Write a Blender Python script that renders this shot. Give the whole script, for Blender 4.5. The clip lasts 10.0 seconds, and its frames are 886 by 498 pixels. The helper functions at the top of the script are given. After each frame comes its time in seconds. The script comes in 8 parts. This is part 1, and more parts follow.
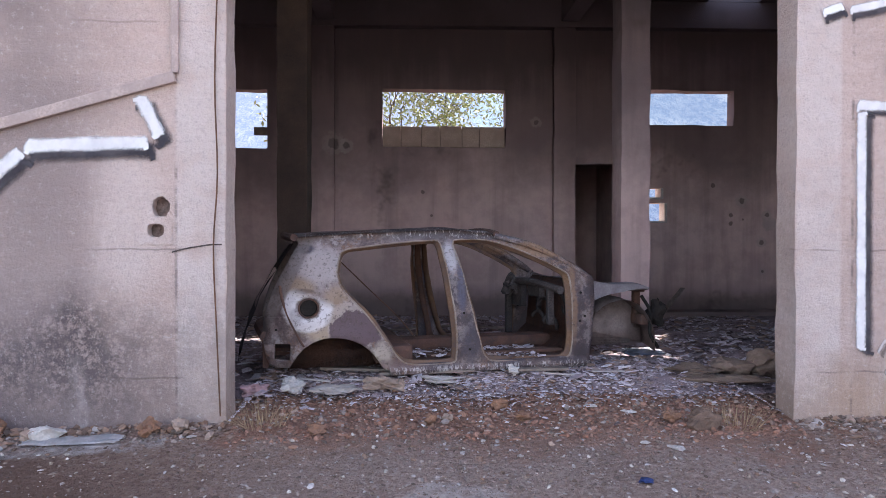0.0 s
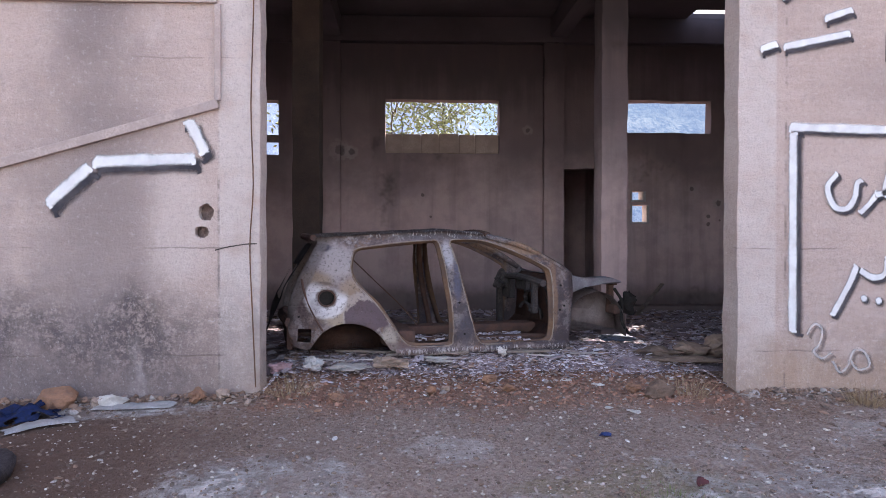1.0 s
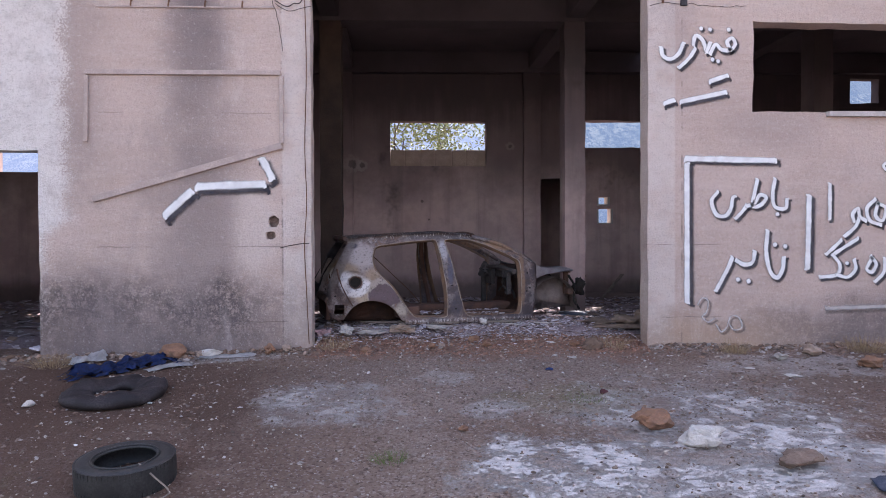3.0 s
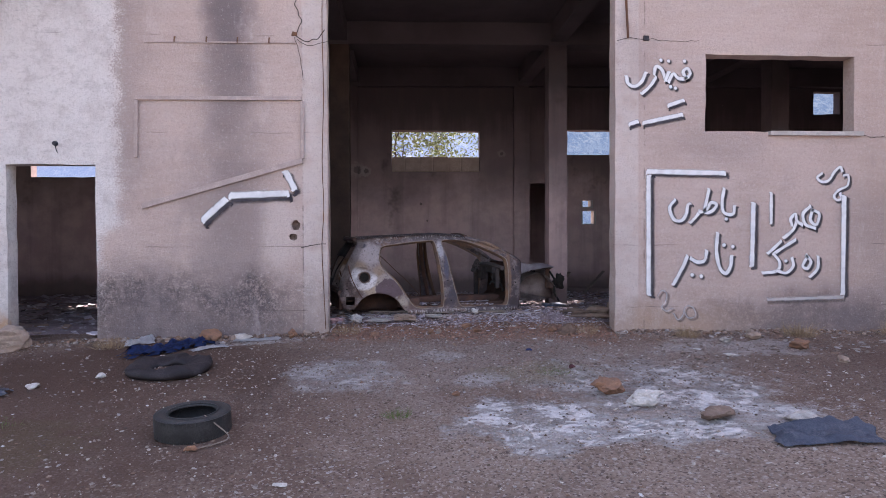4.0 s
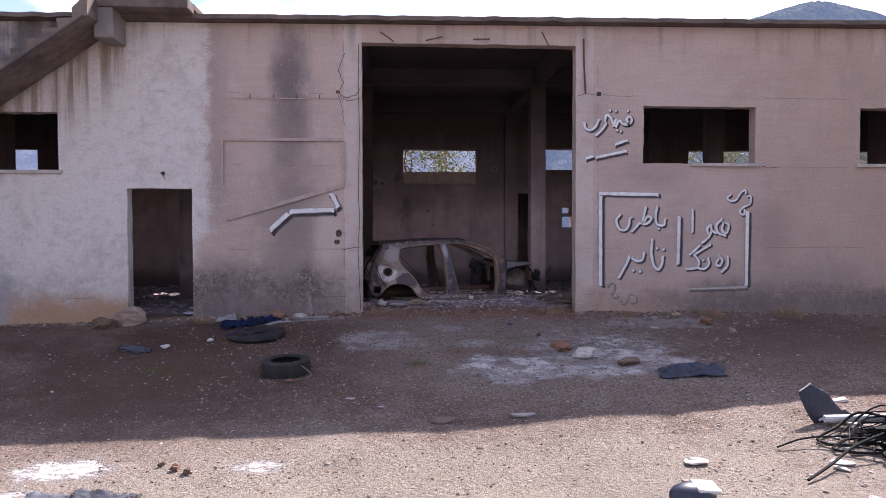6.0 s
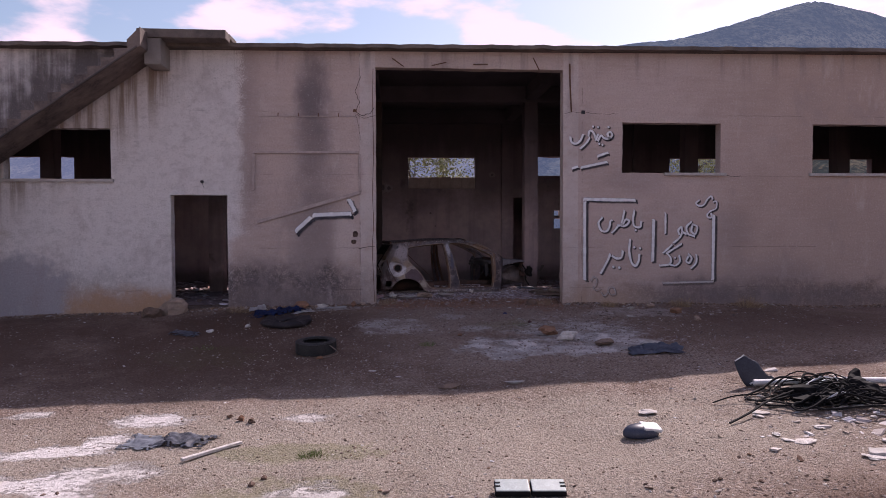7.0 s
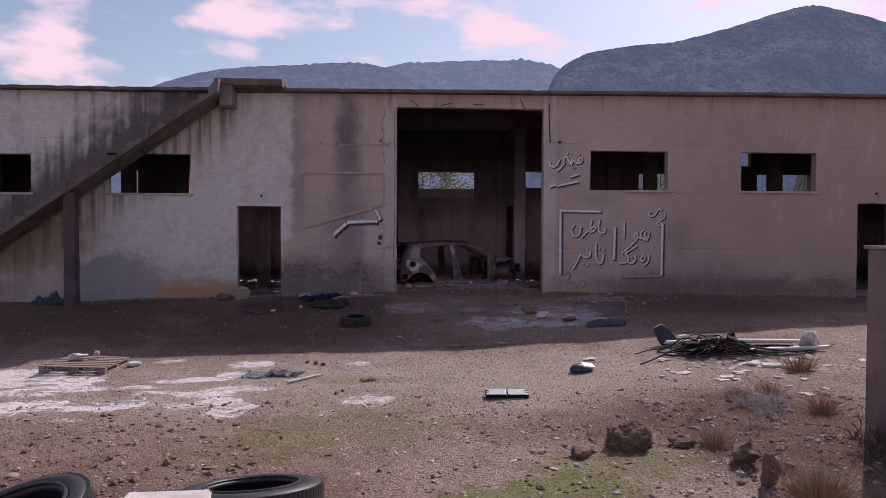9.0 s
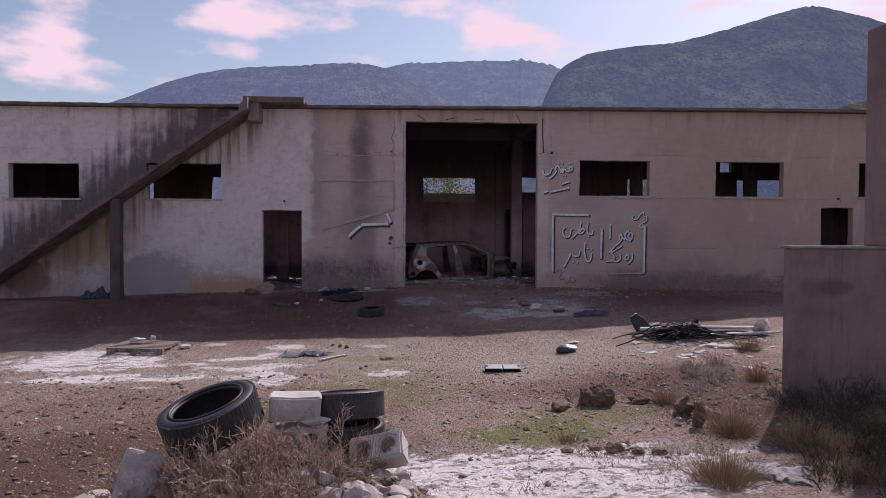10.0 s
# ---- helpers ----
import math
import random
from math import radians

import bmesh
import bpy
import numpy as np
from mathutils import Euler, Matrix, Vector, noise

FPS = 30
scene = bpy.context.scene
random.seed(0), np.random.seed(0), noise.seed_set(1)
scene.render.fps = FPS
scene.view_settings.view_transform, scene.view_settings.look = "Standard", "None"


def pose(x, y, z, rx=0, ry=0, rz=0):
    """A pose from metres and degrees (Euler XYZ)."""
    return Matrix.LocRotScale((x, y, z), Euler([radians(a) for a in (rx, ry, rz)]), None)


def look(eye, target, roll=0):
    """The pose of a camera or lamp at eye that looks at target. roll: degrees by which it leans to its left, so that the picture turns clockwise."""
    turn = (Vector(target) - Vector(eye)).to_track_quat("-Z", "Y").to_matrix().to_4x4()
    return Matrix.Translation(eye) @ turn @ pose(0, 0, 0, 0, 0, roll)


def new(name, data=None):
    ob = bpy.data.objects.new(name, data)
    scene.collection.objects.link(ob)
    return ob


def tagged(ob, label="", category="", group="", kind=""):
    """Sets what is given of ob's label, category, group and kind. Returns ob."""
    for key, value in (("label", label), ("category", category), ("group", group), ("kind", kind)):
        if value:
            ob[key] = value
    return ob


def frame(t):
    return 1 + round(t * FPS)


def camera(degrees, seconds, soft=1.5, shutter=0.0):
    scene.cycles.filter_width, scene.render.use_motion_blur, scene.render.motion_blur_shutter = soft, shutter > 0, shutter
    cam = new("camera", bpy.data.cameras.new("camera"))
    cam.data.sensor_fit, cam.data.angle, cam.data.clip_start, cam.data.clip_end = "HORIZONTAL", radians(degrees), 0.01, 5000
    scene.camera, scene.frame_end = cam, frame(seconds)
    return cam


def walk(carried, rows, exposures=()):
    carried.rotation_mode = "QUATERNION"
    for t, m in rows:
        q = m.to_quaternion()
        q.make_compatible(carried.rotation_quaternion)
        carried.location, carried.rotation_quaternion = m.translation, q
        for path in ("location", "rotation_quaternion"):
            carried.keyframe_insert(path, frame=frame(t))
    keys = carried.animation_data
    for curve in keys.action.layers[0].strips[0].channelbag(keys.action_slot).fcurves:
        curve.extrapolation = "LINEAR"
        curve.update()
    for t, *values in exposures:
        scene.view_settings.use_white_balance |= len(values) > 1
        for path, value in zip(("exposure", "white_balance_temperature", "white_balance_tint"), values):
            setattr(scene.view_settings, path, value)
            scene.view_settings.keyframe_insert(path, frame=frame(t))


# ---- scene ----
import itertools

cam = camera(65.5, 10.0, soft=0.5)
PATH = [
    (0, (-0.765, 0.224, 1.284), (-0.661, 2.221, 1.266), 0.1),
    (0.5, (-0.782, -0.234, 1.279), (-0.676, 1.763, 1.26), 0.0),
    (1, (-0.815, -0.707, 1.289), (-0.706, 1.29, 1.268), 0.1),
    (1.5, (-0.847, -1.253, 1.298), (-0.738, 0.744, 1.275), 0.0),
    (2, (-0.88, -1.825, 1.288), (-0.767, 0.172, 1.266), -0.1),
    (2.5, (-0.914, -2.459, 1.295), (-0.798, -0.462, 1.271), -0.2),
    (4, (-1.033, -4.509, 1.359), (-0.905, -2.514, 1.324), -0.2),
    (4.5, (-1.07, -5.269, 1.403), (-0.942, -3.273, 1.364), -0.2),
    (5, (-1.152, -6.071, 1.442), (-1.023, -4.076, 1.399), -0.2),
    (5.5, (-1.233, -6.94, 1.511), (-1.105, -4.945, 1.46), -0.1),
    (7, (-1.58, -9.624, 1.588), (-1.444, -7.629, 1.536), -0.1),
    (7.5, (-1.669, -10.582, 1.594), (-1.531, -8.588, 1.541), -0.0),
    (8, (-1.769, -11.538, 1.616), (-1.63, -9.544, 1.567), 0.0),
    (8.5, (-1.907, -12.532, 1.642), (-1.767, -10.538, 1.592), 0.1),
    (9, (-2.051, -13.619, 1.688), (-1.911, -11.625, 1.637), 0.2),
    (9.5, (-2.187, -14.652, 1.707), (-2.048, -12.658, 1.657), 0.2),
    (10, (-2.312, -15.719, 1.725), (-2.173, -13.724, 1.675), 0.2),
]
EXPOSURES = [(0, 2.1, 6430, 10.5), (2.5, 1.8, 6410, 12), (4.5, 1.61, 6380, 14), (5.5, 1.3, 6310, 15.5), (7, 0.12, 6600, 28), (8.5, -0.17, 6560, 25.5), (10, -0.22, 6490, 25)]
walk(cam, [(t, look(eye, target, roll)) for t, eye, target, roll in PATH], EXPOSURES)

# ---- light ----
SUN_TRAVEL = Vector((-0.62, -0.845, -1.0)).normalized()
SUN_ELEV = math.asin(-SUN_TRAVEL.z)
SUN_AZ = math.atan2(-SUN_TRAVEL.x, -SUN_TRAVEL.y)

world = bpy.data.worlds.new("sky")
scene.world = world
world.use_nodes = True
wt = world.node_tree
wt.nodes.clear()
w_out = wt.nodes.new("ShaderNodeOutputWorld")
w_bg = wt.nodes.new("ShaderNodeBackground")
w_sky = wt.nodes.new("ShaderNodeTexSky")
w_sky.sky_type, w_sky.sun_disc = "NISHITA", False
w_sky.sun_elevation, w_sky.sun_rotation = SUN_ELEV, SUN_AZ
w_sky.air_density, w_sky.dust_density = 1.15, 1.2
w_co = wt.nodes.new("ShaderNodeTexCoord")
w_map = wt.nodes.new("ShaderNodeMapping")
w_map.inputs["Scale"].default_value = (1.0, 1.0, 2.6)
w_map.inputs["Location"].default_value = (1.15, 0.45, 0.22)
w_noise = wt.nodes.new("ShaderNodeTexNoise")
w_noise.inputs["Scale"].default_value, w_noise.inputs["Detail"].default_value = 7.0, 7.0
w_rng = wt.nodes.new("ShaderNodeMapRange")
w_rng.interpolation_type = "SMOOTHSTEP"
w_rng.inputs[1].default_value, w_rng.inputs[2].default_value = 0.50, 0.67
w_mix = wt.nodes.new("ShaderNodeMix")
w_mix.data_type = "RGBA"
w_mix.inputs[7].default_value = (8.6, 7.1, 7.8, 1)
for a, b in ((w_co.outputs["Generated"], w_map.inputs[0]), (w_map.outputs[0], w_noise.inputs["Vector"]), (w_noise.outputs[0], w_rng.inputs[0]),
             (w_rng.outputs[0], w_mix.inputs[0]), (w_sky.outputs[0], w_mix.inputs[6]), (w_mix.outputs[2], w_bg.inputs[0]), (w_bg.outputs[0], w_out.inputs[0])):
    wt.links.new(a, b)
w_bg.inputs[1].default_value = 0.12

sun_data = bpy.data.lights.new("sun", "SUN")
sun_data.energy, sun_data.angle, sun_data.color = 5.0, radians(0.6), (1.0, 0.94, 0.87)
sun = new("sun", sun_data)
sun.matrix_world = look((20, 30, 40), Vector((20, 30, 40)) + SUN_TRAVEL)

# ---- materials ----
class Nodes:
    """A small builder for node materials."""

    def __init__(self, name):
        self.material = bpy.data.materials.new(name)
        self.material.use_nodes = True
        self.tree = self.material.node_tree
        self.shader = self.tree.nodes["Principled BSDF"]
        self.position = self.tree.nodes.new("ShaderNodeNewGeometry")
        self.axes = None

    def put(self, socket, value):
        if isinstance(value, bpy.types.NodeSocket):
            self.tree.links.new(value, socket)
        elif isinstance(value, tuple):
            socket.default_value = (*value, 1) if len(value) == 3 and socket.type == "RGBA" else value
        else:
            socket.default_value = value

    def math(self, kind, a, b=0.0, c=0.0):
        n = self.tree.nodes.new("ShaderNodeMath")
        n.operation = kind
        for s, v in zip(n.inputs, (a, b, c)):
            self.put(s, v)
        return n.outputs[0]

    def axis(self, i):
        if self.axes is None:
            self.axes = self.tree.nodes.new("ShaderNodeSeparateXYZ")
            self.tree.links.new(self.position.outputs["Position"], self.axes.inputs[0])
        return self.axes.outputs[i]

    def local(self):
        return self.tree.nodes.new("ShaderNodeTexCoord").outputs["Object"]

    def chance(self):
        return self.tree.nodes.new("ShaderNodeObjectInfo").outputs["Random"]

    def island(self):
        return self.position.outputs["Random Per Island"]

    def noise(self, scale, detail=4.0, rough=0.55, stretch=None, vector=None, shift=(0, 0, 0)):
        v = vector or self.position.outputs["Position"]
        if stretch or shift != (0, 0, 0):
            m = self.tree.nodes.new("ShaderNodeMapping")
            m.inputs["Scale"].default_value = stretch or (1, 1, 1)
            m.inputs["Location"].default_value = shift
            self.tree.links.new(v, m.inputs[0])
            v = m.outputs[0]
        n = self.tree.nodes.new("ShaderNodeTexNoise")
        self.tree.links.new(v, n.inputs["Vector"])
        n.inputs["Scale"].default_value, n.inputs["Detail"].default_value, n.inputs["Roughness"].default_value = scale, detail, rough
        return n.outputs[0]

    def cells(self, scale, vector=None, kind="F1", out="Distance"):
        n = self.tree.nodes.new("ShaderNodeTexVoronoi")
        n.feature = kind
        self.tree.links.new(vector or self.position.outputs["Position"], n.inputs["Vector"])
        n.inputs["Scale"].default_value = scale
        return n.outputs[out]

    def step(self, v, a, b, lo=0.0, hi=1.0):
        n = self.tree.nodes.new("ShaderNodeMapRange")
        n.interpolation_type = "SMOOTHSTEP"
        for s, x in zip(n.inputs, (v, a, b, lo, hi)):
            self.put(s, x)
        return n.outputs[0]

    def mix(self, f, a, b, kind="MIX"):
        n = self.tree.nodes.new("ShaderNodeMix")
        n.data_type, n.blend_type = "RGBA", kind
        self.put(n.inputs[0], f)
        self.put(n.inputs[6], a)
        self.put(n.inputs[7], b)
        return n.outputs[2]

    def done(self, colour, rough=0.85, height=None, strength=0.4, distance=0.01, metal=0.0, spec=0.3):
        self.put(self.shader.inputs["Base Color"], colour)
        self.put(self.shader.inputs["Roughness"], rough)
        self.put(self.shader.inputs["Metallic"], metal)
        self.put(self.shader.inputs["Specular IOR Level"], spec)
        if height is not None:
            b = self.tree.nodes.new("ShaderNodeBump")
            b.inputs["Strength"].default_value, b.inputs["Distance"].default_value = strength, distance
            self.put(b.inputs["Height"], height)
            self.tree.links.new(b.outputs[0], self.shader.inputs["Normal"])
        return self.material


def blob(n, x, y, rx, ry, wobble, i=0, j=1, soft=0.18):
    """About 1 inside an ellipse with a ragged edge, 0 outside."""
    a = n.math("DIVIDE", n.math("SUBTRACT", n.axis(i), x), rx)
    b = n.math("DIVIDE", n.math("SUBTRACT", n.axis(j), y), ry)
    d = n.math("SQRT", n.math("ADD", n.math("MULTIPLY", a, a), n.math("MULTIPLY", b, b)))
    return n.step(n.math("ADD", d, wobble), 1.0 + soft, 1.0 - soft)


def plain(name, colour, other, scale=6.0, rough=0.85, bump=0.3, distance=0.01, metal=0.0, fine=60.0, local=False, spec=0.3):
    """A weathered surface: two colours at two scales, with fine relief."""
    n = Nodes(name)
    v = n.local() if local else None
    big, small = n.noise(scale, 5, 0.6, vector=v), n.noise(fine, 4, 0.6, vector=v)
    c = n.mix(n.step(big, 0.35, 0.65), colour, other)
    c = n.mix(n.step(small, 0.3, 0.75), c, tuple(0.72 * x for x in colour))
    return n.done(c, rough, n.math("ADD", big, n.math("MULTIPLY", small, 0.5)), bump, distance, metal, spec)


def facade_material():
    n = Nodes("facade_plaster")
    x, y, z = n.axis(0), n.axis(1), n.axis(2)
    big, mid, fine = n.noise(0.6, 5, 0.6), n.noise(3.0, 6, 0.65), n.noise(45, 4, 0.7)
    trowel = n.noise(2.2, 6, 0.7, stretch=(0.7, 1, 3.6))
    pink = n.mix(n.step(big, 0.35, 0.7), (0.545, 0.425, 0.38), (0.46, 0.355, 0.315))
    pink = n.mix(n.step(trowel, 0.35, 0.75, 0.0, 0.55), pink, (0.60, 0.495, 0.465))
    pink = n.mix(n.step(n.math("ADD", x, n.math("MULTIPLY", big, 4.0)), 6.0, 10.0, 0.0, 0.6), pink, (0.42, 0.305, 0.25))
    white = n.mix(n.step(n.noise(5.5, 8, 0.75, stretch=(1, 1, 1.6)), 0.45, 0.68), (0.71, 0.66, 0.645), (0.58, 0.53, 0.515))
    edge = n.math("ADD", x, n.math("ADD", n.math("MULTIPLY", n.math("SUBTRACT", mid, 0.5), 0.55), n.math("MULTIPLY", n.math("SUBTRACT", fine, 0.5), 0.55)))
    edge = n.math("ADD", edge, n.step(z, 1.6, 1.3, 0.0, 0.28))
    c = n.mix(n.step(edge, -4.92, -4.64), white, pink)
    seam = n.math("MULTIPLY", n.step(edge, -4.84, -4.74), n.step(edge, -4.1, -4.7))
    c = n.mix(n.math("MULTIPLY", n.math("MULTIPLY", seam, n.step(z, 1.5, 2.6)), 0.5), c, (0.30, 0.245, 0.235))
    # flaked white coat over grey render on the plain wall beyond the door
    flake = n.step(n.noise(9, 6, 0.7, stretch=(1, 1, 2.0)), 0.60, 0.66)
    c = n.mix(n.math("MULTIPLY", flake, n.step(x, -4.8, -5.2)), c, (0.52, 0.49, 0.48))
    # pale pilaster bands beside the gateway
    band = n.math("MULTIPLY", n.step(n.math("ABSOLUTE", n.math("SUBTRACT", n.math("ABSOLUTE", x), 2.17)), 0.18, 0.15), n.step(mid, 0.3, 0.55))
    c = n.mix(n.math("MULTIPLY", band, 0.42), c, (0.68, 0.64, 0.63))
    # rising damp and mould on the foot of the wall
    foot = n.math("ADD", z, n.math("MULTIPLY", n.math("SUBTRACT", n.noise(1.6, 5, 0.65), 0.5), 1.1))
    speckle = n.math("ADD", n.math("MULTIPLY", n.noise(9, 8, 0.8), 0.6), n.math("MULTIPLY", n.noise(34, 5, 0.8), 0.4))
    mould = n.math("MULTIPLY", n.step(speckle, 0.42, 0.53, 0.12, 1.0), n.math("MULTIPLY", n.step(foot, 1.15, 0.55), n.math("MAXIMUM", n.step(x, 2.2, 1.8), n.step(foot, 0.62, 0.2))))
    ragged = n.math("ADD", x, n.math("MULTIPLY", n.math("SUBTRACT", big, 0.5), 3.0))
    mould = n.math("MULTIPLY", mould, n.math("ADD", n.step(ragged, 2.6, 5.0, 0.3, 0.85), n.math("MULTIPLY", 0.75, n.math("MULTIPLY", n.step(ragged, -5.5, -4.9), n.step(ragged, -2.0, -2.9)))))
    mould = n.math("MULTIPLY", mould, n.step(n.noise(1.1, 6, 0.65, shift=(9, 2, 2)), 0.38, 0.55, 0.55, 1.0))
    c = n.mix(mould, c, (0.07, 0.056, 0.057))
    c = n.mix(n.math("MULTIPLY", n.step(foot, 0.65, 0.0), 0.5), c, (0.31, 0.225, 0.185))
    # red earth splashed on the white coat
    wide = n.math("ADD", x, n.math("MULTIPLY", n.math("SUBTRACT", mid, 0.5), 2.5))
    earth = n.math("MULTIPLY", n.step(foot, 0.55, 0.0), n.step(wide, -6.0, -6.4))
    c = n.mix(n.math("MULTIPLY", n.math("MULTIPLY", earth, n.step(wide, -9.4, -7.6)), 0.85), c, (0.44, 0.26, 0.15))
    # tan damp at the foot beside the gateway
    tan = n.math("MULTIPLY", n.step(foot, 0.62, 0.05), n.step(n.math("ABSOLUTE", n.math("SUBTRACT", x, 2.75)), 1.1, 0.3))
    c = n.mix(n.math("MULTIPLY", tan, 0.6), c, (0.47, 0.335, 0.25))
    # soot run below the roof drain
    wob = n.math("MULTIPLY", n.math("SUBTRACT", n.noise(2.4, 5, 0.6), 0.5), 1.3)
    for cx, cz, rx, rz, k in ((-3.30, 4.5, 0.30, 0.75, 0.85), (-3.30, 3.6, 0.30, 1.0, 0.6), (-3.25, 2.4, 0.5, 1.3, 0.35), (-3.3, 1.5, 0.42, 0.9, 0.45), (-4.55, 0.35, 0.55, 0.6, 0.6), (-3.55, 0.35, 1.2, 0.45, 0.5), (-3.75, 0.03, 1.25, 0.26, 0.6), (5.75, 1.5, 0.4, 0.5, 0.3), (4.9, 0.35, 1.0, 0.3, 0.5), (3.6, 2.65, 0.55, 0.3, 0.25), (6.6, 0.5, 1.3, 0.4, 0.4), (5.6, 0.10, 0.5, 0.2, 0.65), (6.7, 0.08, 0.6, 0.2, 0.65), (8.2, 0.12, 0.9, 0.22, 0.55), (4.5, 0.05, 0.4, 0.14, 0.6)):
        c = n.mix(n.math("MULTIPLY", blob(n, cx, cz, rx, rz, wob, 0, 2, 0.7), k), c, (0.17, 0.14, 0.145))
    c = n.mix(n.math("MULTIPLY", blob(n, -2.66, 1.45, 0.24, 0.5, wob, 0, 2, 0.5), 0.6), c, (0.62, 0.53, 0.50))
    # grey cement patch beside the stair post and ochre damp under the stair
    c = n.mix(n.math("MULTIPLY", blob(n, -9.35, 0.35, 1.05, 0.75, wob, 0, 2), 0.92), c, (0.36, 0.34, 0.37))
    c = n.mix(n.math("MULTIPLY", blob(n, -11.5, 1.45, 1.5, 0.85, wob, 0, 2, 0.4), 0.8), c, (0.36, 0.25, 0.155))
    c = n.mix(n.math("MULTIPLY", blob(n, -12.9, 0.35, 0.55, 0.6, wob, 0, 2), 0.85), c, (0.22, 0.16, 0.14))
    # dark run-off along the line of the stair and from the roof edge
    run = n.noise(3.0, 4, 0.6, stretch=(1.6, 1, 0.08))
    top = n.math("MULTIPLY", n.step(run, 0.50, 0.68), n.step(z, 4.6, 5.4))
    c = n.mix(n.math("MULTIPLY", top, 0.55), c, (0.22, 0.18, 0.17))
    line = n.math("SUBTRACT", n.math("ADD", 5.40, n.math("MULTIPLY", n.math("ADD", x, 6.6), 0.69)), z)
    above = n.math("MULTIPLY", n.step(n.math("ADD", line, n.math("MULTIPLY", wob, 0.4)), 0.55, 0.2), n.step(n.math("ADD", line, n.math("ADD", n.math("MULTIPLY", wob, 1.5), n.math("MULTIPLY", n.math("SUBTRACT", run, 0.5), 2.6))), -2.0, -0.5))
    c = n.mix(n.math("MULTIPLY", n.math("MULTIPLY", above, n.step(x, -6.5, -6.9)), 0.93), c, (0.10, 0.083, 0.083))
    below = n.math("MULTIPLY", n.step(line, 0.0, 0.3), n.step(line, 2.0, 0.7))
    c = n.mix(n.math("MULTIPLY", n.math("MULTIPLY", below, n.step(run, 0.42, 0.62)), n.math("MULTIPLY", n.step(x, -5.9, -6.4), 0.85)), c, (0.24, 0.165, 0.115))
    # broken joint beside each pilaster and chalky horizontal cracks
    dash = n.step(n.noise(3.0, 6, 0.75, stretch=(0.4, 0.4, 1.0), shift=(3, 3, 3)), 0.46, 0.60)
    for jx in (-2.335, 2.42):
        joint = n.step(n.math("ABSOLUTE", n.math("SUBTRACT", x, n.math("ADD", jx, n.math("MULTIPLY", n.math("SUBTRACT", fine, 0.5), 0.02)))), 0.016, 0.002)
        c = n.mix(n.math("MULTIPLY", joint, n.math("MULTIPLY", dash, 0.6)), c, (0.12, 0.095, 0.09))
    level = n.math("ADD", z, n.math("MULTIPLY", n.math("SUBTRACT", mid, 0.5), 0.06))
    long = n.step(n.noise(0.9, 3, 0.6, stretch=(1.0, 1.0, 0.1), shift=(8, 1, 4)), 0.50, 0.56)
    for jz, k in ((1.235, 0.5), (0.36, 0.55), (2.78, 0.35), (4.09, 0.5)):
        joint = n.step(n.math("ABSOLUTE", n.math("SUBTRACT", level, jz)), 0.009, 0.003)
        c = n.mix(n.math("MULTIPLY", joint, n.math("MULTIPLY", long, k)), c, (0.13, 0.10, 0.095))
    grain = n.noise(24, 6, 0.8)
    c = n.mix(n.step(grain, 0.50, 0.66, 0.0, 0.38), c, (0.30, 0.245, 0.235))
    c = n.mix(n.step(grain, 0.46, 0.34, 0.0, 0.30), c, (0.72, 0.665, 0.65))
    # pits and grime
    c = n.mix(n.step(fine, 0.55, 0.78, 0.0, 0.45), c, (0.27, 0.22, 0.21))
    smear = n.noise(1.1, 6, 0.7, stretch=(1.0, 1.0, 0.6), shift=(5, 2, 9))
    c = n.mix(n.step(smear, 0.52, 0.70, 0.0, 0.38), c, (0.34, 0.275, 0.265))
    pale = n.noise(1.7, 6, 0.7, stretch=(1.0, 1.0, 0.35), shift=(2, 6, 3))
    c = n.mix(n.step(pale, 0.57, 0.74, 0.0, 0.25), c, (0.74, 0.68, 0.67))
    speck = n.noise(16, 5, 0.75)
    c = n.mix(n.step(speck, 0.60, 0.72, 0.0, 0.4), c, (0.25, 0.20, 0.19))
    return n.done(c, 0.92, n.math("ADD", n.math("MULTIPLY", trowel, 0.35), n.math("ADD", n.math("MULTIPLY", fine, 0.5), n.math("ADD", mid, n.math("MULTIPLY", speck, 0.55)))), 1.0, 0.02, spec=0.15)


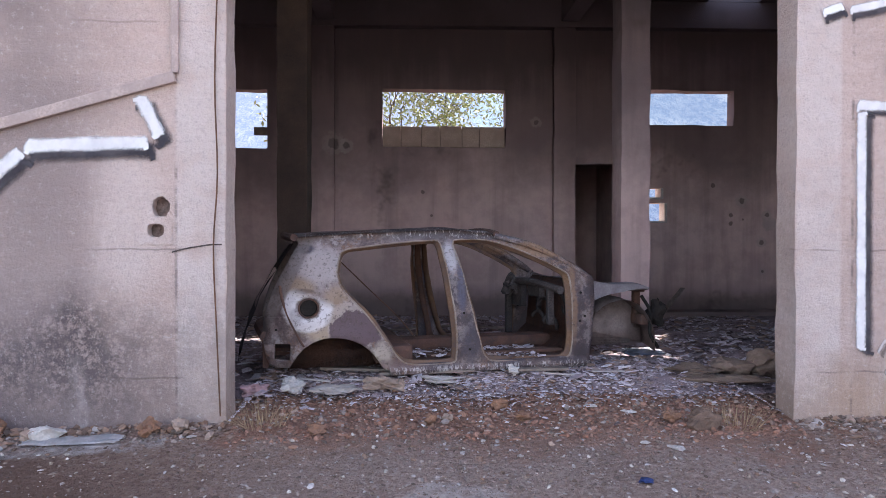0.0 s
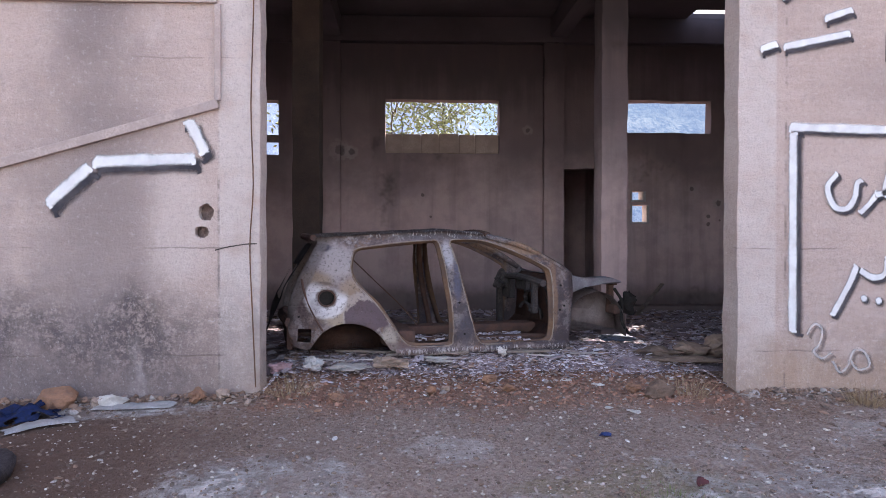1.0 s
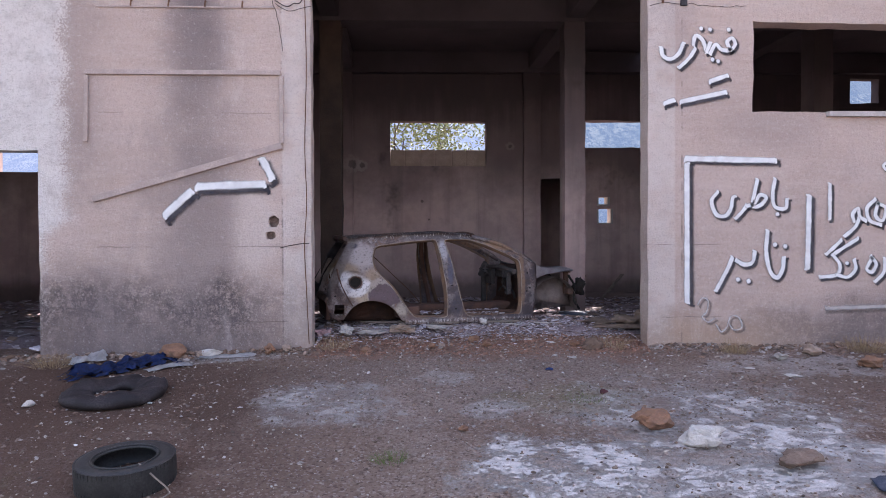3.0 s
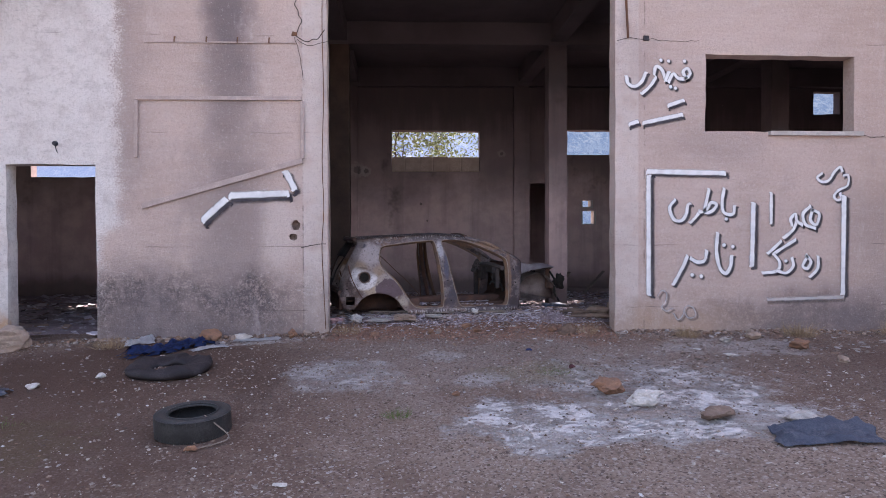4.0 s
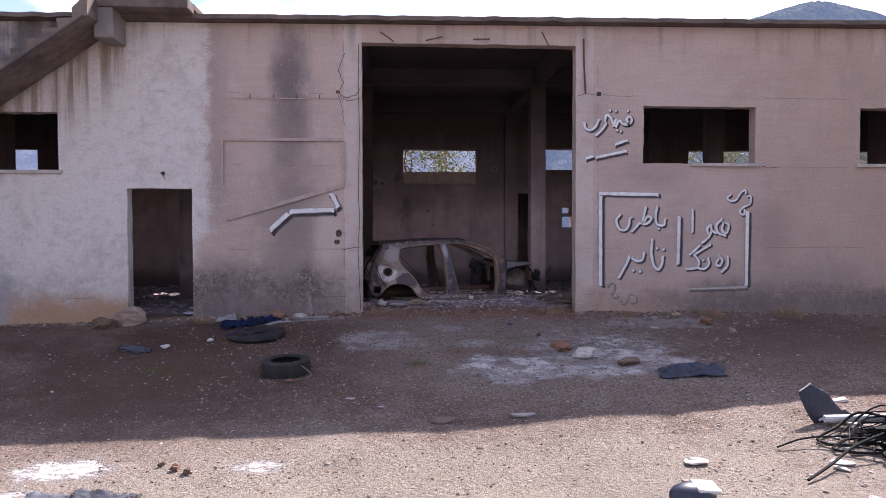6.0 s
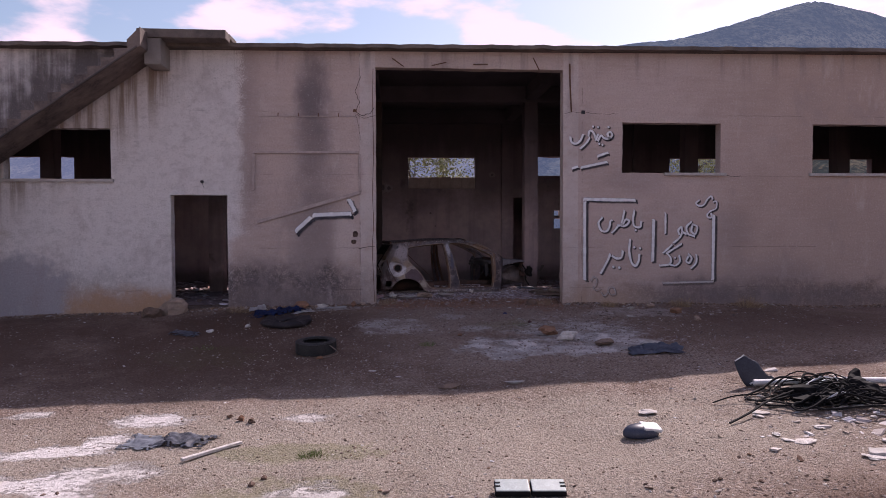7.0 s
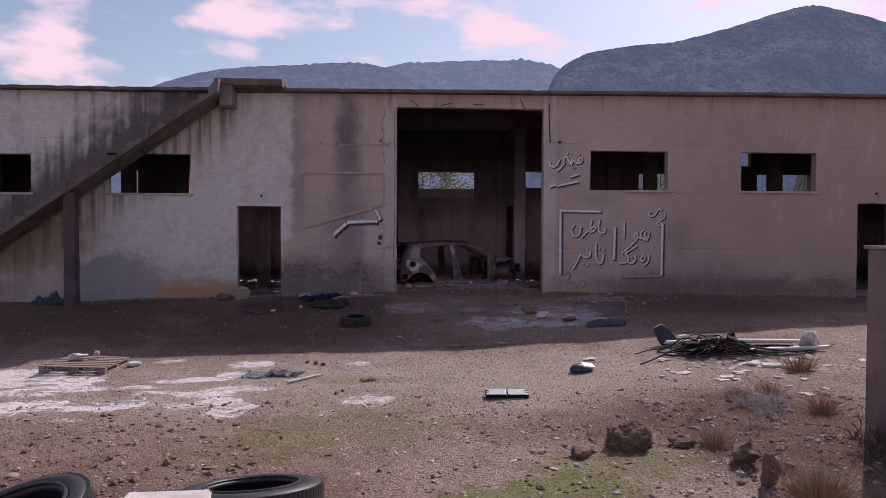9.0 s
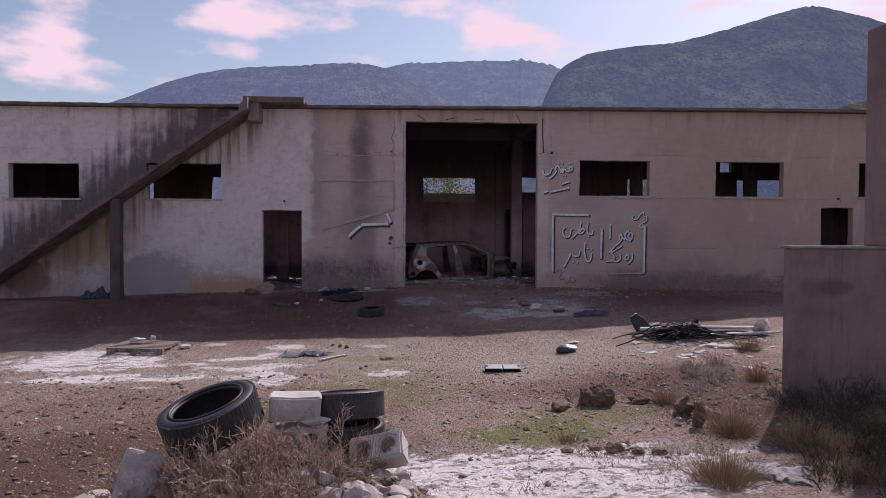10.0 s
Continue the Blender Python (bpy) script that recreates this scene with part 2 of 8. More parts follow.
def burnt_material():
    n = Nodes("burnt_plaster")
    z = n.axis(2)
    big, mid, fine = n.noise(0.5, 5, 0.6), n.noise(2.2, 6, 0.65), n.noise(40, 4, 0.7)
    run = n.noise(2.4, 4, 0.6, stretch=(1.5, 1.5, 0.10))
    low = n.mix(n.step(mid, 0.35, 0.65), (0.61, 0.45, 0.425), (0.48, 0.35, 0.335))
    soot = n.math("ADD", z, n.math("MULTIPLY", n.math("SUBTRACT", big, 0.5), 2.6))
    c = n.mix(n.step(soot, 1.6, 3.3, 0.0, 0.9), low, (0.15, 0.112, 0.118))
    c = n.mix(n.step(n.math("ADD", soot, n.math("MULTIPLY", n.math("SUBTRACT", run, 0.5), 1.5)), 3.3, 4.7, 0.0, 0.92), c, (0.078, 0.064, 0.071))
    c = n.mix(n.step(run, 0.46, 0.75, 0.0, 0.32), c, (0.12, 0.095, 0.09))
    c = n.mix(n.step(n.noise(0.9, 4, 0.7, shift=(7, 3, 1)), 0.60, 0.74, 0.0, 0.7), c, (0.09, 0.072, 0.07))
    spall = n.step(n.noise(5.0, 4, 0.6, shift=(3, 1, 8)), 0.72, 0.75)
    c = n.mix(n.math("MULTIPLY", spall, 0.7), c, (0.34, 0.29, 0.27))
    # darker ragged band at the floor; pock holes painted dark with pale rims
    uneven_z = n.math("ADD", z, n.math("MULTIPLY", n.math("SUBTRACT", mid, 0.5), 0.7))
    c = n.mix(n.step(uneven_z, 0.65, 0.25, 0.0, 0.75), c, (0.12, 0.095, 0.09))
    jag = n.math("MULTIPLY", n.math("SUBTRACT", n.noise(14, 4, 0.6), 0.5), 1.6)
    inside = n.step(n.axis(1), 11.7, 11.9)
    for px, pz, r, pale in ((4.57, 2.29, 0.05, 0.3), (5.08, 2.03, 0.06, 0.8), (4.89, 1.78, 0.045, 0), (4.89, 1.63, 0.045, 0), (5.11, 1.70, 0.025, 0), (5.54, 1.78, 0.05, 0.9), (5.59, 1.62, 0.065, 1.0), (5.44, 1.30, 0.05, 0.9), (5.46, 0.79, 0.03, 0.6), (-0.5, 2.15, 0.04, 0), (-0.35, 1.75, 0.025, 0), (-2.0, 2.95, 0.10, 0.7), (-1.8, 2.93, 0.07, 0.8), (1.45, 3.36, 0.05, 0.6)):
        c = n.mix(n.math("MULTIPLY", n.math("MULTIPLY", blob(n, px, pz, r * 1.9, r * 1.7, jag, 0, 2), inside), pale * 0.5), c, (0.36, 0.32, 0.30))
        c = n.mix(n.math("MULTIPLY", n.math("MULTIPLY", blob(n, px, pz, r * 0.8, r * 0.8, jag, 0, 2), inside), 0.6 * (1 if pale < 1 else 0)), c, (0.05, 0.04, 0.04))
    return n.done(c, 0.93, n.math("ADD", mid, n.math("MULTIPLY", fine, 0.4)), 0.5, 0.012, spec=0.1)


def ground_material():
    n = Nodes("red_earth")
    x, y = n.axis(0), n.axis(1)
    big, mid, fine = n.noise(0.35, 5, 0.6), n.noise(1.8, 6, 0.65), n.noise(24, 5, 0.7)
    grit = n.cells(55, out="Color")
    c = n.mix(n.step(big, 0.38, 0.64), (0.37, 0.288, 0.24), (0.205, 0.15, 0.122))
    c = n.mix(n.step(mid, 0.42, 0.66, 0.0, 0.7), c, (0.41, 0.328, 0.28))
    c = n.mix(n.step(fine, 0.42, 0.7, 0.0, 0.75), c, (0.15, 0.10, 0.082))
    bright = n.tree.nodes.new("ShaderNodeSeparateColor")
    n.tree.links.new(grit, bright.inputs[0])
    c = n.mix(n.step(bright.outputs[0], 0.80, 0.92, 0.0, 0.75), c, (0.50, 0.43, 0.40))
    c = n.mix(n.step(bright.outputs[1], 0.84, 0.95, 0.0, 0.75), c, (0.10, 0.075, 0.07))
    # redder soil before the gateway
    wob = n.math("MULTIPLY", n.math("SUBTRACT", n.noise(2.6, 8, 0.75), 0.5), 3.0)
    c = n.mix(n.math("MULTIPLY", blob(n, 0.3, 5.2, 2.6, 0.75, wob), 0.85), c, (0.29, 0.155, 0.11))
    # building's shade painted as darker red earth; redder soil on the slope beside the tyres
    shade_y = n.math("ADD", y, n.math("MULTIPLY", n.math("SUBTRACT", big, 0.5), 6.0))
    c = n.mix(n.step(shade_y, -1.5, 3.5, 0.0, 0.45), c, (0.20, 0.118, 0.09))
    c = n.mix(n.math("MULTIPLY", blob(n, -5.5, -7.5, 4.5, 3.0, wob, soft=0.6), 0.5), c, (0.215, 0.135, 0.10))
    # sunlit strip of yard painted paler; paler trodden earth before the gateway
    slow = n.math("MULTIPLY", n.math("SUBTRACT", n.noise(0.7, 6, 0.7), 0.5), 2.4)
    c = n.mix(n.math("MULTIPLY", blob(n, -1.2, -2.3, 5.5, 1.7, slow, soft=0.5), n.step(fine, 0.30, 0.62, 0.9, 0.4)), c, (0.40, 0.355, 0.30))
    c = n.mix(n.math("MULTIPLY", blob(n, 0.3, 3.7, 2.5, 1.1, slow, soft=0.5), n.step(fine, 0.30, 0.62, 0.65, 0.25)), c, (0.41, 0.33, 0.295))
    # darker damp soil; patches by the building and boundary wall also paint shade
    for cx, cy, rx, ry, k in ((-3.9, 3.8, 2.1, 1.15, 0.75), (-4.9, 1.9, 2.4, 2.3, 0.75), (5.6, 2.9, 2.6, 1.7, 0.5), (-9.0, 2.4, 2.6, 2.2, 0.8), (-6.2, -10.3, 3.0, 2.6, 0.6), (2.4, -5.6, 1.7, 1.9, 0.85), (3.2, -8.8, 1.3, 1.3, 0.8), (-5.4, -8.4, 2.6, 2.2, 0.75), (0.3, -5.2, 1.6, 0.7, 0.4)):
        c = n.mix(n.math("MULTIPLY", blob(n, cx, cy, rx, ry, slow, soft=0.5), k), c, (0.115, 0.070, 0.054))
    # thin weeds and moss
    for cx, cy, rx, ry, k in ((-0.55, -7.3, 0.9, 0.55, 0.9), (0.3, -6.6, 1.0, 0.5, 0.6), (-2.6, -4.9, 1.5, 0.8, 0.42), (-3.7, -5.6, 0.9, 0.6, 0.35), (-2.6, -2.35, 0.9, 0.3, 0.4), (-4.6, 1.6, 0.9, 0.5, 0.12), (0.6, 3.2, 0.7, 0.4, 0.25), (-2.5, -3.6, 0.9, 0.6, 0.35)):
        c = n.mix(n.math("MULTIPLY", blob(n, cx, cy, rx, ry, wob), n.step(fine, 0.30, 0.6, 0.35 * k, k)), c, (0.15, 0.17, 0.055))
    # spilled lime and old concrete showing through
    lime = n.mix(n.step(n.noise(14, 5, 0.7), 0.35, 0.7), (0.66, 0.625, 0.62), (0.48, 0.44, 0.43))
    streak = n.step(n.noise(1.7, 8, 0.72, stretch=(0.55, 1.5, 1.0), shift=(4, 7, 0)), 0.36, 0.46, 0.2, 1.0)
    crust = n.step(n.noise(2.4, 8, 0.75, shift=(1, 3, 6)), 0.42, 0.52, 0.3, 1.0)
    streak = n.math("ADD", n.math("MULTIPLY", streak, n.step(y, 0.2, -0.4)), n.math("MULTIPLY", crust, n.step(y, -0.4, 0.2)))
    worn = n.step(n.noise(8, 8, 0.8, stretch=(0.7, 1.3, 1)), 0.36, 0.50, 0.5, 1.0)
    streak = n.math("MULTIPLY", streak, worn)
    cover = 0.0
    for cx, cy, rx, ry, k in SPILLS:
        here = n.math("MULTIPLY", n.math("MULTIPLY", blob(n, cx, cy, rx * 1.25, ry * 1.35, wob, soft=0.25), streak), k)
        c = n.mix(here, c, lime)
        cover = n.math("MAXIMUM", cover, here)
    rough = n.math("ADD", fine, n.math("MULTIPLY", bright.outputs[0], 0.35))
    rough = n.math("MULTIPLY", rough, n.step(cover, 0.2, 0.9, 1.0, 0.3))
    return n.done(c, 0.95, n.math("ADD", n.math("MULTIPLY", mid, 1.2), rough), 1.0, 0.055, spec=0.1)


# ragged pale patches on the ground: x, y, half width, half depth, cover
SPILLS = [(-1.65, 3.25, 0.48, 0.36, 0.65), (-0.1, 3.0, 0.26, 0.16, 0.6), (-0.55, 3.9, 0.2, 0.15, 0.4), (0.20, 1.75, 0.55, 0.48, 0.95), (0.45, 1.36, 0.5, 0.22, 0.9), (1.75, 2.35, 0.95, 0.85, 0.8), (1.3, 1.5, 0.85, 0.28, 0.8), (2.3, 1.85, 0.5, 0.4, 0.7),
          (-8.4, -2.0, 1.1, 0.75, 1.0), (-7.4, -2.2, 0.55, 0.45, 1.0), (-7.0, -2.5, 0.45, 0.16, 1.0), (-7.4, -3.5, 1.0, 0.28, 1.0), (-6.45, -3.62, 0.5, 0.11, 1.0), (-6.45, -4.15, 0.2, 0.08, 0.8), (-5.85, -3.46, 0.30, 0.17, 1.0),
          (-6.1, -2.52, 0.36, 0.11, 0.9), (-5.55, -2.14, 0.34, 0.10, 0.9), (-5.12, -2.06, 0.36, 0.16, 1.0), (-4.72, -1.78, 0.30, 0.17, 1.0), (-4.55, -1.12, 0.34, 0.20, 1.0), (-4.5, -2.78, 0.42, 0.20, 0.85), (-5.5, -2.87, 0.42, 0.10, 0.9), (-5.0, -2.98, 0.38, 0.17, 1.0),
          (-4.66, -3.3, 0.34, 0.24, 1.0), (-4.35, -3.85, 0.30, 0.28, 0.9), (-5.12, -3.55, 0.24, 0.13, 0.8), (-2.42, -3.5, 0.34, 0.22, 0.8), (-2.68, -1.15, 0.24, 0.12, 0.8), (-6.15, -0.75, 0.2, 0.1, 0.8),
          (-0.8, -8.85, 1.8, 0.75, 1.0), (-3.0, 4.75, 0.5, 0.12, 0.7), (3.4, 4.1, 0.8, 0.3, 0.4)]

M_FACADE = facade_material()
M_BURNT = burnt_material()
M_GROUND = ground_material()
M_CHAR = plain("charred_concrete", (0.085, 0.056, 0.045), (0.04, 0.029, 0.026), 2.0, 0.93, 0.6, 0.02)
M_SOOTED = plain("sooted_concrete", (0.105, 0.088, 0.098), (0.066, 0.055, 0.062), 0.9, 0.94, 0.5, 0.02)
M_CONCRETE = plain("old_concrete", (0.33, 0.30, 0.28), (0.20, 0.175, 0.165), 1.6, 0.92, 0.6, 0.02)
M_DARKCON = plain("stained_concrete", (0.135, 0.113, 0.105), (0.05, 0.043, 0.044), 1.1, 0.92, 0.6, 0.02)
M_EAVE = plain("weathered_edge", (0.21, 0.17, 0.15), (0.09, 0.075, 0.07), 2.4, 0.92, 0.7, 0.02)
M_SILL = plain("sill_stone", (0.56, 0.52, 0.50), (0.40, 0.35, 0.33), 5, 0.85, 0.3)
M_BLACK = plain("black_paint", (0.035, 0.033, 0.04), (0.07, 0.065, 0.075), 9, 0.7, 0.2, 0.004)
M_RUBBER = plain("weathered_rubber", (0.020, 0.020, 0.022), (0.042, 0.040, 0.041), 7, 0.52, 0.25, 0.006, local=True, spec=0.45)
M_STONE = plain("limestone", (0.50, 0.46, 0.43), (0.33, 0.29, 0.26), 5, 0.9, 0.6, 0.02)
M_BLOCK = plain("concrete_block", (0.60, 0.57, 0.55), (0.42, 0.39, 0.37), 6, 0.93, 0.6, 0.012)
M_EARTHCLOD = plain("earth_clod", (0.20, 0.135, 0.103), (0.105, 0.072, 0.056), 8, 0.95, 0.8, 0.03)
M_RUST = plain("rusted_steel", (0.20, 0.10, 0.06), (0.09, 0.055, 0.045), 9, 0.85, 0.4, 0.006)
M_WOOD = plain("grey_wood", (0.28, 0.23, 0.20), (0.16, 0.13, 0.11), 12, 0.88, 0.4, 0.006)
M_BARK = plain("bark", (0.14, 0.11, 0.085), (0.08, 0.065, 0.05), 12, 0.9, 0.7, 0.01)
M_PLASTIC = plain("black_plastic", (0.010, 0.010, 0.012), (0.016, 0.016, 0.018), 10, 0.75, 0.15, 0.003, spec=0.15)
M_PALE = plain("white_plastic", (0.74, 0.75, 0.76), (0.55, 0.55, 0.56), 12, 0.5, 0.15, 0.003, spec=0.5)

# ---- mesh helpers ----
def part(name, bm, material, parent=None, label="", smooth=False):
    """Links a bmesh as one mesh object, under a thing or a part if one is given."""
    me = bpy.data.meshes.new(name)
    bm.normal_update()
    bm.to_mesh(me)
    bm.free()
    me.materials.append(material)
    if smooth:
        me.polygons.foreach_set("use_smooth", [True] * len(me.polygons))
    ob = new(name, me)
    ob.parent = parent
    if label:
        ob["label"] = label
    return ob


def thing(name, label, category, group="", at=None, kind=""):
    """An empty at a thing's base, which parents its parts."""
    ob = new(name)
    ob.empty_display_size = 0.1
    if at is not None:
        ob.matrix_world = at
    return tagged(ob, label, category, group, kind)


def box(bm, x0, x1, y0, y1, z0, z1, bevel=0.0, m=None, jitter=0.0, rnd=None):
    vs = [bm.verts.new((x, y, z)) for z in (z0, z1) for y in (y0, y1) for x in (x0, x1)]
    fs = [bm.faces.new([vs[i] for i in f]) for f in ((0, 2, 3, 1), (4, 5, 7, 6), (0, 1, 5, 4), (2, 6, 7, 3), (0, 4, 6, 2), (1, 3, 7, 5))]
    if jitter:
        for v in vs:
            v.co += Vector((rnd.uniform(-1, 1), rnd.uniform(-1, 1), rnd.uniform(-1, 1))) * jitter
    made = vs
    if bevel:
        out = bmesh.ops.bevel(bm, geom=list({e for f in fs for e in f.edges}), offset=bevel, segments=2, affect="EDGES", profile=0.6)
        made = list({v for f in out["faces"] for v in f.verts} | {v for v in vs if v.is_valid})
    if m is not None:
        bmesh.ops.transform(bm, matrix=m, verts=made)
    return made


def box_part(name, dims, material, parent=None, label="", bevel=0.01, m=None):
    bm = bmesh.new()
    box(bm, *dims, bevel=bevel, m=m)
    return part(name, bm, material, parent, label)


def tube(bm, points, radius, sides=8, caps=True):
    """A round bar along a line of points; radius is one number or one a point."""
    pts = [Vector(p) for p in points]
    rs = radius if isinstance(radius, (list, tuple)) else [radius] * len(pts)
    rings, side = [], None
    for i, p in enumerate(pts):
        d = (pts[min(i + 1, len(pts) - 1)] - pts[max(i - 1, 0)]).normalized()
        if side is None:
            side = d.orthogonal().normalized()
        side = (side - d * side.dot(d)).normalized()
        up = d.cross(side)
        rings.append([bm.verts.new(p + (side * math.cos(a) + up * math.sin(a)) * rs[i]) for a in (2 * math.pi * k / sides for k in range(sides))])
    for a, b in zip(rings, rings[1:]):
        for k in range(sides):
            bm.faces.new((a[k], a[(k + 1) % sides], b[(k + 1) % sides], b[k]))
    if caps:
        bm.faces.new(rings[0][::-1])
        bm.faces.new(rings[-1])


def smooth_line(points, n=6):
    """Catmull-Rom through the points."""
    p = [Vector(q) for q in points]
    p = [2 * p[0] - p[1], *p, 2 * p[-1] - p[-2]]
    out = []
    for a, b, c, d in zip(p, p[1:], p[2:], p[3:]):
        for k in range(n):
            t = k / n
            out.append(0.5 * (2 * b + (c - a) * t + (2 * a - 5 * b + 4 * c - d) * t * t + (3 * b - a - 3 * c + d) * t ** 3))
    return out + [p[-2]]


def rock_mesh(bm, size, seed, rough=0.35, m=None, cuts=2, flat=0.7):
    """A broken, angular stone."""
    rnd = random.Random(seed)
    out = bmesh.ops.create_icosphere(bm, subdivisions=cuts, radius=0.5)
    vs = out["verts"]
    off = Vector((rnd.uniform(-50, 50), rnd.uniform(-50, 50), rnd.uniform(-50, 50)))
    planes = [(Vector((rnd.gauss(0, 1), rnd.gauss(0, 1), rnd.gauss(0, 1))).normalized(), rnd.uniform(0.26, 0.42)) for _ in range(7)]
    for v in vs:
        c = v.co.copy()
        for nrm, d in planes:
            e = c.dot(nrm) - d
            if e > 0:
                c -= nrm * e
        c *= 1 + rough * noise.noise(c * 3 + off) + 0.4 * rough * noise.noise(c * 9 + off)
        v.co = Vector((c.x * size[0], c.y * size[1], c.z * size[2]))
    if m is not None:
        bmesh.ops.transform(bm, matrix=m, verts=vs)
    return vs


# ---- ground ----
def lerp_table(table, v):
    for (a, p), (b, q) in zip(table, table[1:]):
        if v <= b:
            return p + (q - p) * max(0.0, min(1.0, (v - a) / (b - a)))
    return table[-1][1]


YARD = [(-9, -0.82), (-6, -0.80), (-4, -0.78), (-1.5, -0.70), (0.5, -0.54), (2.0, -0.36), (3.4, -0.17), (5.0, 0.03), (5.75, 0.085)]


def smoothstep(v, a, b):
    t = max(0.0, min(1.0, (v - a) / (b - a)))
    return t * t * (3 - 2 * t)


def ground_height(x, y):
    z = lerp_table(YARD, y)
    xc = max(-14.0, min(14.0, x))
    z += smoothstep(y, 4.5, 0.0) * (0.045 * max(0.0, xc + 1.0) - 0.012 * max(0.0, -xc - 1.0))
    z -= smoothstep(y, 3.0, 5.0) * 0.03 * max(0.0, abs(xc - 0.5) - 3.0) * 0.8
    z += 0.90 * math.exp(-((x + 3.25) / 1.4) ** 4) * math.exp(-((y + 10.9) / 0.95) ** 4)
    if abs(x) < 30 and -25 < y < 6:
        p = Vector((x, y, 0))
        z += 0.035 * noise.noise(p * 0.9) + 0.018 * noise.noise(p * 2.7) + 0.008 * noise.noise(p * 7.0)
    if y > 5.6:
        z += (-0.45 - z) * smoothstep(y, 5.6, 6.15) + 0.45 * smoothstep(y, 11.6, 12.4)
    return z


def spread(lo, hi, step, far):
    fine = list(np.arange(lo, hi + step / 2, step))
    grow, out, back = step, [], []
    a, b = fine[-1], fine[0]
    while a < far:
        grow *= 1.45
        a, b = a + grow, b - grow
        out.append(a)
        back.append(b)
    return back[::-1] + fine + out


def build_ground():
    xs, ys = spread(-11, 8, 0.14, 4500), spread(-12.2, 6.2, 0.13, 4500)
    verts = [(x, y, ground_height(x, y)) for y in ys for x in xs]
    w = len(xs)
    faces = [(j * w + i, j * w + i + 1, (j + 1) * w + i + 1, (j + 1) * w + i) for j in range(len(ys) - 1) for i in range(w - 1)]
    me = bpy.data.meshes.new("ground")
    me.from_pydata(verts, [], faces)
    me.materials.append(M_GROUND)
    me.polygons.foreach_set("use_smooth", [True] * len(me.polygons))
    tagged(new("ground", me), "stony reddish bare earth yard with pale lime spills", "ground", kind="structure")


build_ground()


# ---- building ----
X0, X1 = -16.0, 17.0
FRONT, BACK, THICK = 5.0, 12.0, 0.25
GATE = (-2.0, 2.0, -0.5, 5.03)
FRONT_OPENINGS = [GATE, (3.30, 5.49, 2.84, 3.92), (7.58, 9.76, 2.84, 3.92), (11.0, 12.05, -0.5, 2.52), (12.22, 14.3, 2.86, 3.93),
                  (-6.23, -5.08, -0.5, 2.345), (-9.55, -7.42, 2.665, 3.705), (-13.43, -11.47, 2.66, 3.67),
                  (-2.50, -2.37, 1.45, 1.60), (-2.53, -2.41, 1.31, 1.42)]
BACK_OPENINGS = [(-13.4, -11.3, 2.87, 3.86), (-9.5, -7.2, 2.775, 3.86), (-5.25, -3.12, 2.87, 3.86), (-1.19, 0.92, 2.92, 3.90), (2.83, 4.93, 3.34, 3.94),
                 (7.19, 9.3, 2.9, 3.92), (11.84, 13.98, 2.9, 3.92), (2.10, 2.89, 0.0, 2.65), (3.40, 3.75, 1.64, 1.98), (3.40, 3.68, 2.05, 2.24),
                 (9.24, 9.92, 4.37, 4.92), (11.1, 11.6, 4.22, 4.85)]


def roof_z(x):
    return 5.38 + 0.0085 * max(-9.0, min(9.0, x))


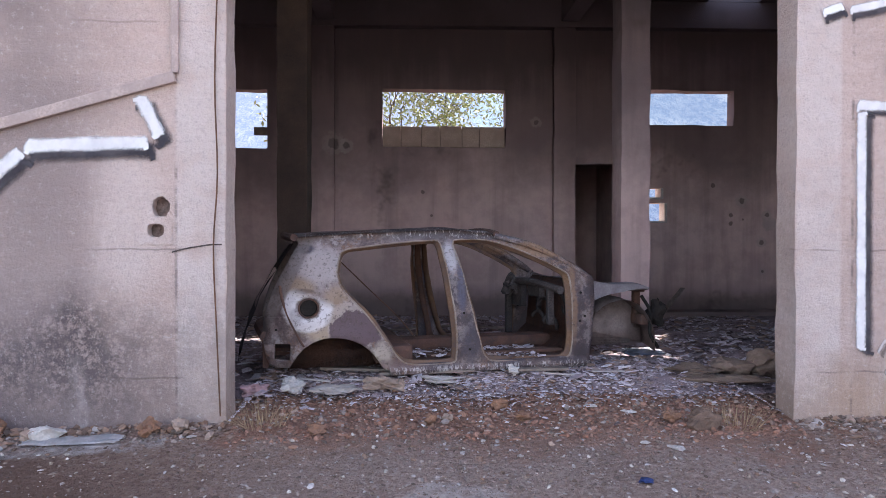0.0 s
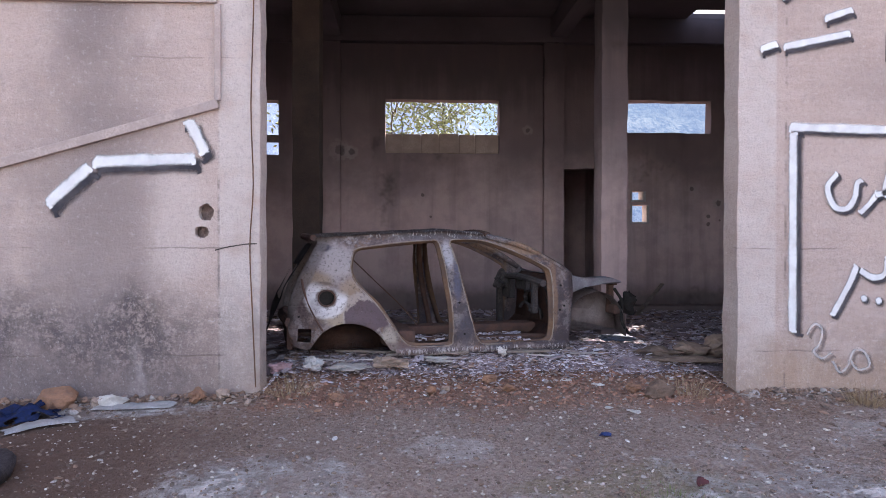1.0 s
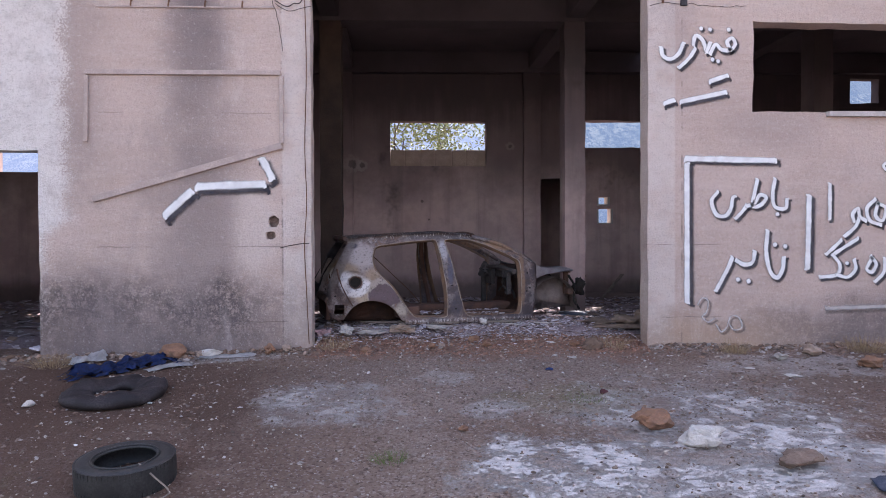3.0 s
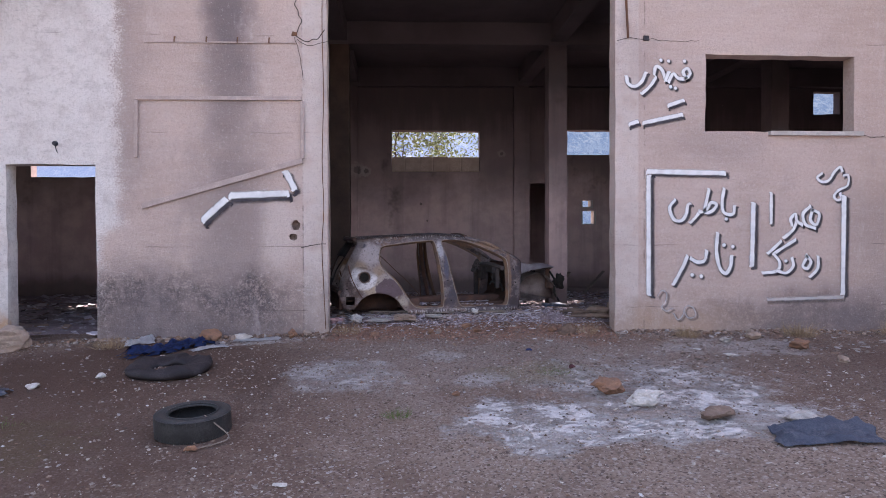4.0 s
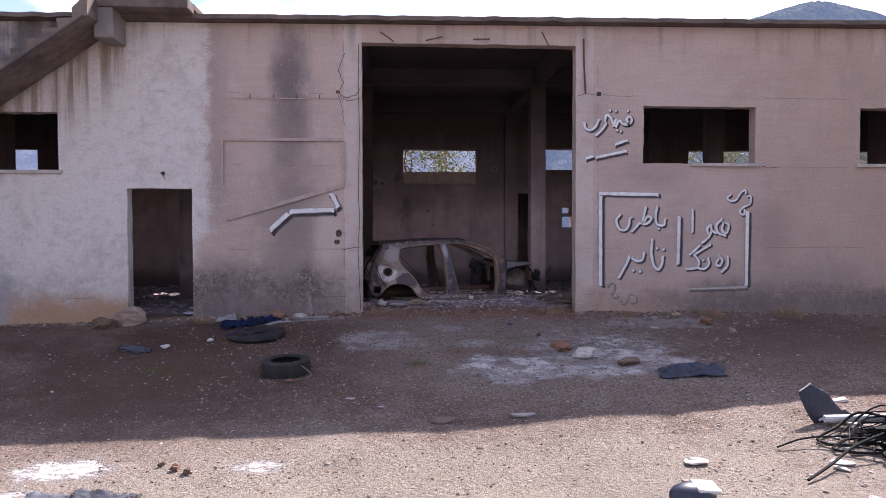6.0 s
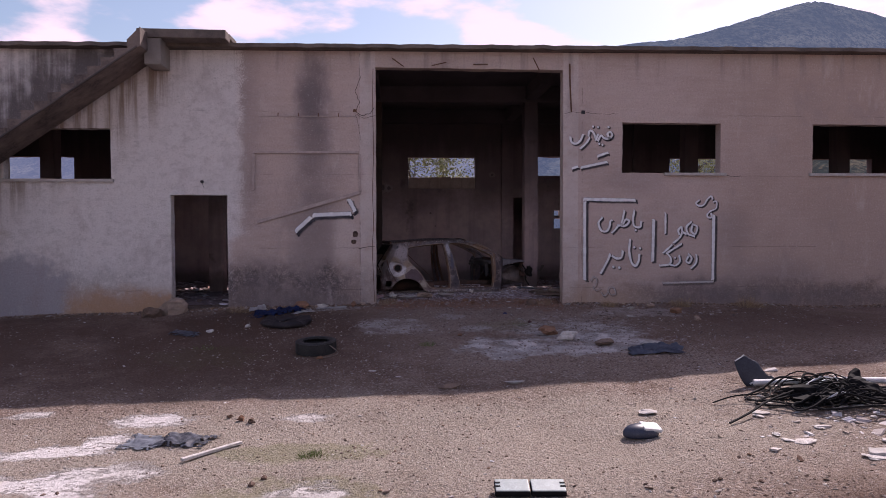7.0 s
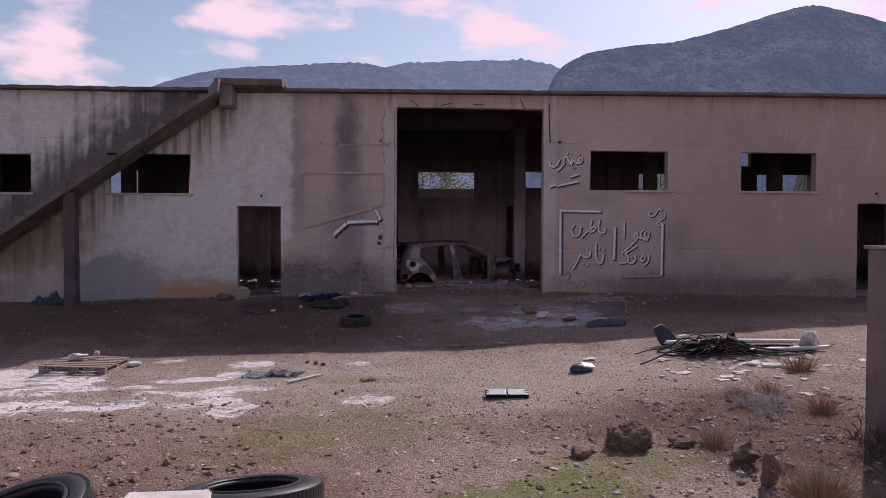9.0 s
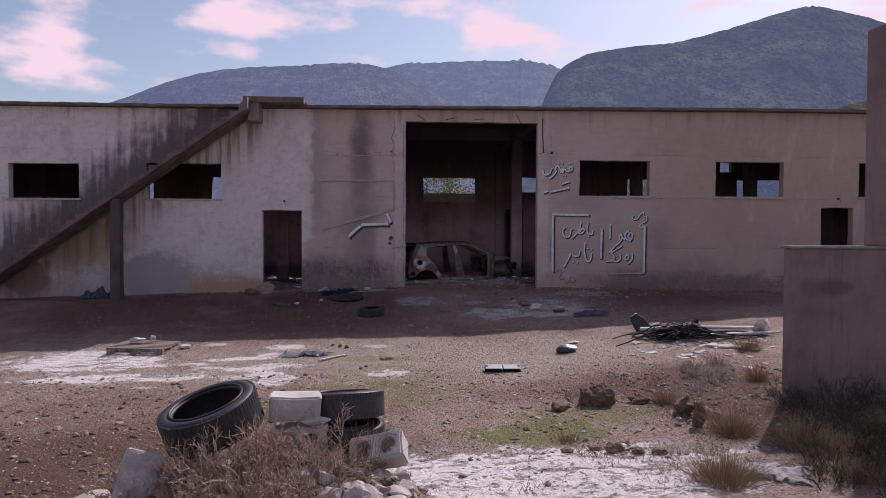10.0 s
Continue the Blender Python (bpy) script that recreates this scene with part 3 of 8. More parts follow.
def wall_mesh(name, x0, x1, z0, z1, y0, y1, openings, material, step=0.22, wear=0.012, inner=None, top=None, corner=None):
    """A thick wall in one mesh with openings cut through it and slightly worn edges."""
    def cuts(lo, hi, marks):
        marks = sorted({lo, hi, *[m for m in marks if lo < m < hi]})
        out = []
        for a, b in zip(marks, marks[1:]):
            k = max(1, round((b - a) / step))
            out += [a + (b - a) * i / k for i in range(k)]
        return out + [marks[-1]]
    xs = cuts(x0, x1, [v for o in openings for v in o[:2]])
    zs = cuts(z0, z1, [v for o in openings for v in o[2:]])

    def solid(i, k):
        if not (0 <= i < len(xs) - 1 and 0 <= k < len(zs) - 1):
            return False
        cx, cz = (xs[i] + xs[i + 1]) / 2, (zs[k] + zs[k + 1]) / 2
        return not any(a < cx < b and c < cz < d for a, b, c, d in openings)
    bm = bmesh.new()
    grid = {}

    def vert(i, k, s):
        if (i, k, s) not in grid:
            x, z = xs[i], zs[k]
            p = Vector((x * 3.1, (y0, y1)[s] * 1.7, z * 3.1))
            k2 = wear * (2.2 if abs(x + 2.45) < 0.2 and 1.2 < z < 1.7 else 1)
            dx, dz = k2 * noise.noise(p * 2), k2 * noise.noise(p * 2 + Vector((9, 4, 2)))
            if z in (z0, z1) or x in (x0, x1):
                dx = dz = 0
            if top and z == z1:
                dz = top(x) - z1
            grid[i, k, s] = bm.verts.new((x + dx, (y0, y1)[s] + 0.35 * wear * noise.noise(p * 0.7), z + dz))
        return grid[i, k, s]
    for i in range(len(xs) - 1):
        for k in range(len(zs) - 1):
            if not solid(i, k):
                continue
            bm.faces.new((vert(i, k, 0), vert(i + 1, k, 0), vert(i + 1, k + 1, 0), vert(i, k + 1, 0)))
            f = bm.faces.new((vert(i, k, 1), vert(i, k + 1, 1), vert(i + 1, k + 1, 1), vert(i + 1, k, 1)))
            f.material_index = 1 if inner else 0
            if not solid(i - 1, k):
                bm.faces.new((vert(i, k, 0), vert(i, k + 1, 0), vert(i, k + 1, 1), vert(i, k, 1)))
            if not solid(i + 1, k):
                bm.faces.new((vert(i + 1, k, 0), vert(i + 1, k, 1), vert(i + 1, k + 1, 1), vert(i + 1, k + 1, 0)))
            if not solid(i, k - 1):
                bm.faces.new((vert(i, k, 0), vert(i, k, 1), vert(i + 1, k, 1), vert(i + 1, k, 0)))
            if not solid(i, k + 1):
                bm.faces.new((vert(i, k + 1, 0), vert(i + 1, k + 1, 0), vert(i + 1, k + 1, 1), vert(i, k + 1, 1)))
    ob = part(name, bm, material)
    if inner:
        ob.data.materials.append(inner)
    return ob


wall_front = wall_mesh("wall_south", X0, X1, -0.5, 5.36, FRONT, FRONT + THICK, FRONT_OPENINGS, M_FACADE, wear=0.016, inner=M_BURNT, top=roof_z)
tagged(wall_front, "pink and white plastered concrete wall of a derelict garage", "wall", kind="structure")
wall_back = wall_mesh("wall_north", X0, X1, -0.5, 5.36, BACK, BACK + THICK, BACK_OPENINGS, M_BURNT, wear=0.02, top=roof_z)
tagged(wall_back, "fire-blackened plaster rear wall with empty window openings", "wall", kind="structure")
for name, x in (("wall_west", X0 - THICK), ("wall_east", X1)):
    tagged(box_part(name, (x, x + THICK, FRONT, BACK + THICK, -0.5, roof_z(x)), M_BURNT, bevel=0), "plain plastered end wall of the garage", "wall", kind="structure")


def sheet_box(name, x0, x1, y0, y1, low, high, material, step, wear=0.0):
    """A slab whose under and upper side follow two heights, with an uneven front edge."""
    bm = bmesh.new()
    k = max(2, round((x1 - x0) / step))
    rows = []
    for i in range(k + 1):
        x = x0 + (x1 - x0) * i / k
        w = wear * noise.noise(Vector((x * 2.3, 1.0, 4.0)))
        u = wear * noise.noise(Vector((x * 3.7, 8.0, 2.0)))
        rows.append([bm.verts.new(c) for c in ((x, y0 + w, low(x) + u), (x, y1, low(x)), (x, y1, high(x)), (x, y0 + w * 0.6, high(x) + 0.6 * u))])
    for a, b in zip(rows, rows[1:]):
        for j in range(4):
            bm.faces.new((a[j], b[j], b[(j + 1) % 4], a[(j + 1) % 4]))
    bm.faces.new(rows[0])
    bm.faces.new(rows[-1][::-1])
    bmesh.ops.recalc_face_normals(bm, faces=bm.faces[:])
    return part(name, bm, material)


# the roof slab has broken through near the rear wall
HOLE = (4.36, 5.26, 11.32, 11.795)
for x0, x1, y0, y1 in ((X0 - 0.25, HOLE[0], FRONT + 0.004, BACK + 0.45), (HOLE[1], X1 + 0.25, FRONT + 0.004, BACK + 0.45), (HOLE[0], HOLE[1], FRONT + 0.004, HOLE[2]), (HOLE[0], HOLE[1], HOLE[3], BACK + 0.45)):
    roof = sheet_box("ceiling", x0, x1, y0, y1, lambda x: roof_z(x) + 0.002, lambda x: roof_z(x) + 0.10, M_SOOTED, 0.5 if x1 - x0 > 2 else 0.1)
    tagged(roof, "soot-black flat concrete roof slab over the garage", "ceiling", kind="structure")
eave = sheet_box("trim_eave", X0 - 0.25, X1 + 0.25, FRONT - 0.24, FRONT, lambda x: roof_z(x) + 0.012, lambda x: roof_z(x) + 0.09, M_EAVE, 0.12, 0.03)
tagged(eave, "thin stained concrete roof edge with a crumbling lip", "trim", kind="structure")


def build_floor():
    xs, ys = list(np.arange(X0, X1 + 0.1, 0.16)), list(np.arange(5.0, 12.01, 0.16))
    verts = []
    for y in ys:
        for x in xs:
            p = Vector((x, y, 3))
            z = 0.03 + 0.17 * math.exp(-((x + 0.2) / 2.6) ** 4) * math.exp(-((y - 6.6) / 1.1) ** 2)
            z += 0.04 * noise.noise(p * 1.1) + 0.025 * noise.noise(p * 3.1) + 0.02 * noise.noise(p * 8)
            z -= 0.20 * (1 - smoothstep(y, 5.2, 5.85))
            verts.append((x, y, z))
    w = len(xs)
    faces = [(j * w + i, j * w + i + 1, (j + 1) * w + i + 1, (j + 1) * w + i) for j in range(len(ys) - 1) for i in range(w - 1)]
    me = bpy.data.meshes.new("floor")
    me.from_pydata(verts, [], faces)
    n = Nodes("ashen_floor")
    a, b, c = n.noise(1.2, 5, 0.6), n.noise(9, 6, 0.7), n.noise(50, 4, 0.7)
    col = n.mix(n.step(a, 0.38, 0.62), (0.36, 0.285, 0.31), (0.24, 0.19, 0.205))
    col = n.mix(n.step(b, 0.55, 0.7, 0.0, 0.9), col, (0.46, 0.43, 0.46))
    col = n.mix(n.step(c, 0.5, 0.75, 0.0, 0.7), col, (0.05, 0.042, 0.042))
    me.materials.append(n.done(col, 0.95, n.math("ADD", b, c), 0.9, 0.03, spec=0.1))
    me.polygons.foreach_set("use_smooth", [True] * len(me.polygons))
    tagged(new("floor", me), "garage floor deep in ash and fallen plaster", "floor", kind="structure")


build_floor()

# columns, pilasters and beams inside
def worn_column(name, x0, x1, y0, y1, z0, z1, material, seed, label, category="column"):
    bm = bmesh.new()
    k = 26
    rings = []
    for i in range(k + 1):
        z = z0 + (z1 - z0) * i / k
        ring = []
        for j, (x, y) in enumerate(((x0, y0), (x1, y0), (x1, y1), (x0, y1))):
            p = Vector((seed * 7.3 + j * 3.1, z * 3.0, j))
            ring.append(bm.verts.new((x + 0.014 * noise.noise(p), y + 0.014 * noise.noise(p + Vector((5, 5, 5))), z)))
        rings.append(ring)
    for a, b in zip(rings, rings[1:]):
        for j in range(4):
            bm.faces.new((a[j], a[(j + 1) % 4], b[(j + 1) % 4], b[j]))
    bm.faces.new(rings[0][::-1])
    bm.faces.new(rings[-1])
    return tagged(part(name, bm, material), label, category, kind="structure")


for i, x in enumerate((-14.4, -10.35, -6.2, -2.12, 1.99, 6.35, 10.6, 14.8)):
    worn_column("column", x - 0.175, x + 0.175, 8.42, 8.80, -0.1, roof_z(x) - 0.42, M_CHAR if i == 3 else M_BURNT, i, "square smoke-stained concrete column with chipped edges")
for i, x in enumerate((-14.3, -10.3, -6.25, -2.17, 1.92, 6.15, 10.4, 14.6)):
    worn_column("pilaster", x - 0.19, x + 0.18, BACK - 0.16, BACK - 0.002, -0.1, roof_z(x) - 0.45, M_BURNT, i + 20, "shallow concrete pilaster on the rear wall", "pilaster")
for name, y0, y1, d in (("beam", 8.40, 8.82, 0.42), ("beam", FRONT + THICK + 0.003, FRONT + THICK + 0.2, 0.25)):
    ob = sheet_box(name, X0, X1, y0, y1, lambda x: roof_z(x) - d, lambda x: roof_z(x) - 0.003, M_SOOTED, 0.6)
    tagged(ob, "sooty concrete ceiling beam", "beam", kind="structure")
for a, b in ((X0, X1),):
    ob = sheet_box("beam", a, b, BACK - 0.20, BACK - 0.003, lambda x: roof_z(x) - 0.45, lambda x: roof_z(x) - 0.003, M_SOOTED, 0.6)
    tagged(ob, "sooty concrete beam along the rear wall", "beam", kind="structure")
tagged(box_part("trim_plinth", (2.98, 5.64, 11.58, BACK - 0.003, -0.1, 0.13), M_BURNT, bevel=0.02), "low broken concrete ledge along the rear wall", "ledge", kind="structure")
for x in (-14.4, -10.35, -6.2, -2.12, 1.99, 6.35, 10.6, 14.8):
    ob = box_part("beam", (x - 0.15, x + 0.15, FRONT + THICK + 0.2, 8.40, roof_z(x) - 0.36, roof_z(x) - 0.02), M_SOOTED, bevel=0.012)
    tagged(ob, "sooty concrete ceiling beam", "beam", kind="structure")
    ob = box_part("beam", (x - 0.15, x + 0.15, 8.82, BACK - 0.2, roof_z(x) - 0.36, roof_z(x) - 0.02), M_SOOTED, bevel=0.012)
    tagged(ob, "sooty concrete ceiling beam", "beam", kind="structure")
# the dark back room behind the inner doorway
bm = bmesh.new()
box(bm, 1.7, 1.8, BACK + THICK, 14.5, -0.3, 2.9)
box(bm, 3.2, 3.3, BACK + THICK, 14.5, -0.3, 2.9)
box(bm, 1.7, 3.3, 14.5, 14.6, -0.3, 2.9)
box(bm, 1.7, 3.3, BACK + THICK, 14.6, 2.9, 3.0)
tagged(part("wall_annex", bm, M_BURNT), "dark plastered walls of a small back room", "wall", kind="structure")

def boundary_material():
    n = Nodes("streaked_render")
    big, fine = n.noise(1.1, 6, 0.7), n.noise(50, 4, 0.7)
    brush = n.noise(3.2, 6, 0.7, stretch=(2.2, 1, 0.16))
    c = n.mix(n.step(big, 0.38, 0.66), (0.29, 0.215, 0.20), (0.21, 0.155, 0.145))
    c = n.mix(n.step(brush, 0.50, 0.68, 0.0, 0.55), c, (0.15, 0.11, 0.105))
    wob = n.math("MULTIPLY", n.math("SUBTRACT", n.noise(7, 6, 0.7), 0.5), 1.6)
    c = n.mix(n.math("MULTIPLY", blob(n, 3.75, 0.98, 0.26, 0.12, wob, 0, 2, 0.4), 0.6), c, (0.11, 0.09, 0.075))
    c = n.mix(n.math("MULTIPLY", blob(n, 3.42, 0.96, 0.16, 0.12, wob, 0, 2, 0.5), 0.45), c, (0.12, 0.09, 0.08))
    c = n.mix(n.step(fine, 0.5, 0.75, 0.0, 0.4), c, (0.13, 0.10, 0.095))
    return n.done(c, 0.93, n.math("ADD", n.math("MULTIPLY", big, 1.5), fine), 0.7, 0.014, spec=0.12)


M_BOUNDARY = boundary_material()
# boundary wall with a tall post, beside the camera's way
tagged(box_part("wall_boundary", (3.15, 9.0, -6.6, -6.38, -1.1, 1.51), M_BOUNDARY, bevel=0.015), "rendered grey-brown boundary wall with a stained face", "wall", kind="structure")
tagged(box_part("coping", (3.12, 9.0, -6.63, -6.35, 1.512, 1.548), M_CONCRETE, bevel=0.006), "thin pale mortar capping on the boundary wall", "coping", kind="structure")
tagged(box_part("wall_corner", (4.38, 9.0, -6.64, -6.3, 1.549, 4.6), M_BOUNDARY, bevel=0.02), "tall rendered wall end rising from the boundary wall", "wall", kind="structure")


# added pale strips imitate sun glare round the knocked-through holes in the rear wall
for x0, x1, z0, z1 in ((3.40, 3.75, 1.64, 1.98), (3.40, 3.68, 2.05, 2.24)):
    for dims in ((x1 - 0.045, x1 + 0.004, z0, z1), (x0 - 0.004, x0 + 0.03, z0, z1), (x0 + 0.03, x1 - 0.045, z0 - 0.004, z0 + 0.03)):
        tagged(box_part("lining", (dims[0], dims[1], BACK - 0.012, BACK + THICK + 0.01, dims[2], dims[3]), M_SILL, bevel=0.006), "added pale strip painting sun glare in a small wall hole", "lining", kind="structure")

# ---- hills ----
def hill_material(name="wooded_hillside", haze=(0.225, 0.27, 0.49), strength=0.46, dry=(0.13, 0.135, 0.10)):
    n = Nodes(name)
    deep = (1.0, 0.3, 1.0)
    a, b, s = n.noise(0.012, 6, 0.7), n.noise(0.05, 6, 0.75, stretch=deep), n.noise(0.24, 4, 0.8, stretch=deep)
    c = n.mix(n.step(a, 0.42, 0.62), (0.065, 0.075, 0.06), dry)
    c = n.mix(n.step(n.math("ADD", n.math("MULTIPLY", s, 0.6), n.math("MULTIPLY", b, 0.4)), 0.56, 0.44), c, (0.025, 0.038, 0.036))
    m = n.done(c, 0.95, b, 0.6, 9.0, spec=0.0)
    # distance haze is painted in as bluish emission over the hill colour
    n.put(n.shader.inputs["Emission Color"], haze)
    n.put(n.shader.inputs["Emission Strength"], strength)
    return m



def build_hill(name, crest, depth, label, material):
    """A wooded ridge: crest gives the bearing (tangent from +y) and the slope up to the skyline."""
    bm = bmesh.new()
    rows = []
    base = smooth_line([(a, b, 0) for a, b in crest], 10)
    for p in base:
        col = []
        for j in range(15):
            f = j / 14
            y = depth * (0.62 + 0.38 * f)
            q = Vector((p.x * 6, f * 3, depth * 0.01))
            z = p.y * depth * (f ** 0.8) * (1 + 0.10 * noise.noise(q * 2) * (1 - f) + 0.02 * noise.noise(q * 9) * (1 - f))
            if j == 14:
                z += depth * 0.0022 * noise.noise(Vector((p.x * 160, 1, depth)))
            col.append(bm.verts.new((-2.0 + p.x * y, y, z - 3)))
        rows.append(col)
    for a, b in zip(rows, rows[1:]):
        for j in range(14):
            bm.faces.new((a[j], b[j], b[j + 1], a[j + 1]))
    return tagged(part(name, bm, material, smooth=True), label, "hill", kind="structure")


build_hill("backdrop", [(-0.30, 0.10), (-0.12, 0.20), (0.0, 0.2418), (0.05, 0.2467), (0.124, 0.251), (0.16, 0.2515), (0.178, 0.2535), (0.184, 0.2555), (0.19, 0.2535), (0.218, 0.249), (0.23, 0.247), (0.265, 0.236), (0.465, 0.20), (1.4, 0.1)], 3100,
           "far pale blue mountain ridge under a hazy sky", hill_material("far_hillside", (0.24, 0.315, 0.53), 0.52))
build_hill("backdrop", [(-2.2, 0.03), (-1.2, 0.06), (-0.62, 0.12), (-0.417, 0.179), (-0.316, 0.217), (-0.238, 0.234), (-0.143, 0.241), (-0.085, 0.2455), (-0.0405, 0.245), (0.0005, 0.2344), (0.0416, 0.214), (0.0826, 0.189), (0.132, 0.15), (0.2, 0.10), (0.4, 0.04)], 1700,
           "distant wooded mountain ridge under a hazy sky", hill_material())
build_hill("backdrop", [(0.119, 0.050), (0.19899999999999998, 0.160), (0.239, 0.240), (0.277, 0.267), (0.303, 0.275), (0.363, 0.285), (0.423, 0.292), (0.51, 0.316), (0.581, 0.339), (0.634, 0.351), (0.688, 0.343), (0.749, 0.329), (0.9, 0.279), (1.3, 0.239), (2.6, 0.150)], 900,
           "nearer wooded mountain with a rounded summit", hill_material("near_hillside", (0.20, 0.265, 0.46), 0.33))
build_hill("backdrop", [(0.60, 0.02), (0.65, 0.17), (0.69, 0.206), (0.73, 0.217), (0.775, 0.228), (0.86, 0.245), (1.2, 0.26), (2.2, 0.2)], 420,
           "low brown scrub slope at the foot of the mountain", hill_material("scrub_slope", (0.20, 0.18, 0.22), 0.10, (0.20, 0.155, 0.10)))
# ---- the burnt car ----
def car_material():
    n = Nodes("burnt_car_steel")
    v = n.local()
    sep = n.tree.nodes.new("ShaderNodeSeparateXYZ")
    n.tree.links.new(v, sep.inputs[0])
    u, h = sep.outputs[0], sep.outputs[2]
    a, b, c = n.noise(2.6, 6, 0.65, vector=v), n.noise(6.5, 6, 0.7, vector=v, shift=(4, 2, 1)), n.noise(38, 5, 0.7, vector=v)
    ragged = n.math("MULTIPLY", n.math("SUBTRACT", n.noise(6.5, 7, 0.7, vector=v, shift=(1, 8, 5)), 0.5), 1.5)

    def patch(cu, ch, ru, rh, soft=0.15):
        p, q = n.math("DIVIDE", n.math("SUBTRACT", u, cu), ru), n.math("DIVIDE", n.math("SUBTRACT", h, ch), rh)
        d = n.math("SQRT", n.math("ADD", n.math("MULTIPLY", p, p), n.math("MULTIPLY", q, q)))
        return n.step(n.math("ADD", d, ragged), 1 + soft, 1 - soft)

    def lay(col, mask, k, colour):
        return n.mix(n.math("MULTIPLY", mask, k), col, colour)
    # scaled mauve-brown steel, slate where the heat was greatest
    col = n.mix(n.step(b, 0.42, 0.58), (0.13, 0.094, 0.09), (0.255, 0.20, 0.192))
    rust = n.noise(4.2, 8, 0.75, vector=v, shift=(9, 0, 3))
    col = n.mix(n.step(rust, 0.52, 0.60, 0.0, 0.8), col, (0.20, 0.115, 0.075))
    slate = n.math("MULTIPLY", n.step(u, 0.45, 0.75), n.step(n.noise(3.4, 8, 0.75, vector=v, shift=(1, 8, 5)), 0.45, 0.55, 0.1, 0.95))
    col = n.mix(slate, col, (0.075, 0.06, 0.068))
    col = lay(col, n.math("MULTIPLY", n.step(h, 1.02, 1.09), n.step(u, 0.2, 0.5)), 0.8, (0.10, 0.088, 0.10))
    blotch = n.noise(5.2, 8, 0.75, vector=v, shift=(7, 2, 2))
    col = n.mix(n.math("MULTIPLY", n.step(blotch, 0.52, 0.60, 0.0, 0.7), n.step(u, 0.9, 0.4, 0.45, 1.0)), col, (0.40, 0.35, 0.345))
    col = n.mix(n.step(blotch, 0.45, 0.38, 0.0, 0.7), col, (0.085, 0.06, 0.06))
    # ash-grey mottling on the tail pillar, brown scorch swirls over the filler
    col = lay(col, patch(-0.20, 0.86, 0.18, 0.17, 0.4), 0.8, (0.42, 0.365, 0.36))
    col = lay(col, patch(-0.36, 0.68, 0.14, 0.09, 0.4), 0.85, (0.30, 0.215, 0.15))
    col = lay(col, patch(-0.30, 0.66, 0.07, 0.02, 0.4), 0.8, (0.12, 0.08, 0.06))
    col = lay(col, patch(-0.27, 0.985, 0.06, 0.04, 0.3), 0.9, (0.05, 0.05, 0.075))
    col = lay(col, patch(-0.17, 0.36, 0.13, 0.09, 0.4), 0.85, (0.39, 0.30, 0.215))
    col = lay(col, patch(-0.06, 0.56, 0.10, 0.13, 0.4), 0.7, (0.33, 0.235, 0.16))
    # chalky ring under the filler hole
    ringd = n.math("SQRT", n.math("ADD", n.math("POWER", n.math("ADD", u, 0.265), 2.0), n.math("POWER", n.math("SUBTRACT", h, 0.531), 2.0)))
    stain = n.math("ADD", ringd, n.math("MULTIPLY", ragged, 0.05))
    ring = n.math("MULTIPLY", n.math("MULTIPLY", n.step(stain, 0.075, 0.10), n.step(stain, 0.205, 0.165)), n.step(n.math("ADD", h, n.math("MULTIPLY", u, 0.4)), 0.56, 0.46))
    col = lay(col, ring, 0.92, (0.70, 0.665, 0.68))
    col = lay(col, patch(-0.36, 0.46, 0.05, 0.06, 0.4), 0.6, (0.34, 0.31, 0.33))
    # blistered mauve skin over the arch with a pale rim, bleached foot of the arch
    col = lay(col, patch(0.06, 0.40, 0.20, 0.17, 0.1), 0.6, (0.42, 0.36, 0.335))
    col = lay(col, patch(0.09, 0.36, 0.20, 0.145, 0.06), 0.97, (0.118, 0.078, 0.088))
    col = lay(col, patch(0.28, 0.10, 0.09, 0.13, 0.3), 0.85, (0.44, 0.375, 0.32))
    # tail panel behind the seam: speckled grey
    tail = n.step(n.math("ADD", u, n.math("MULTIPLY", n.math("SUBTRACT", 0.64, h), 0.48)), -0.40, -0.43)
    col = n.mix(n.math("MULTIPLY", tail, 0.75), col, (0.20, 0.168, 0.16))
    # bleached edge up the centre pillar, flaking white on the sills and the roof line
    col = lay(col, patch(0.86, 0.92, 0.05, 0.13, 0.4), 0.8, (0.46, 0.44, 0.47))
    col = lay(col, patch(0.925, 0.66, 0.035, 0.20, 0.4), 0.85, (0.085, 0.085, 0.125))
    col = lay(col, patch(0.99, 0.20, 0.07, 0.16, 0.4), 0.7, (0.075, 0.066, 0.085))
    # rust along the front door head and the hinge pillar
    col = lay(col, patch(1.62, 0.97, 0.30, 0.06, 0.4), 0.75, (0.27, 0.165, 0.10))
    col = lay(col, patch(1.89, 0.50, 0.03, 0.30, 0.4), 0.75, (0.25, 0.155, 0.10))
    col = lay(col, patch(0.42, 0.06, 0.22, 0.05, 0.4), 0.7, (0.17, 0.115, 0.115))
    flake = n.noise(30, 5, 0.75, (1.6, 1, 0.5), v)
    col = n.mix(n.math("MULTIPLY", n.step(h, 0.045, 0.02), n.step(flake, 0.50, 0.58, 0.0, 0.75)), col, (0.52, 0.48, 0.47))
    col = n.mix(n.math("MULTIPLY", n.step(h, 1.06, 1.10), n.step(flake, 0.56, 0.62, 0.0, 0.85)), col, (0.58, 0.55, 0.56))
    col = n.mix(n.step(c, 0.52, 0.66, 0.0, 0.65), col, (0.075, 0.055, 0.05))
    grit = n.noise(110, 4, 0.7, vector=v)
    col = n.mix(n.step(grit, 0.62, 0.72, 0.0, 0.35), col, (0.42, 0.38, 0.36))
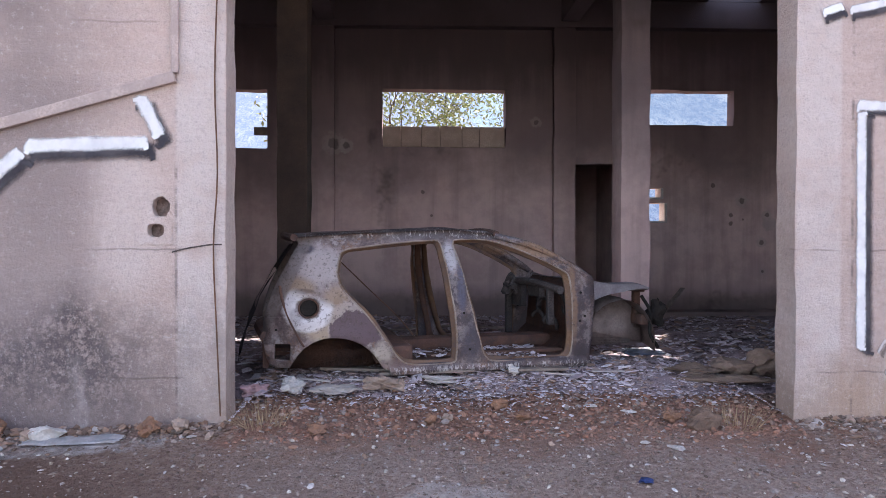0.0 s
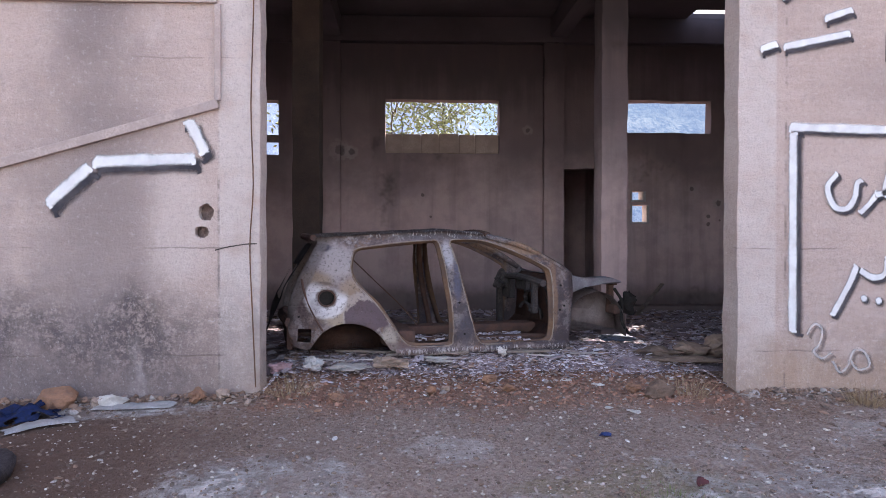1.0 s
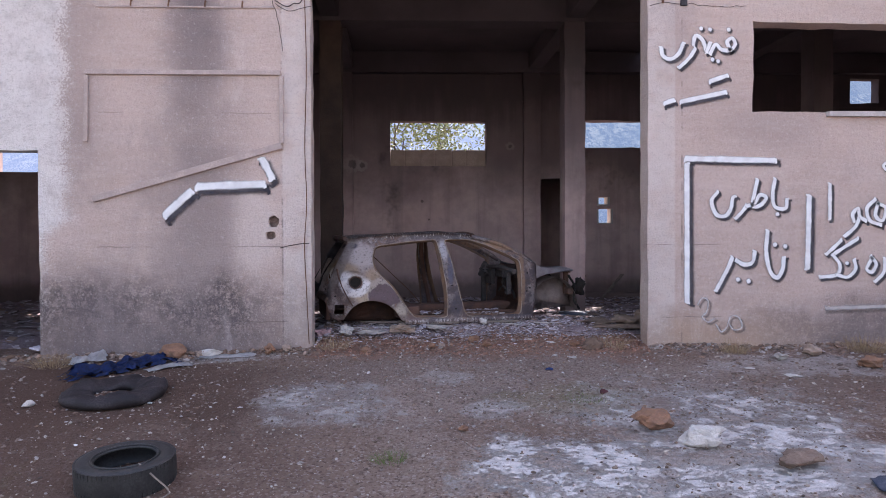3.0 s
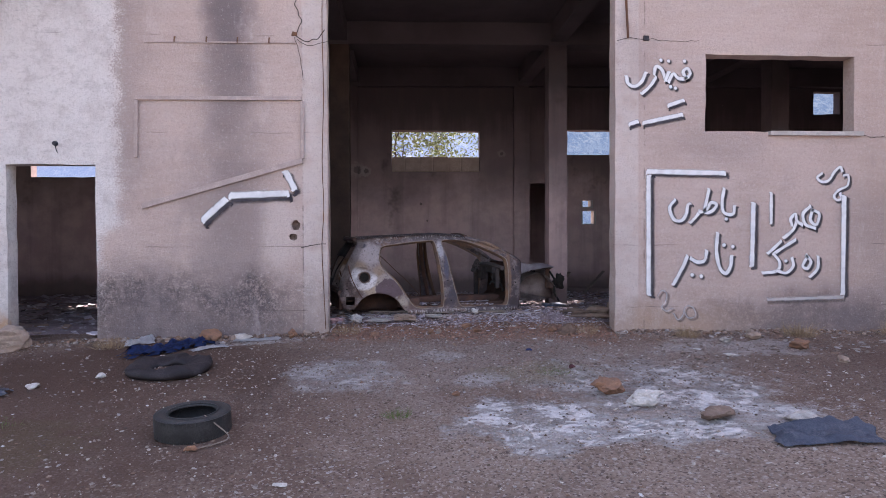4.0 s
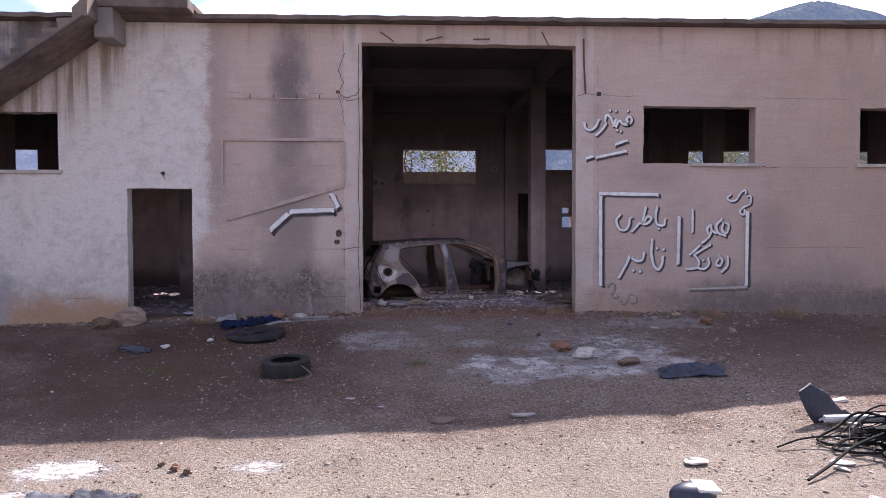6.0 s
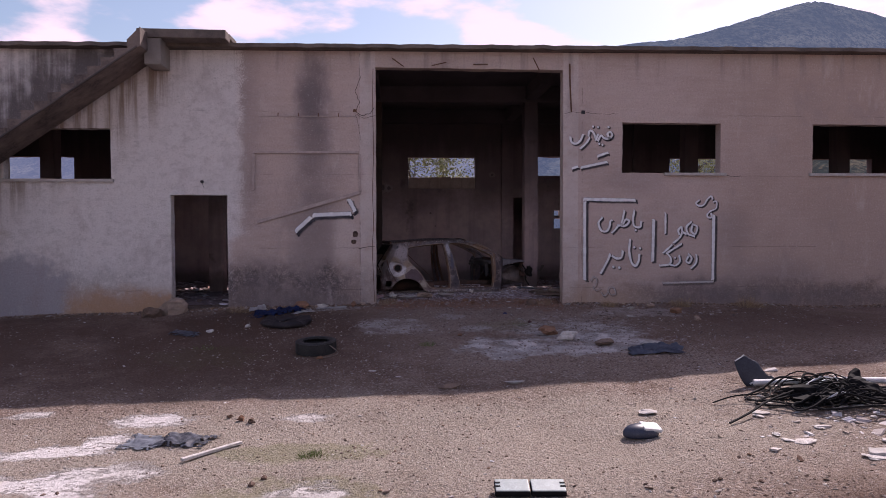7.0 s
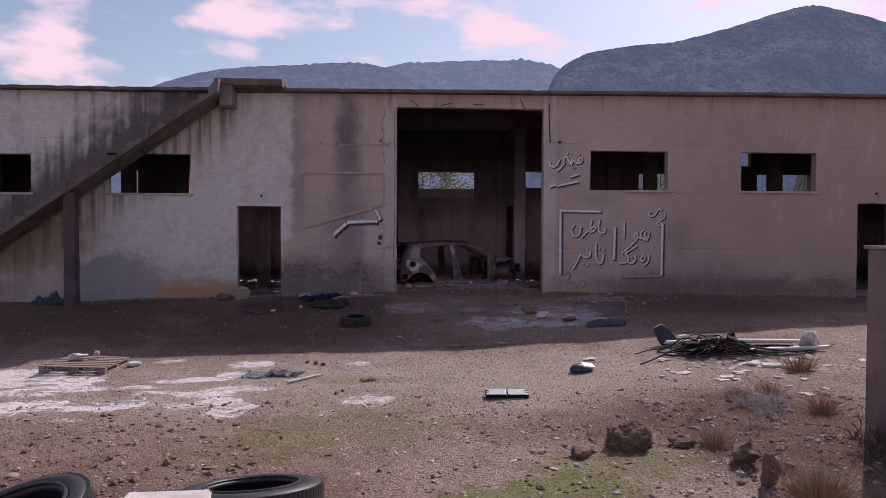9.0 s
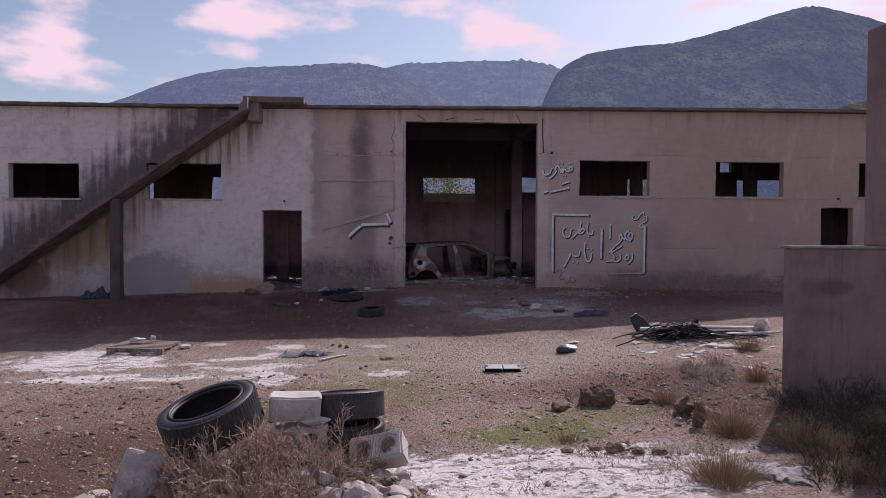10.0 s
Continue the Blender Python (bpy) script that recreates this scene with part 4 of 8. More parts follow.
    return n.done(col, 0.72, n.math("ADD", b, n.math("MULTIPLY", c, 0.6)), 0.8, 0.012, 0.1, 0.4)


M_CAR = car_material()
# wing rail steel made paler to carry the sunlight on it
M_APRON = plain("sunlit_pale_steel", (0.48, 0.45, 0.49), (0.27, 0.235, 0.245), 7, 0.7, 0.4, 0.006, 0.2, local=True)
M_FLANGE = plain("bare_steel_edge", (0.40, 0.335, 0.29), (0.19, 0.115, 0.075), 5, 0.6, 0.4, 0.006, 0.3, local=True)
M_REBATE = plain("rusted_rebate", (0.25, 0.15, 0.095), (0.13, 0.095, 0.09), 5, 0.85, 0.6, 0.008, 0.1, local=True)
M_WING = plain("mottled_wing", (0.34, 0.28, 0.265), (0.15, 0.11, 0.105), 5, 0.8, 0.5, 0.01, 0.1, local=True)
M_CARIN = plain("scorched_steel", (0.15, 0.082, 0.062), (0.072, 0.050, 0.048), 7, 0.88, 0.8, 0.015, 0.1, local=True)

M_CHARSTEEL = plain("charred_steel", (0.05, 0.043, 0.045), (0.09, 0.075, 0.072), 7, 0.85, 0.4, local=True)
M_SOOTHOLE = plain("soot", (0.018, 0.015, 0.014), (0.03, 0.025, 0.022), 8, 0.9, 0.3, local=True)

SIDE = [(-0.506, 0.06), (-0.57, 0.13), (-0.596, 0.383), (-0.539, 0.616), (-0.458, 0.793), (-0.361, 0.972), (-0.328, 1.038), (-0.375, 1.08), (-0.132, 1.098), (0.428, 1.125), (0.867, 1.142),
        (1.27, 1.115), (1.624, 1.007), (1.877, 0.878), (2.057, 0.756), (2.095, 0.682), (2.07, 0.386), (2.045, 0.048), (1.988, -0.032), (1.071, -0.015), (0.343, 0.016)]
ARCH = [(0.305, 0.028), (0.245, 0.118), (0.166, 0.208), (0.044, 0.275), (-0.094, 0.298), (-0.211, 0.278), (-0.317, 0.214), (-0.38, 0.12), (-0.409, 0.065)]
REAR_DOOR = [(-0.053, 0.80), (-0.022, 0.925), (0.028, 0.978), (0.132, 0.997), (0.419, 1.032), (0.712, 1.054), (0.792, 1.029), (0.813, 0.875), (0.849, 0.595), (0.875, 0.344), (0.88, 0.123),
             (0.838, 0.05), (0.534, 0.052), (0.426, 0.101), (0.335, 0.231), (0.258, 0.341), (0.164, 0.47), (0.039, 0.607), (-0.03, 0.704)]
FRONT_DOOR = [(0.896, 1.025), (0.94, 1.06), (1.213, 1.051), (1.509, 0.95), (1.789, 0.805), (1.869, 0.716), (1.875, 0.423), (1.873, 0.139), (1.83, 0.047), (1.697, 0.036), (1.233, 0.048),
              (1.129, 0.083), (1.073, 0.206), (0.983, 0.572), (0.919, 0.914)]


def half_width(u, z):
    w = 0.80 - 0.05 * smoothstep(z, 0.45, 0.75) - 0.20 * smoothstep(z, 0.72, 1.16) - 0.03 * smoothstep(z, 0.25, 0.0)
    w -= 0.16 * smoothstep(u, -0.2, -0.62) ** 1.5 + 0.05 * smoothstep(u, 1.6, 2.2)
    w += 0.03 * math.exp(-((math.hypot(u + 0.06, z - 0.02) - 0.30) / 0.06) ** 2)
    return w


def filled(loops):
    """A flat mesh in x, y filled between an outline and its holes."""
    cu = bpy.data.curves.new("outline", "CURVE")
    cu.dimensions, cu.fill_mode = "2D", "BOTH"
    for loop in loops:
        sp = cu.splines.new("POLY")
        sp.points.add(len(loop) - 1)
        for q, p in zip(sp.points, loop):
            q.co = (p[0], p[1], 0, 1)
        sp.use_cyclic_u = True
    ob = bpy.data.objects.new("outline", cu)
    me = bpy.data.meshes.new_from_object(ob)
    bm = bmesh.new()
    bm.from_mesh(me)
    bpy.data.objects.remove(ob)
    bpy.data.curves.remove(cu)
    bpy.data.meshes.remove(me)
    return bm


def closed(points, n=5):
    p = [Vector((*q, 0)) for q in points]
    out = smooth_line([*p, p[0]], n)[:-1]
    return [(q.x, q.y) for q in out]


def grid_cut(bm, step, axes=(0, 1)):
    for ax in axes:
        lo, hi = min(v.co[ax] for v in bm.verts), max(v.co[ax] for v in bm.verts)
        k = int((hi - lo) / step)
        for i in range(1, k + 1):
            co, no = Vector((0, 0, 0)), Vector((0, 0, 0))
            co[ax], no[ax] = lo + (hi - lo) * i / (k + 1), 1
            bmesh.ops.bisect_plane(bm, geom=bm.verts[:] + bm.edges[:] + bm.faces[:], plane_co=co, plane_no=no)


def side_panel(sign):
    top = smooth_line([(*q, 0) for q in SIDE[:-1]], 4)
    outer = [(q.x, q.y) for q in top] + [SIDE[-1]] + [(q.x, q.y) for q in smooth_line([(*q, 0) for q in ARCH], 4)]
    fuel = [(-0.265 + 0.07 * math.cos(a), 0.531 + 0.07 * math.sin(a)) for a in (2 * math.pi * k / 22 for k in range(22))]
    lamp = [(-0.515, 0.125), (-0.40, 0.13), (-0.40, 0.255), (-0.51, 0.25)]
    bm = filled([outer, closed(REAR_DOOR), closed(FRONT_DOOR), fuel, lamp])
    grid_cut(bm, 0.07)
    bmesh.ops.remove_doubles(bm, verts=bm.verts[:], dist=0.0004)
    for v in bm.verts:
        u, z = v.co.x, v.co.y
        w = half_width(u, z)
        w -= 0.045 * smoothstep(u + 0.48 * (0.64 - z), -0.40, -0.45)
        d = math.hypot(u + 0.265, z - 0.531)
        w += 0.014 * math.exp(-((d - 0.12) / 0.04) ** 2) - 0.02 * smoothstep(d, 0.10, 0.06)
        w += 0.006 * noise.noise(Vector((u * 5, z * 5, sign * 3)))
        v.co = Vector((u, sign * w, z))
    bmesh.ops.recalc_face_normals(bm, faces=bm.faces[:])
    bmesh.ops.solidify(bm, geom=bm.faces[:], thickness=0.012)
    return bm


def rim_bar(loop, sign, r, inset=0.02):
    """A rolled flange round a door opening."""
    bm = bmesh.new()
    pts = [(u, sign * (half_width(u, z) - inset), z) for u, z in closed(loop, 4)]
    tube(bm, [*pts, pts[0], pts[1]], r, 6)
    return bm


def door_rebate(loop, sign):
    """The stepped inner frame round a door opening."""
    bm = bmesh.new()
    line = closed(loop, 4)
    cu, cz = sum(p[0] for p in line) / len(line), sum(p[1] for p in line) / len(line)
    rows = []
    for u, z in line:
        away = Vector((cu - u, cz - z)).normalized()
        row = []
        for off, inset in ((-0.012, 0.016), (0.004, 0.030), (0.006, 0.055), (0.026, 0.060), (0.030, 0.085)):
            p, q = u + away.x * off, z + away.y * off
            row.append(bm.verts.new((p, sign * (half_width(u, z) - inset), q)))
        rows.append(row)
    for p, q in zip(rows, rows[1:] + rows[:1]):
        for j in range(4):
            bm.faces.new((p[j], p[j + 1], q[j + 1], q[j]))
    bmesh.ops.recalc_face_normals(bm, faces=bm.faces[:])
    bmesh.ops.solidify(bm, geom=bm.faces[:], thickness=0.004)
    return bm


def build_car():
    car = thing("car_wreck", "burnt-out stripped hatchback body shell, rusty and ash-grey, on rubble", "car", at=pose(-1.42, 6.53, 0.225, 0.0, -0.3, 11.5) @ Matrix.Diagonal((1.06, 1.0, 1.02, 1)))
    near = part("side_panel", side_panel(-1), M_CAR, car, "scorched body side, bleached round the fuel filler hole", True)
    far = part("side_panel", side_panel(1), M_CAR, car, smooth=True)
    for side, sign in ((near, -1), (far, 1)):
        for loop in (REAR_DOOR, FRONT_DOOR):
            part("door_flange", rim_bar(loop, sign, 0.008, 0.006), M_FLANGE, side, "bare bright-edged steel flange")
            part("door_rebate", door_rebate(loop, sign), M_REBATE, side, "rust-brown step inside the door opening", True)
        bm = bmesh.new()
        ring = [(-0.265 + 0.072 * math.cos(a), sign * (half_width(-0.265, 0.531) + 0.004), 0.531 + 0.072 * math.sin(a)) for a in (2 * math.pi * k / 24 for k in range(26))]
        tube(bm, ring, 0.007, 6)
        part("filler_rim", bm, M_CARIN, side)
        # black plug put in for the shade inside the filler hole
        bm = bmesh.new()
        bmesh.ops.create_cone(bm, cap_ends=True, segments=22, radius1=0.075, radius2=0.06, depth=0.09, matrix=pose(-0.265, sign * (half_width(-0.265, 0.531) - 0.065), 0.531, 90))
        part("filler_shade", bm, M_SOOTHOLE, side, "black plug painting the dark of the filler recess")
        bm = bmesh.new()
        line = [(-0.47, 0.70), (-0.455, 0.60), (-0.41, 0.46), (-0.35, 0.33), (-0.30, 0.235)]
        tube(bm, smooth_line([(u, sign * (half_width(u, z) - 0.004), z) for u, z in line], 4), 0.011, 6)
        part("seam", bm, M_CARIN, side)
        # outer sill and a double-skinned centre pillar
        bm = bmesh.new()
        tube(bm, smooth_line([(u, sign * 0.745, 0.012) for u in (0.35, 1.0, 1.6, 2.0)], 3), 0.045, 10)
        part("sill", bm, M_CAR, side)
        bm = bmesh.new()
        pts = [(0.845, 1.045), (0.866, 0.85), (0.925, 0.5), (0.975, 0.25), (1.0, 0.07)]
        tube(bm, smooth_line([(u, sign * (half_width(u, z) - 0.055), z) for u, z in pts], 4), [0.03] * 16 + [0.05], 8)
        part("pillar", bm, M_CARIN, side, "rust-brown inner door pillar")
        # black discs stand in for the shade of bolt holes along the pillars
        for u, z in ((0.935, 0.46), (0.985, 0.16), (1.96, 0.60), (1.985, 0.40), (1.94, 0.36), (-0.50, 0.36)):
            bm = bmesh.new()
            bmesh.ops.create_cone(bm, cap_ends=True, segments=10, radius1=0.010, radius2=0.010, depth=0.02, matrix=pose(u, sign * (half_width(u, z) - 0.002 - 0.045 * smoothstep(u + 0.48 * (0.64 - z), -0.40, -0.45)), z, 90))
            part("bolt_hole_shade", bm, M_SOOTHOLE, side)
        # inner wheel house
        bm = bmesh.new()
        rows = []
        for k in range(13):
            a = math.pi * k / 12
            rows.append([bm.verts.new((-0.05 + 0.36 * math.cos(a), sign * (0.76 - 0.26 * j / 3), 0.02 + 0.275 * math.sin(a) ** 0.8)) for j in range(4)])
        for p, q in zip(rows, rows[1:]):
            for j in range(3):
                bm.faces.new((p[j], p[j + 1], q[j + 1], q[j]))
        bm.faces.new([r[3] for r in rows])
        bmesh.ops.solidify(bm, geom=bm.faces[:], thickness=0.008)
        part("wheel_house", bm, M_CARIN, side, smooth=True)
        # front apron: top rail, strut tower, inner wing
        bm = bmesh.new()
        rows = []
        for k in range(11):
            f = k / 10
            u, top, low = 2.065 + 0.56 * f, 0.72 - 0.085 * f - 0.02 * math.sin(6 * f), 0.50 + 0.11 * math.sin(min(1, f * 1.4) * math.pi / 2)
            rows.append([bm.verts.new((u, sign * y, z)) for y, z in ((0.60, top), (0.70, top - 0.012), (0.70, low + 0.01 * math.sin(9 * f)), (0.64, low - 0.01))])
        for p, q in zip(rows, rows[1:]):
            for j in range(3):
                bm.faces.new((p[j], p[j + 1], q[j + 1], q[j]))
        bmesh.ops.solidify(bm, geom=bm.faces[:], thickness=0.01)
        part("apron_rail", bm, M_APRON, side, "front wing rail painted pale as if sunlit")
        bm = bmesh.new()
        rows = []
        for k in range(13):
            a = math.pi * k / 12
            rows.append([bm.verts.new((2.36 - 0.33 * math.cos(a), sign * (0.69 - 0.26 * j / 3), 0.06 + 0.46 * math.sin(a) ** 0.75 + 0.03 * j / 3)) for j in range(4)])
        for p, q in zip(rows, rows[1:]):
            for j in range(3):
                bm.faces.new((p[j], p[j + 1], q[j + 1], q[j]))
        bm.faces.new([r[3] for r in rows])
        for v in bm.verts:
            v.co += Vector((0.02, 0.02, 0.02)) * noise.noise(v.co * 6)
        bmesh.ops.solidify(bm, geom=bm.faces[:], thickness=0.008)
        part("inner_wing", bm, M_WING, side, "brown heat-mottled inner wing", smooth=True)
        bm = bmesh.new()
        rock_mesh(bm, (0.20, 0.16, 0.24), 18, 0.8, pose(2.76, sign * 0.55, 0.38), 3)
        part("headlamp_mount", bm, M_SOOTHOLE, side, "crumpled brown lamp mounting")
        bm = bmesh.new()
        tube(bm, smooth_line([(2.59, sign * 0.62, 0.55), (2.67, sign * 0.64, 0.40), (2.65, sign * 0.66, 0.22), (2.73, sign * 0.66, 0.08)], 4), 0.016, 8)
        part("wing_stay", bm, M_SOOTHOLE, side, "charred dangling wing stay")
    bm = bmesh.new()
    rows = []
    for i in range(15):
        u = -0.34 + 1.61 * i / 14
        z = lerp_table([(-0.375, 1.08), (-0.132, 1.098), (0.428, 1.125), (0.867, 1.142), (1.27, 1.115)], u)
        rows.append([bm.verts.new((u, 0.60 * s, z + 0.035 * (1 - s * s) + 0.012 * noise.noise(Vector((u * 3, s * 3, 1))))) for s in (j / 5 - 1 for j in range(11))])
    for p, q in zip(rows, rows[1:]):
        for j in range(10):
            bm.faces.new((p[j], p[j + 1], q[j + 1], q[j]))
    bmesh.ops.solidify(bm, geom=bm.faces[:], thickness=0.01)
    part("roof", bm, M_CAR, car, "blistered grey roof panel", True)
    # what is left of the tailgate leans out behind
    bm = bmesh.new()
    rows = []
    for i in range(10):
        f = i / 9
        u, z = -0.36 - 0.36 * math.sin(f * 1.5) - 0.06 * f, 1.03 - 0.95 * f
        rows.append([bm.verts.new((u + 0.03 * noise.noise(Vector((f * 4, s, 1))), 0.50 * s + 0.08, z + 0.02 * noise.noise(Vector((f * 5, s * 3, 4))))) for s in (j / 4 - 1 for j in range(9))])
    for i, (p, q) in enumerate(zip(rows, rows[1:])):
        for j in range(8):
            if not (1 < i < 5 and 1 <= j < 7):
                bm.faces.new((p[j], p[j + 1], q[j + 1], q[j]))
    bmesh.ops.solidify(bm, geom=bm.faces[:], thickness=0.10)
    part("tailgate", bm, M_CHARSTEEL, car, "charred black tailgate with an empty window", True)
    bm = bmesh.new()
    box(bm, 0.36, 1.98, -0.72, 0.72, 0.03, 0.055)
    box(bm, -0.55, 0.36, -0.48, 0.48, 0.16, 0.185)
    box(bm, 0.1, 1.95, -0.12, 0.12, 0.055, 0.17, bevel=0.04)
    box(bm, 0.25, 0.55, -0.70, 0.70, 0.055, 0.20, bevel=0.04)
    for y in (-0.45, 0.45):
        box(bm, 0.7, 1.9, y - 0.05, y + 0.05, 0.055, 0.09, bevel=0.012)
    part("floor_pan", bm, M_CARIN, car, "rusted floor pan heaped with ash")
    bm = bmesh.new()
    rows = []
    for i in range(9):
        y = -0.70 + 1.4 * i / 8
        rows.append([bm.verts.new((u + 0.03 * noise.noise(Vector((y * 4, z * 5, 2))), y, z)) for u, z in ((1.87, 0.05), (2.0, 0.18), (2.03, 0.45), (2.01, 0.60), (2.07, 0.69))])
    for p, q in zip(rows, rows[1:]):
        for j in range(4):
            bm.faces.new((p[j], p[j + 1], q[j + 1], q[j]))
    bmesh.ops.solidify(bm, geom=bm.faces[:], thickness=0.01)
    part("bulkhead", bm, M_CARIN, car, "dark scorched bulkhead")
    bm = bmesh.new()
    tube(bm, smooth_line([(1.80, -0.70, 0.62), (1.76, -0.3, 0.66), (1.78, 0.2, 0.655), (1.82, 0.70, 0.61)], 4), 0.035, 8)
    box(bm, 1.74, 1.80, 0.52, 0.60, 0.10, 0.62, bevel=0.015)
    box(bm, 1.76, 1.82, -0.52, -0.46, 0.30, 0.62, bevel=0.015)
    rock_mesh(bm, (0.16, 0.30, 0.20), 15, 0.8, pose(1.74, 0.42, 0.60), 3)
    for y, z, r in ((-0.30, 0.48, 0.10), (0.02, 0.42, 0.08), (0.34, 0.46, 0.11), (0.18, 0.30, 0.06), (-0.12, 0.28, 0.07)):
        tube(bm, [(1.90 + 0.012 * k, y + r * math.cos(0.524 * k), z + r * math.sin(0.524 * k)) for k in range(14)], 0.018, 6)
    box(bm, 1.80, 1.86, -0.20, 0.10, 0.52, 0.66, bevel=0.015)
    box(bm, 1.78, 1.84, 0.22, 0.50, 0.40, 0.62, bevel=0.015)
    part("dashboard_frame", bm, M_CHARSTEEL, car, "bare rusty dashboard cross-beam")
    bm = bmesh.new()
    box(bm, 2.59, 2.67, -0.62, 0.62, 0.28, 0.38, bevel=0.02)
    box(bm, 2.57, 2.63, -0.62, 0.62, 0.58, 0.63, bevel=0.015)
    box(bm, 2.59, 2.65, -0.50, -0.44, 0.36, 0.60, bevel=0.01)
    box(bm, 2.59, 2.65, 0.44, 0.50, 0.36, 0.60, bevel=0.01)
    part("front_panel", bm, M_CARIN, car, "bent radiator support frame")
    bm = bmesh.new()
    rock_mesh(bm, (0.42, 0.6, 0.42), 5, 0.5, pose(2.35, 0.05, 0.36), 3)
    part("engine_remains", bm, M_CARIN, car, "melted lump of engine block")
    for sign in (-1, 1):
        bm = bmesh.new()
        tube(bm, smooth_line([(1.26, sign * 0.58, 1.095), (1.62, sign * 0.64, 0.985), (2.04, sign * 0.70, 0.735)], 5), 0.028, 8)
        part("windscreen_pillar", bm, M_CAR, car)
    bm = bmesh.new()
    tube(bm, [(1.27, y / 10, 1.11 + 0.03 * (1 - (y / 5.8) ** 2)) for y in range(-6, 7)], 0.028, 8)
    part("roof_rail", bm, M_CARIN, car)
    bm = bmesh.new()
    tube(bm, smooth_line([(-0.36, -0.56, 1.08), (-0.42, 0, 1.10), (-0.36, 0.56, 1.08)], 4), 0.03, 8)
    part("roof_rail", bm, M_CARIN, car)
    bm = bmesh.new()
    tube(bm, smooth_line([(-0.57, -0.62, 0.30), (-0.62, 0, 0.32), (-0.57, 0.62, 0.30)], 4), 0.05, 8)
    box(bm, -0.60, -0.55, -0.6, 0.6, 0.05, 0.30, bevel=0.012)
    part("tailgate_frame", bm, M_CARIN, car)
    bm = bmesh.new()
    tube(bm, smooth_line([(0.05, 0.15, 0.88), (0.30, 0.1, 0.62), (0.55, 0.02, 0.36), (0.72, -0.05, 0.14)], 4), 0.006, 5)
    part("wire", bm, M_RUST, car, "thin sagging wire")
    return car


build_car()
# ---- on the facade ----
def build_sill(x0, x1, z, name="sill", broken=0.0):
    bm = bmesh.new()
    k = 14
    a = x0 + (x1 - x0) * broken
    rows = []
    for i in range(k + 1):
        x = a + (x1 - a) * i / k
        w = 0.006 * noise.noise(Vector((x * 6, z, 1)))
        rows.append([bm.verts.new(c) for c in ((x, FRONT - 0.06 + w, z - 0.055), (x, FRONT + 0.20, z - 0.05), (x, FRONT + 0.20, z + 0.012), (x, FRONT - 0.065 + w, z + 0.004 + w))])
    for p, q in zip(rows, rows[1:]):
        for j in range(4):
            bm.faces.new((p[j], p[(j + 1) % 4], q[(j + 1) % 4], q[j]))
    bm.faces.new(rows[0][::-1])
    bm.faces.new(rows[-1])
    bmesh.ops.recalc_face_normals(bm, faces=bm.faces[:])
    tagged(part(name, bm, M_SILL), "chipped pale window sill slab", "sill", kind="structure")


build_sill(3.22, 5.60, 2.84, broken=0.42)
build_sill(7.50, 9.84, 2.84)
build_sill(12.16, 14.4, 2.86)
build_sill(-9.62, -7.36, 2.665)
build_sill(-13.5, -11.4, 2.66)

# hollow blocks filling the foot of the middle rear window
M_CLAY = plain("sooty_block", (0.48, 0.37, 0.31), (0.34, 0.26, 0.22), 5, 0.9, 0.5, 0.01)
tagged(box_part("mortar_bed", (-1.186, 0.917, BACK + 0.09, BACK + 0.19, 2.925, 3.255), M_CLAY, bevel=0.004), "sooty mortar behind a row of blocks", "mortar", kind="structure")
infill = thing("window_infill", "row of sooty hollow blocks closing the foot of a window", "blockwork", at=pose(0, 0, 0))
rnd = random.Random(4)
edges = [-1.186, -0.87, -0.53, -0.20, 0.17, 0.47, 0.917]
for a, b in zip(edges, edges[1:]):
    box_part("block", (a + 0.006, b - 0.006, BACK + 0.03 + rnd.uniform(0, 0.02), BACK + 0.085, 2.925, 3.285 + rnd.uniform(-0.012, 0.008)), M_CLAY, infill, bevel=0.012)
# a loose board in the next opening
tagged(box_part("board", (-3.36, -3.13, BACK + 0.05, BACK + 0.09, 3.10, 3.24), M_WOOD, m=None), "splintered board wedged in a rear window", "board")

def strip(name, points, w, d, material, label, category, parent=None):
    """A flat moulding that follows a line on the facade (x, z)."""
    bm = bmesh.new()
    for (x0, z0), (x1, z1) in zip(points, points[1:]):
        dx, dz = x1 - x0, z1 - z0
        length = math.hypot(dx, dz)
        m = Matrix.Translation((x0, FRONT - 0.004, z0)) @ Matrix.Rotation(-math.atan2(dz, dx), 4, "Y")
        box(bm, 0, length, -d, 0.0, -w / 2, w / 2, bevel=min(w, d) * 0.25, m=m)
    ob = part(name, bm, material, parent)
    return ob if parent else tagged(ob, label, category)


M_TRUNK = plain("painted_batten", (0.52, 0.42, 0.39), (0.40, 0.32, 0.30), 8, 0.85, 0.4, 0.006)
frame_strip = thing("sign_frame", "remains of a pink painted batten frame on the wall", "frame", at=pose(0, 0, 0))
strip("batten", [(-4.55, 3.235), (-2.34, 3.245)], 0.055, 0.03, M_TRUNK, "", "", frame_strip)
strip("batten", [(-2.335, 3.21), (-2.335, 2.43)], 0.05, 0.03, M_TRUNK, "", "", frame_strip)
strip("batten", [(-4.53, 3.20), (-4.545, 2.44)], 0.05, 0.028, M_TRUNK, "", "", frame_strip)
strip("board", [(-4.47, 1.785), (-2.335, 2.405)], 0.075, 0.035, M_TRUNK, "loose pink painted batten hanging askew on the wall", "board")
ledge = thing("bracket_ledge", "thin plaster ledge with short rusty pegs", "ledge", at=pose(0, 0, 0))
strip("ledge", [(-4.42, 3.985), (-2.42, 4.0)], 0.02, 0.012, M_TRUNK, "", "", ledge)
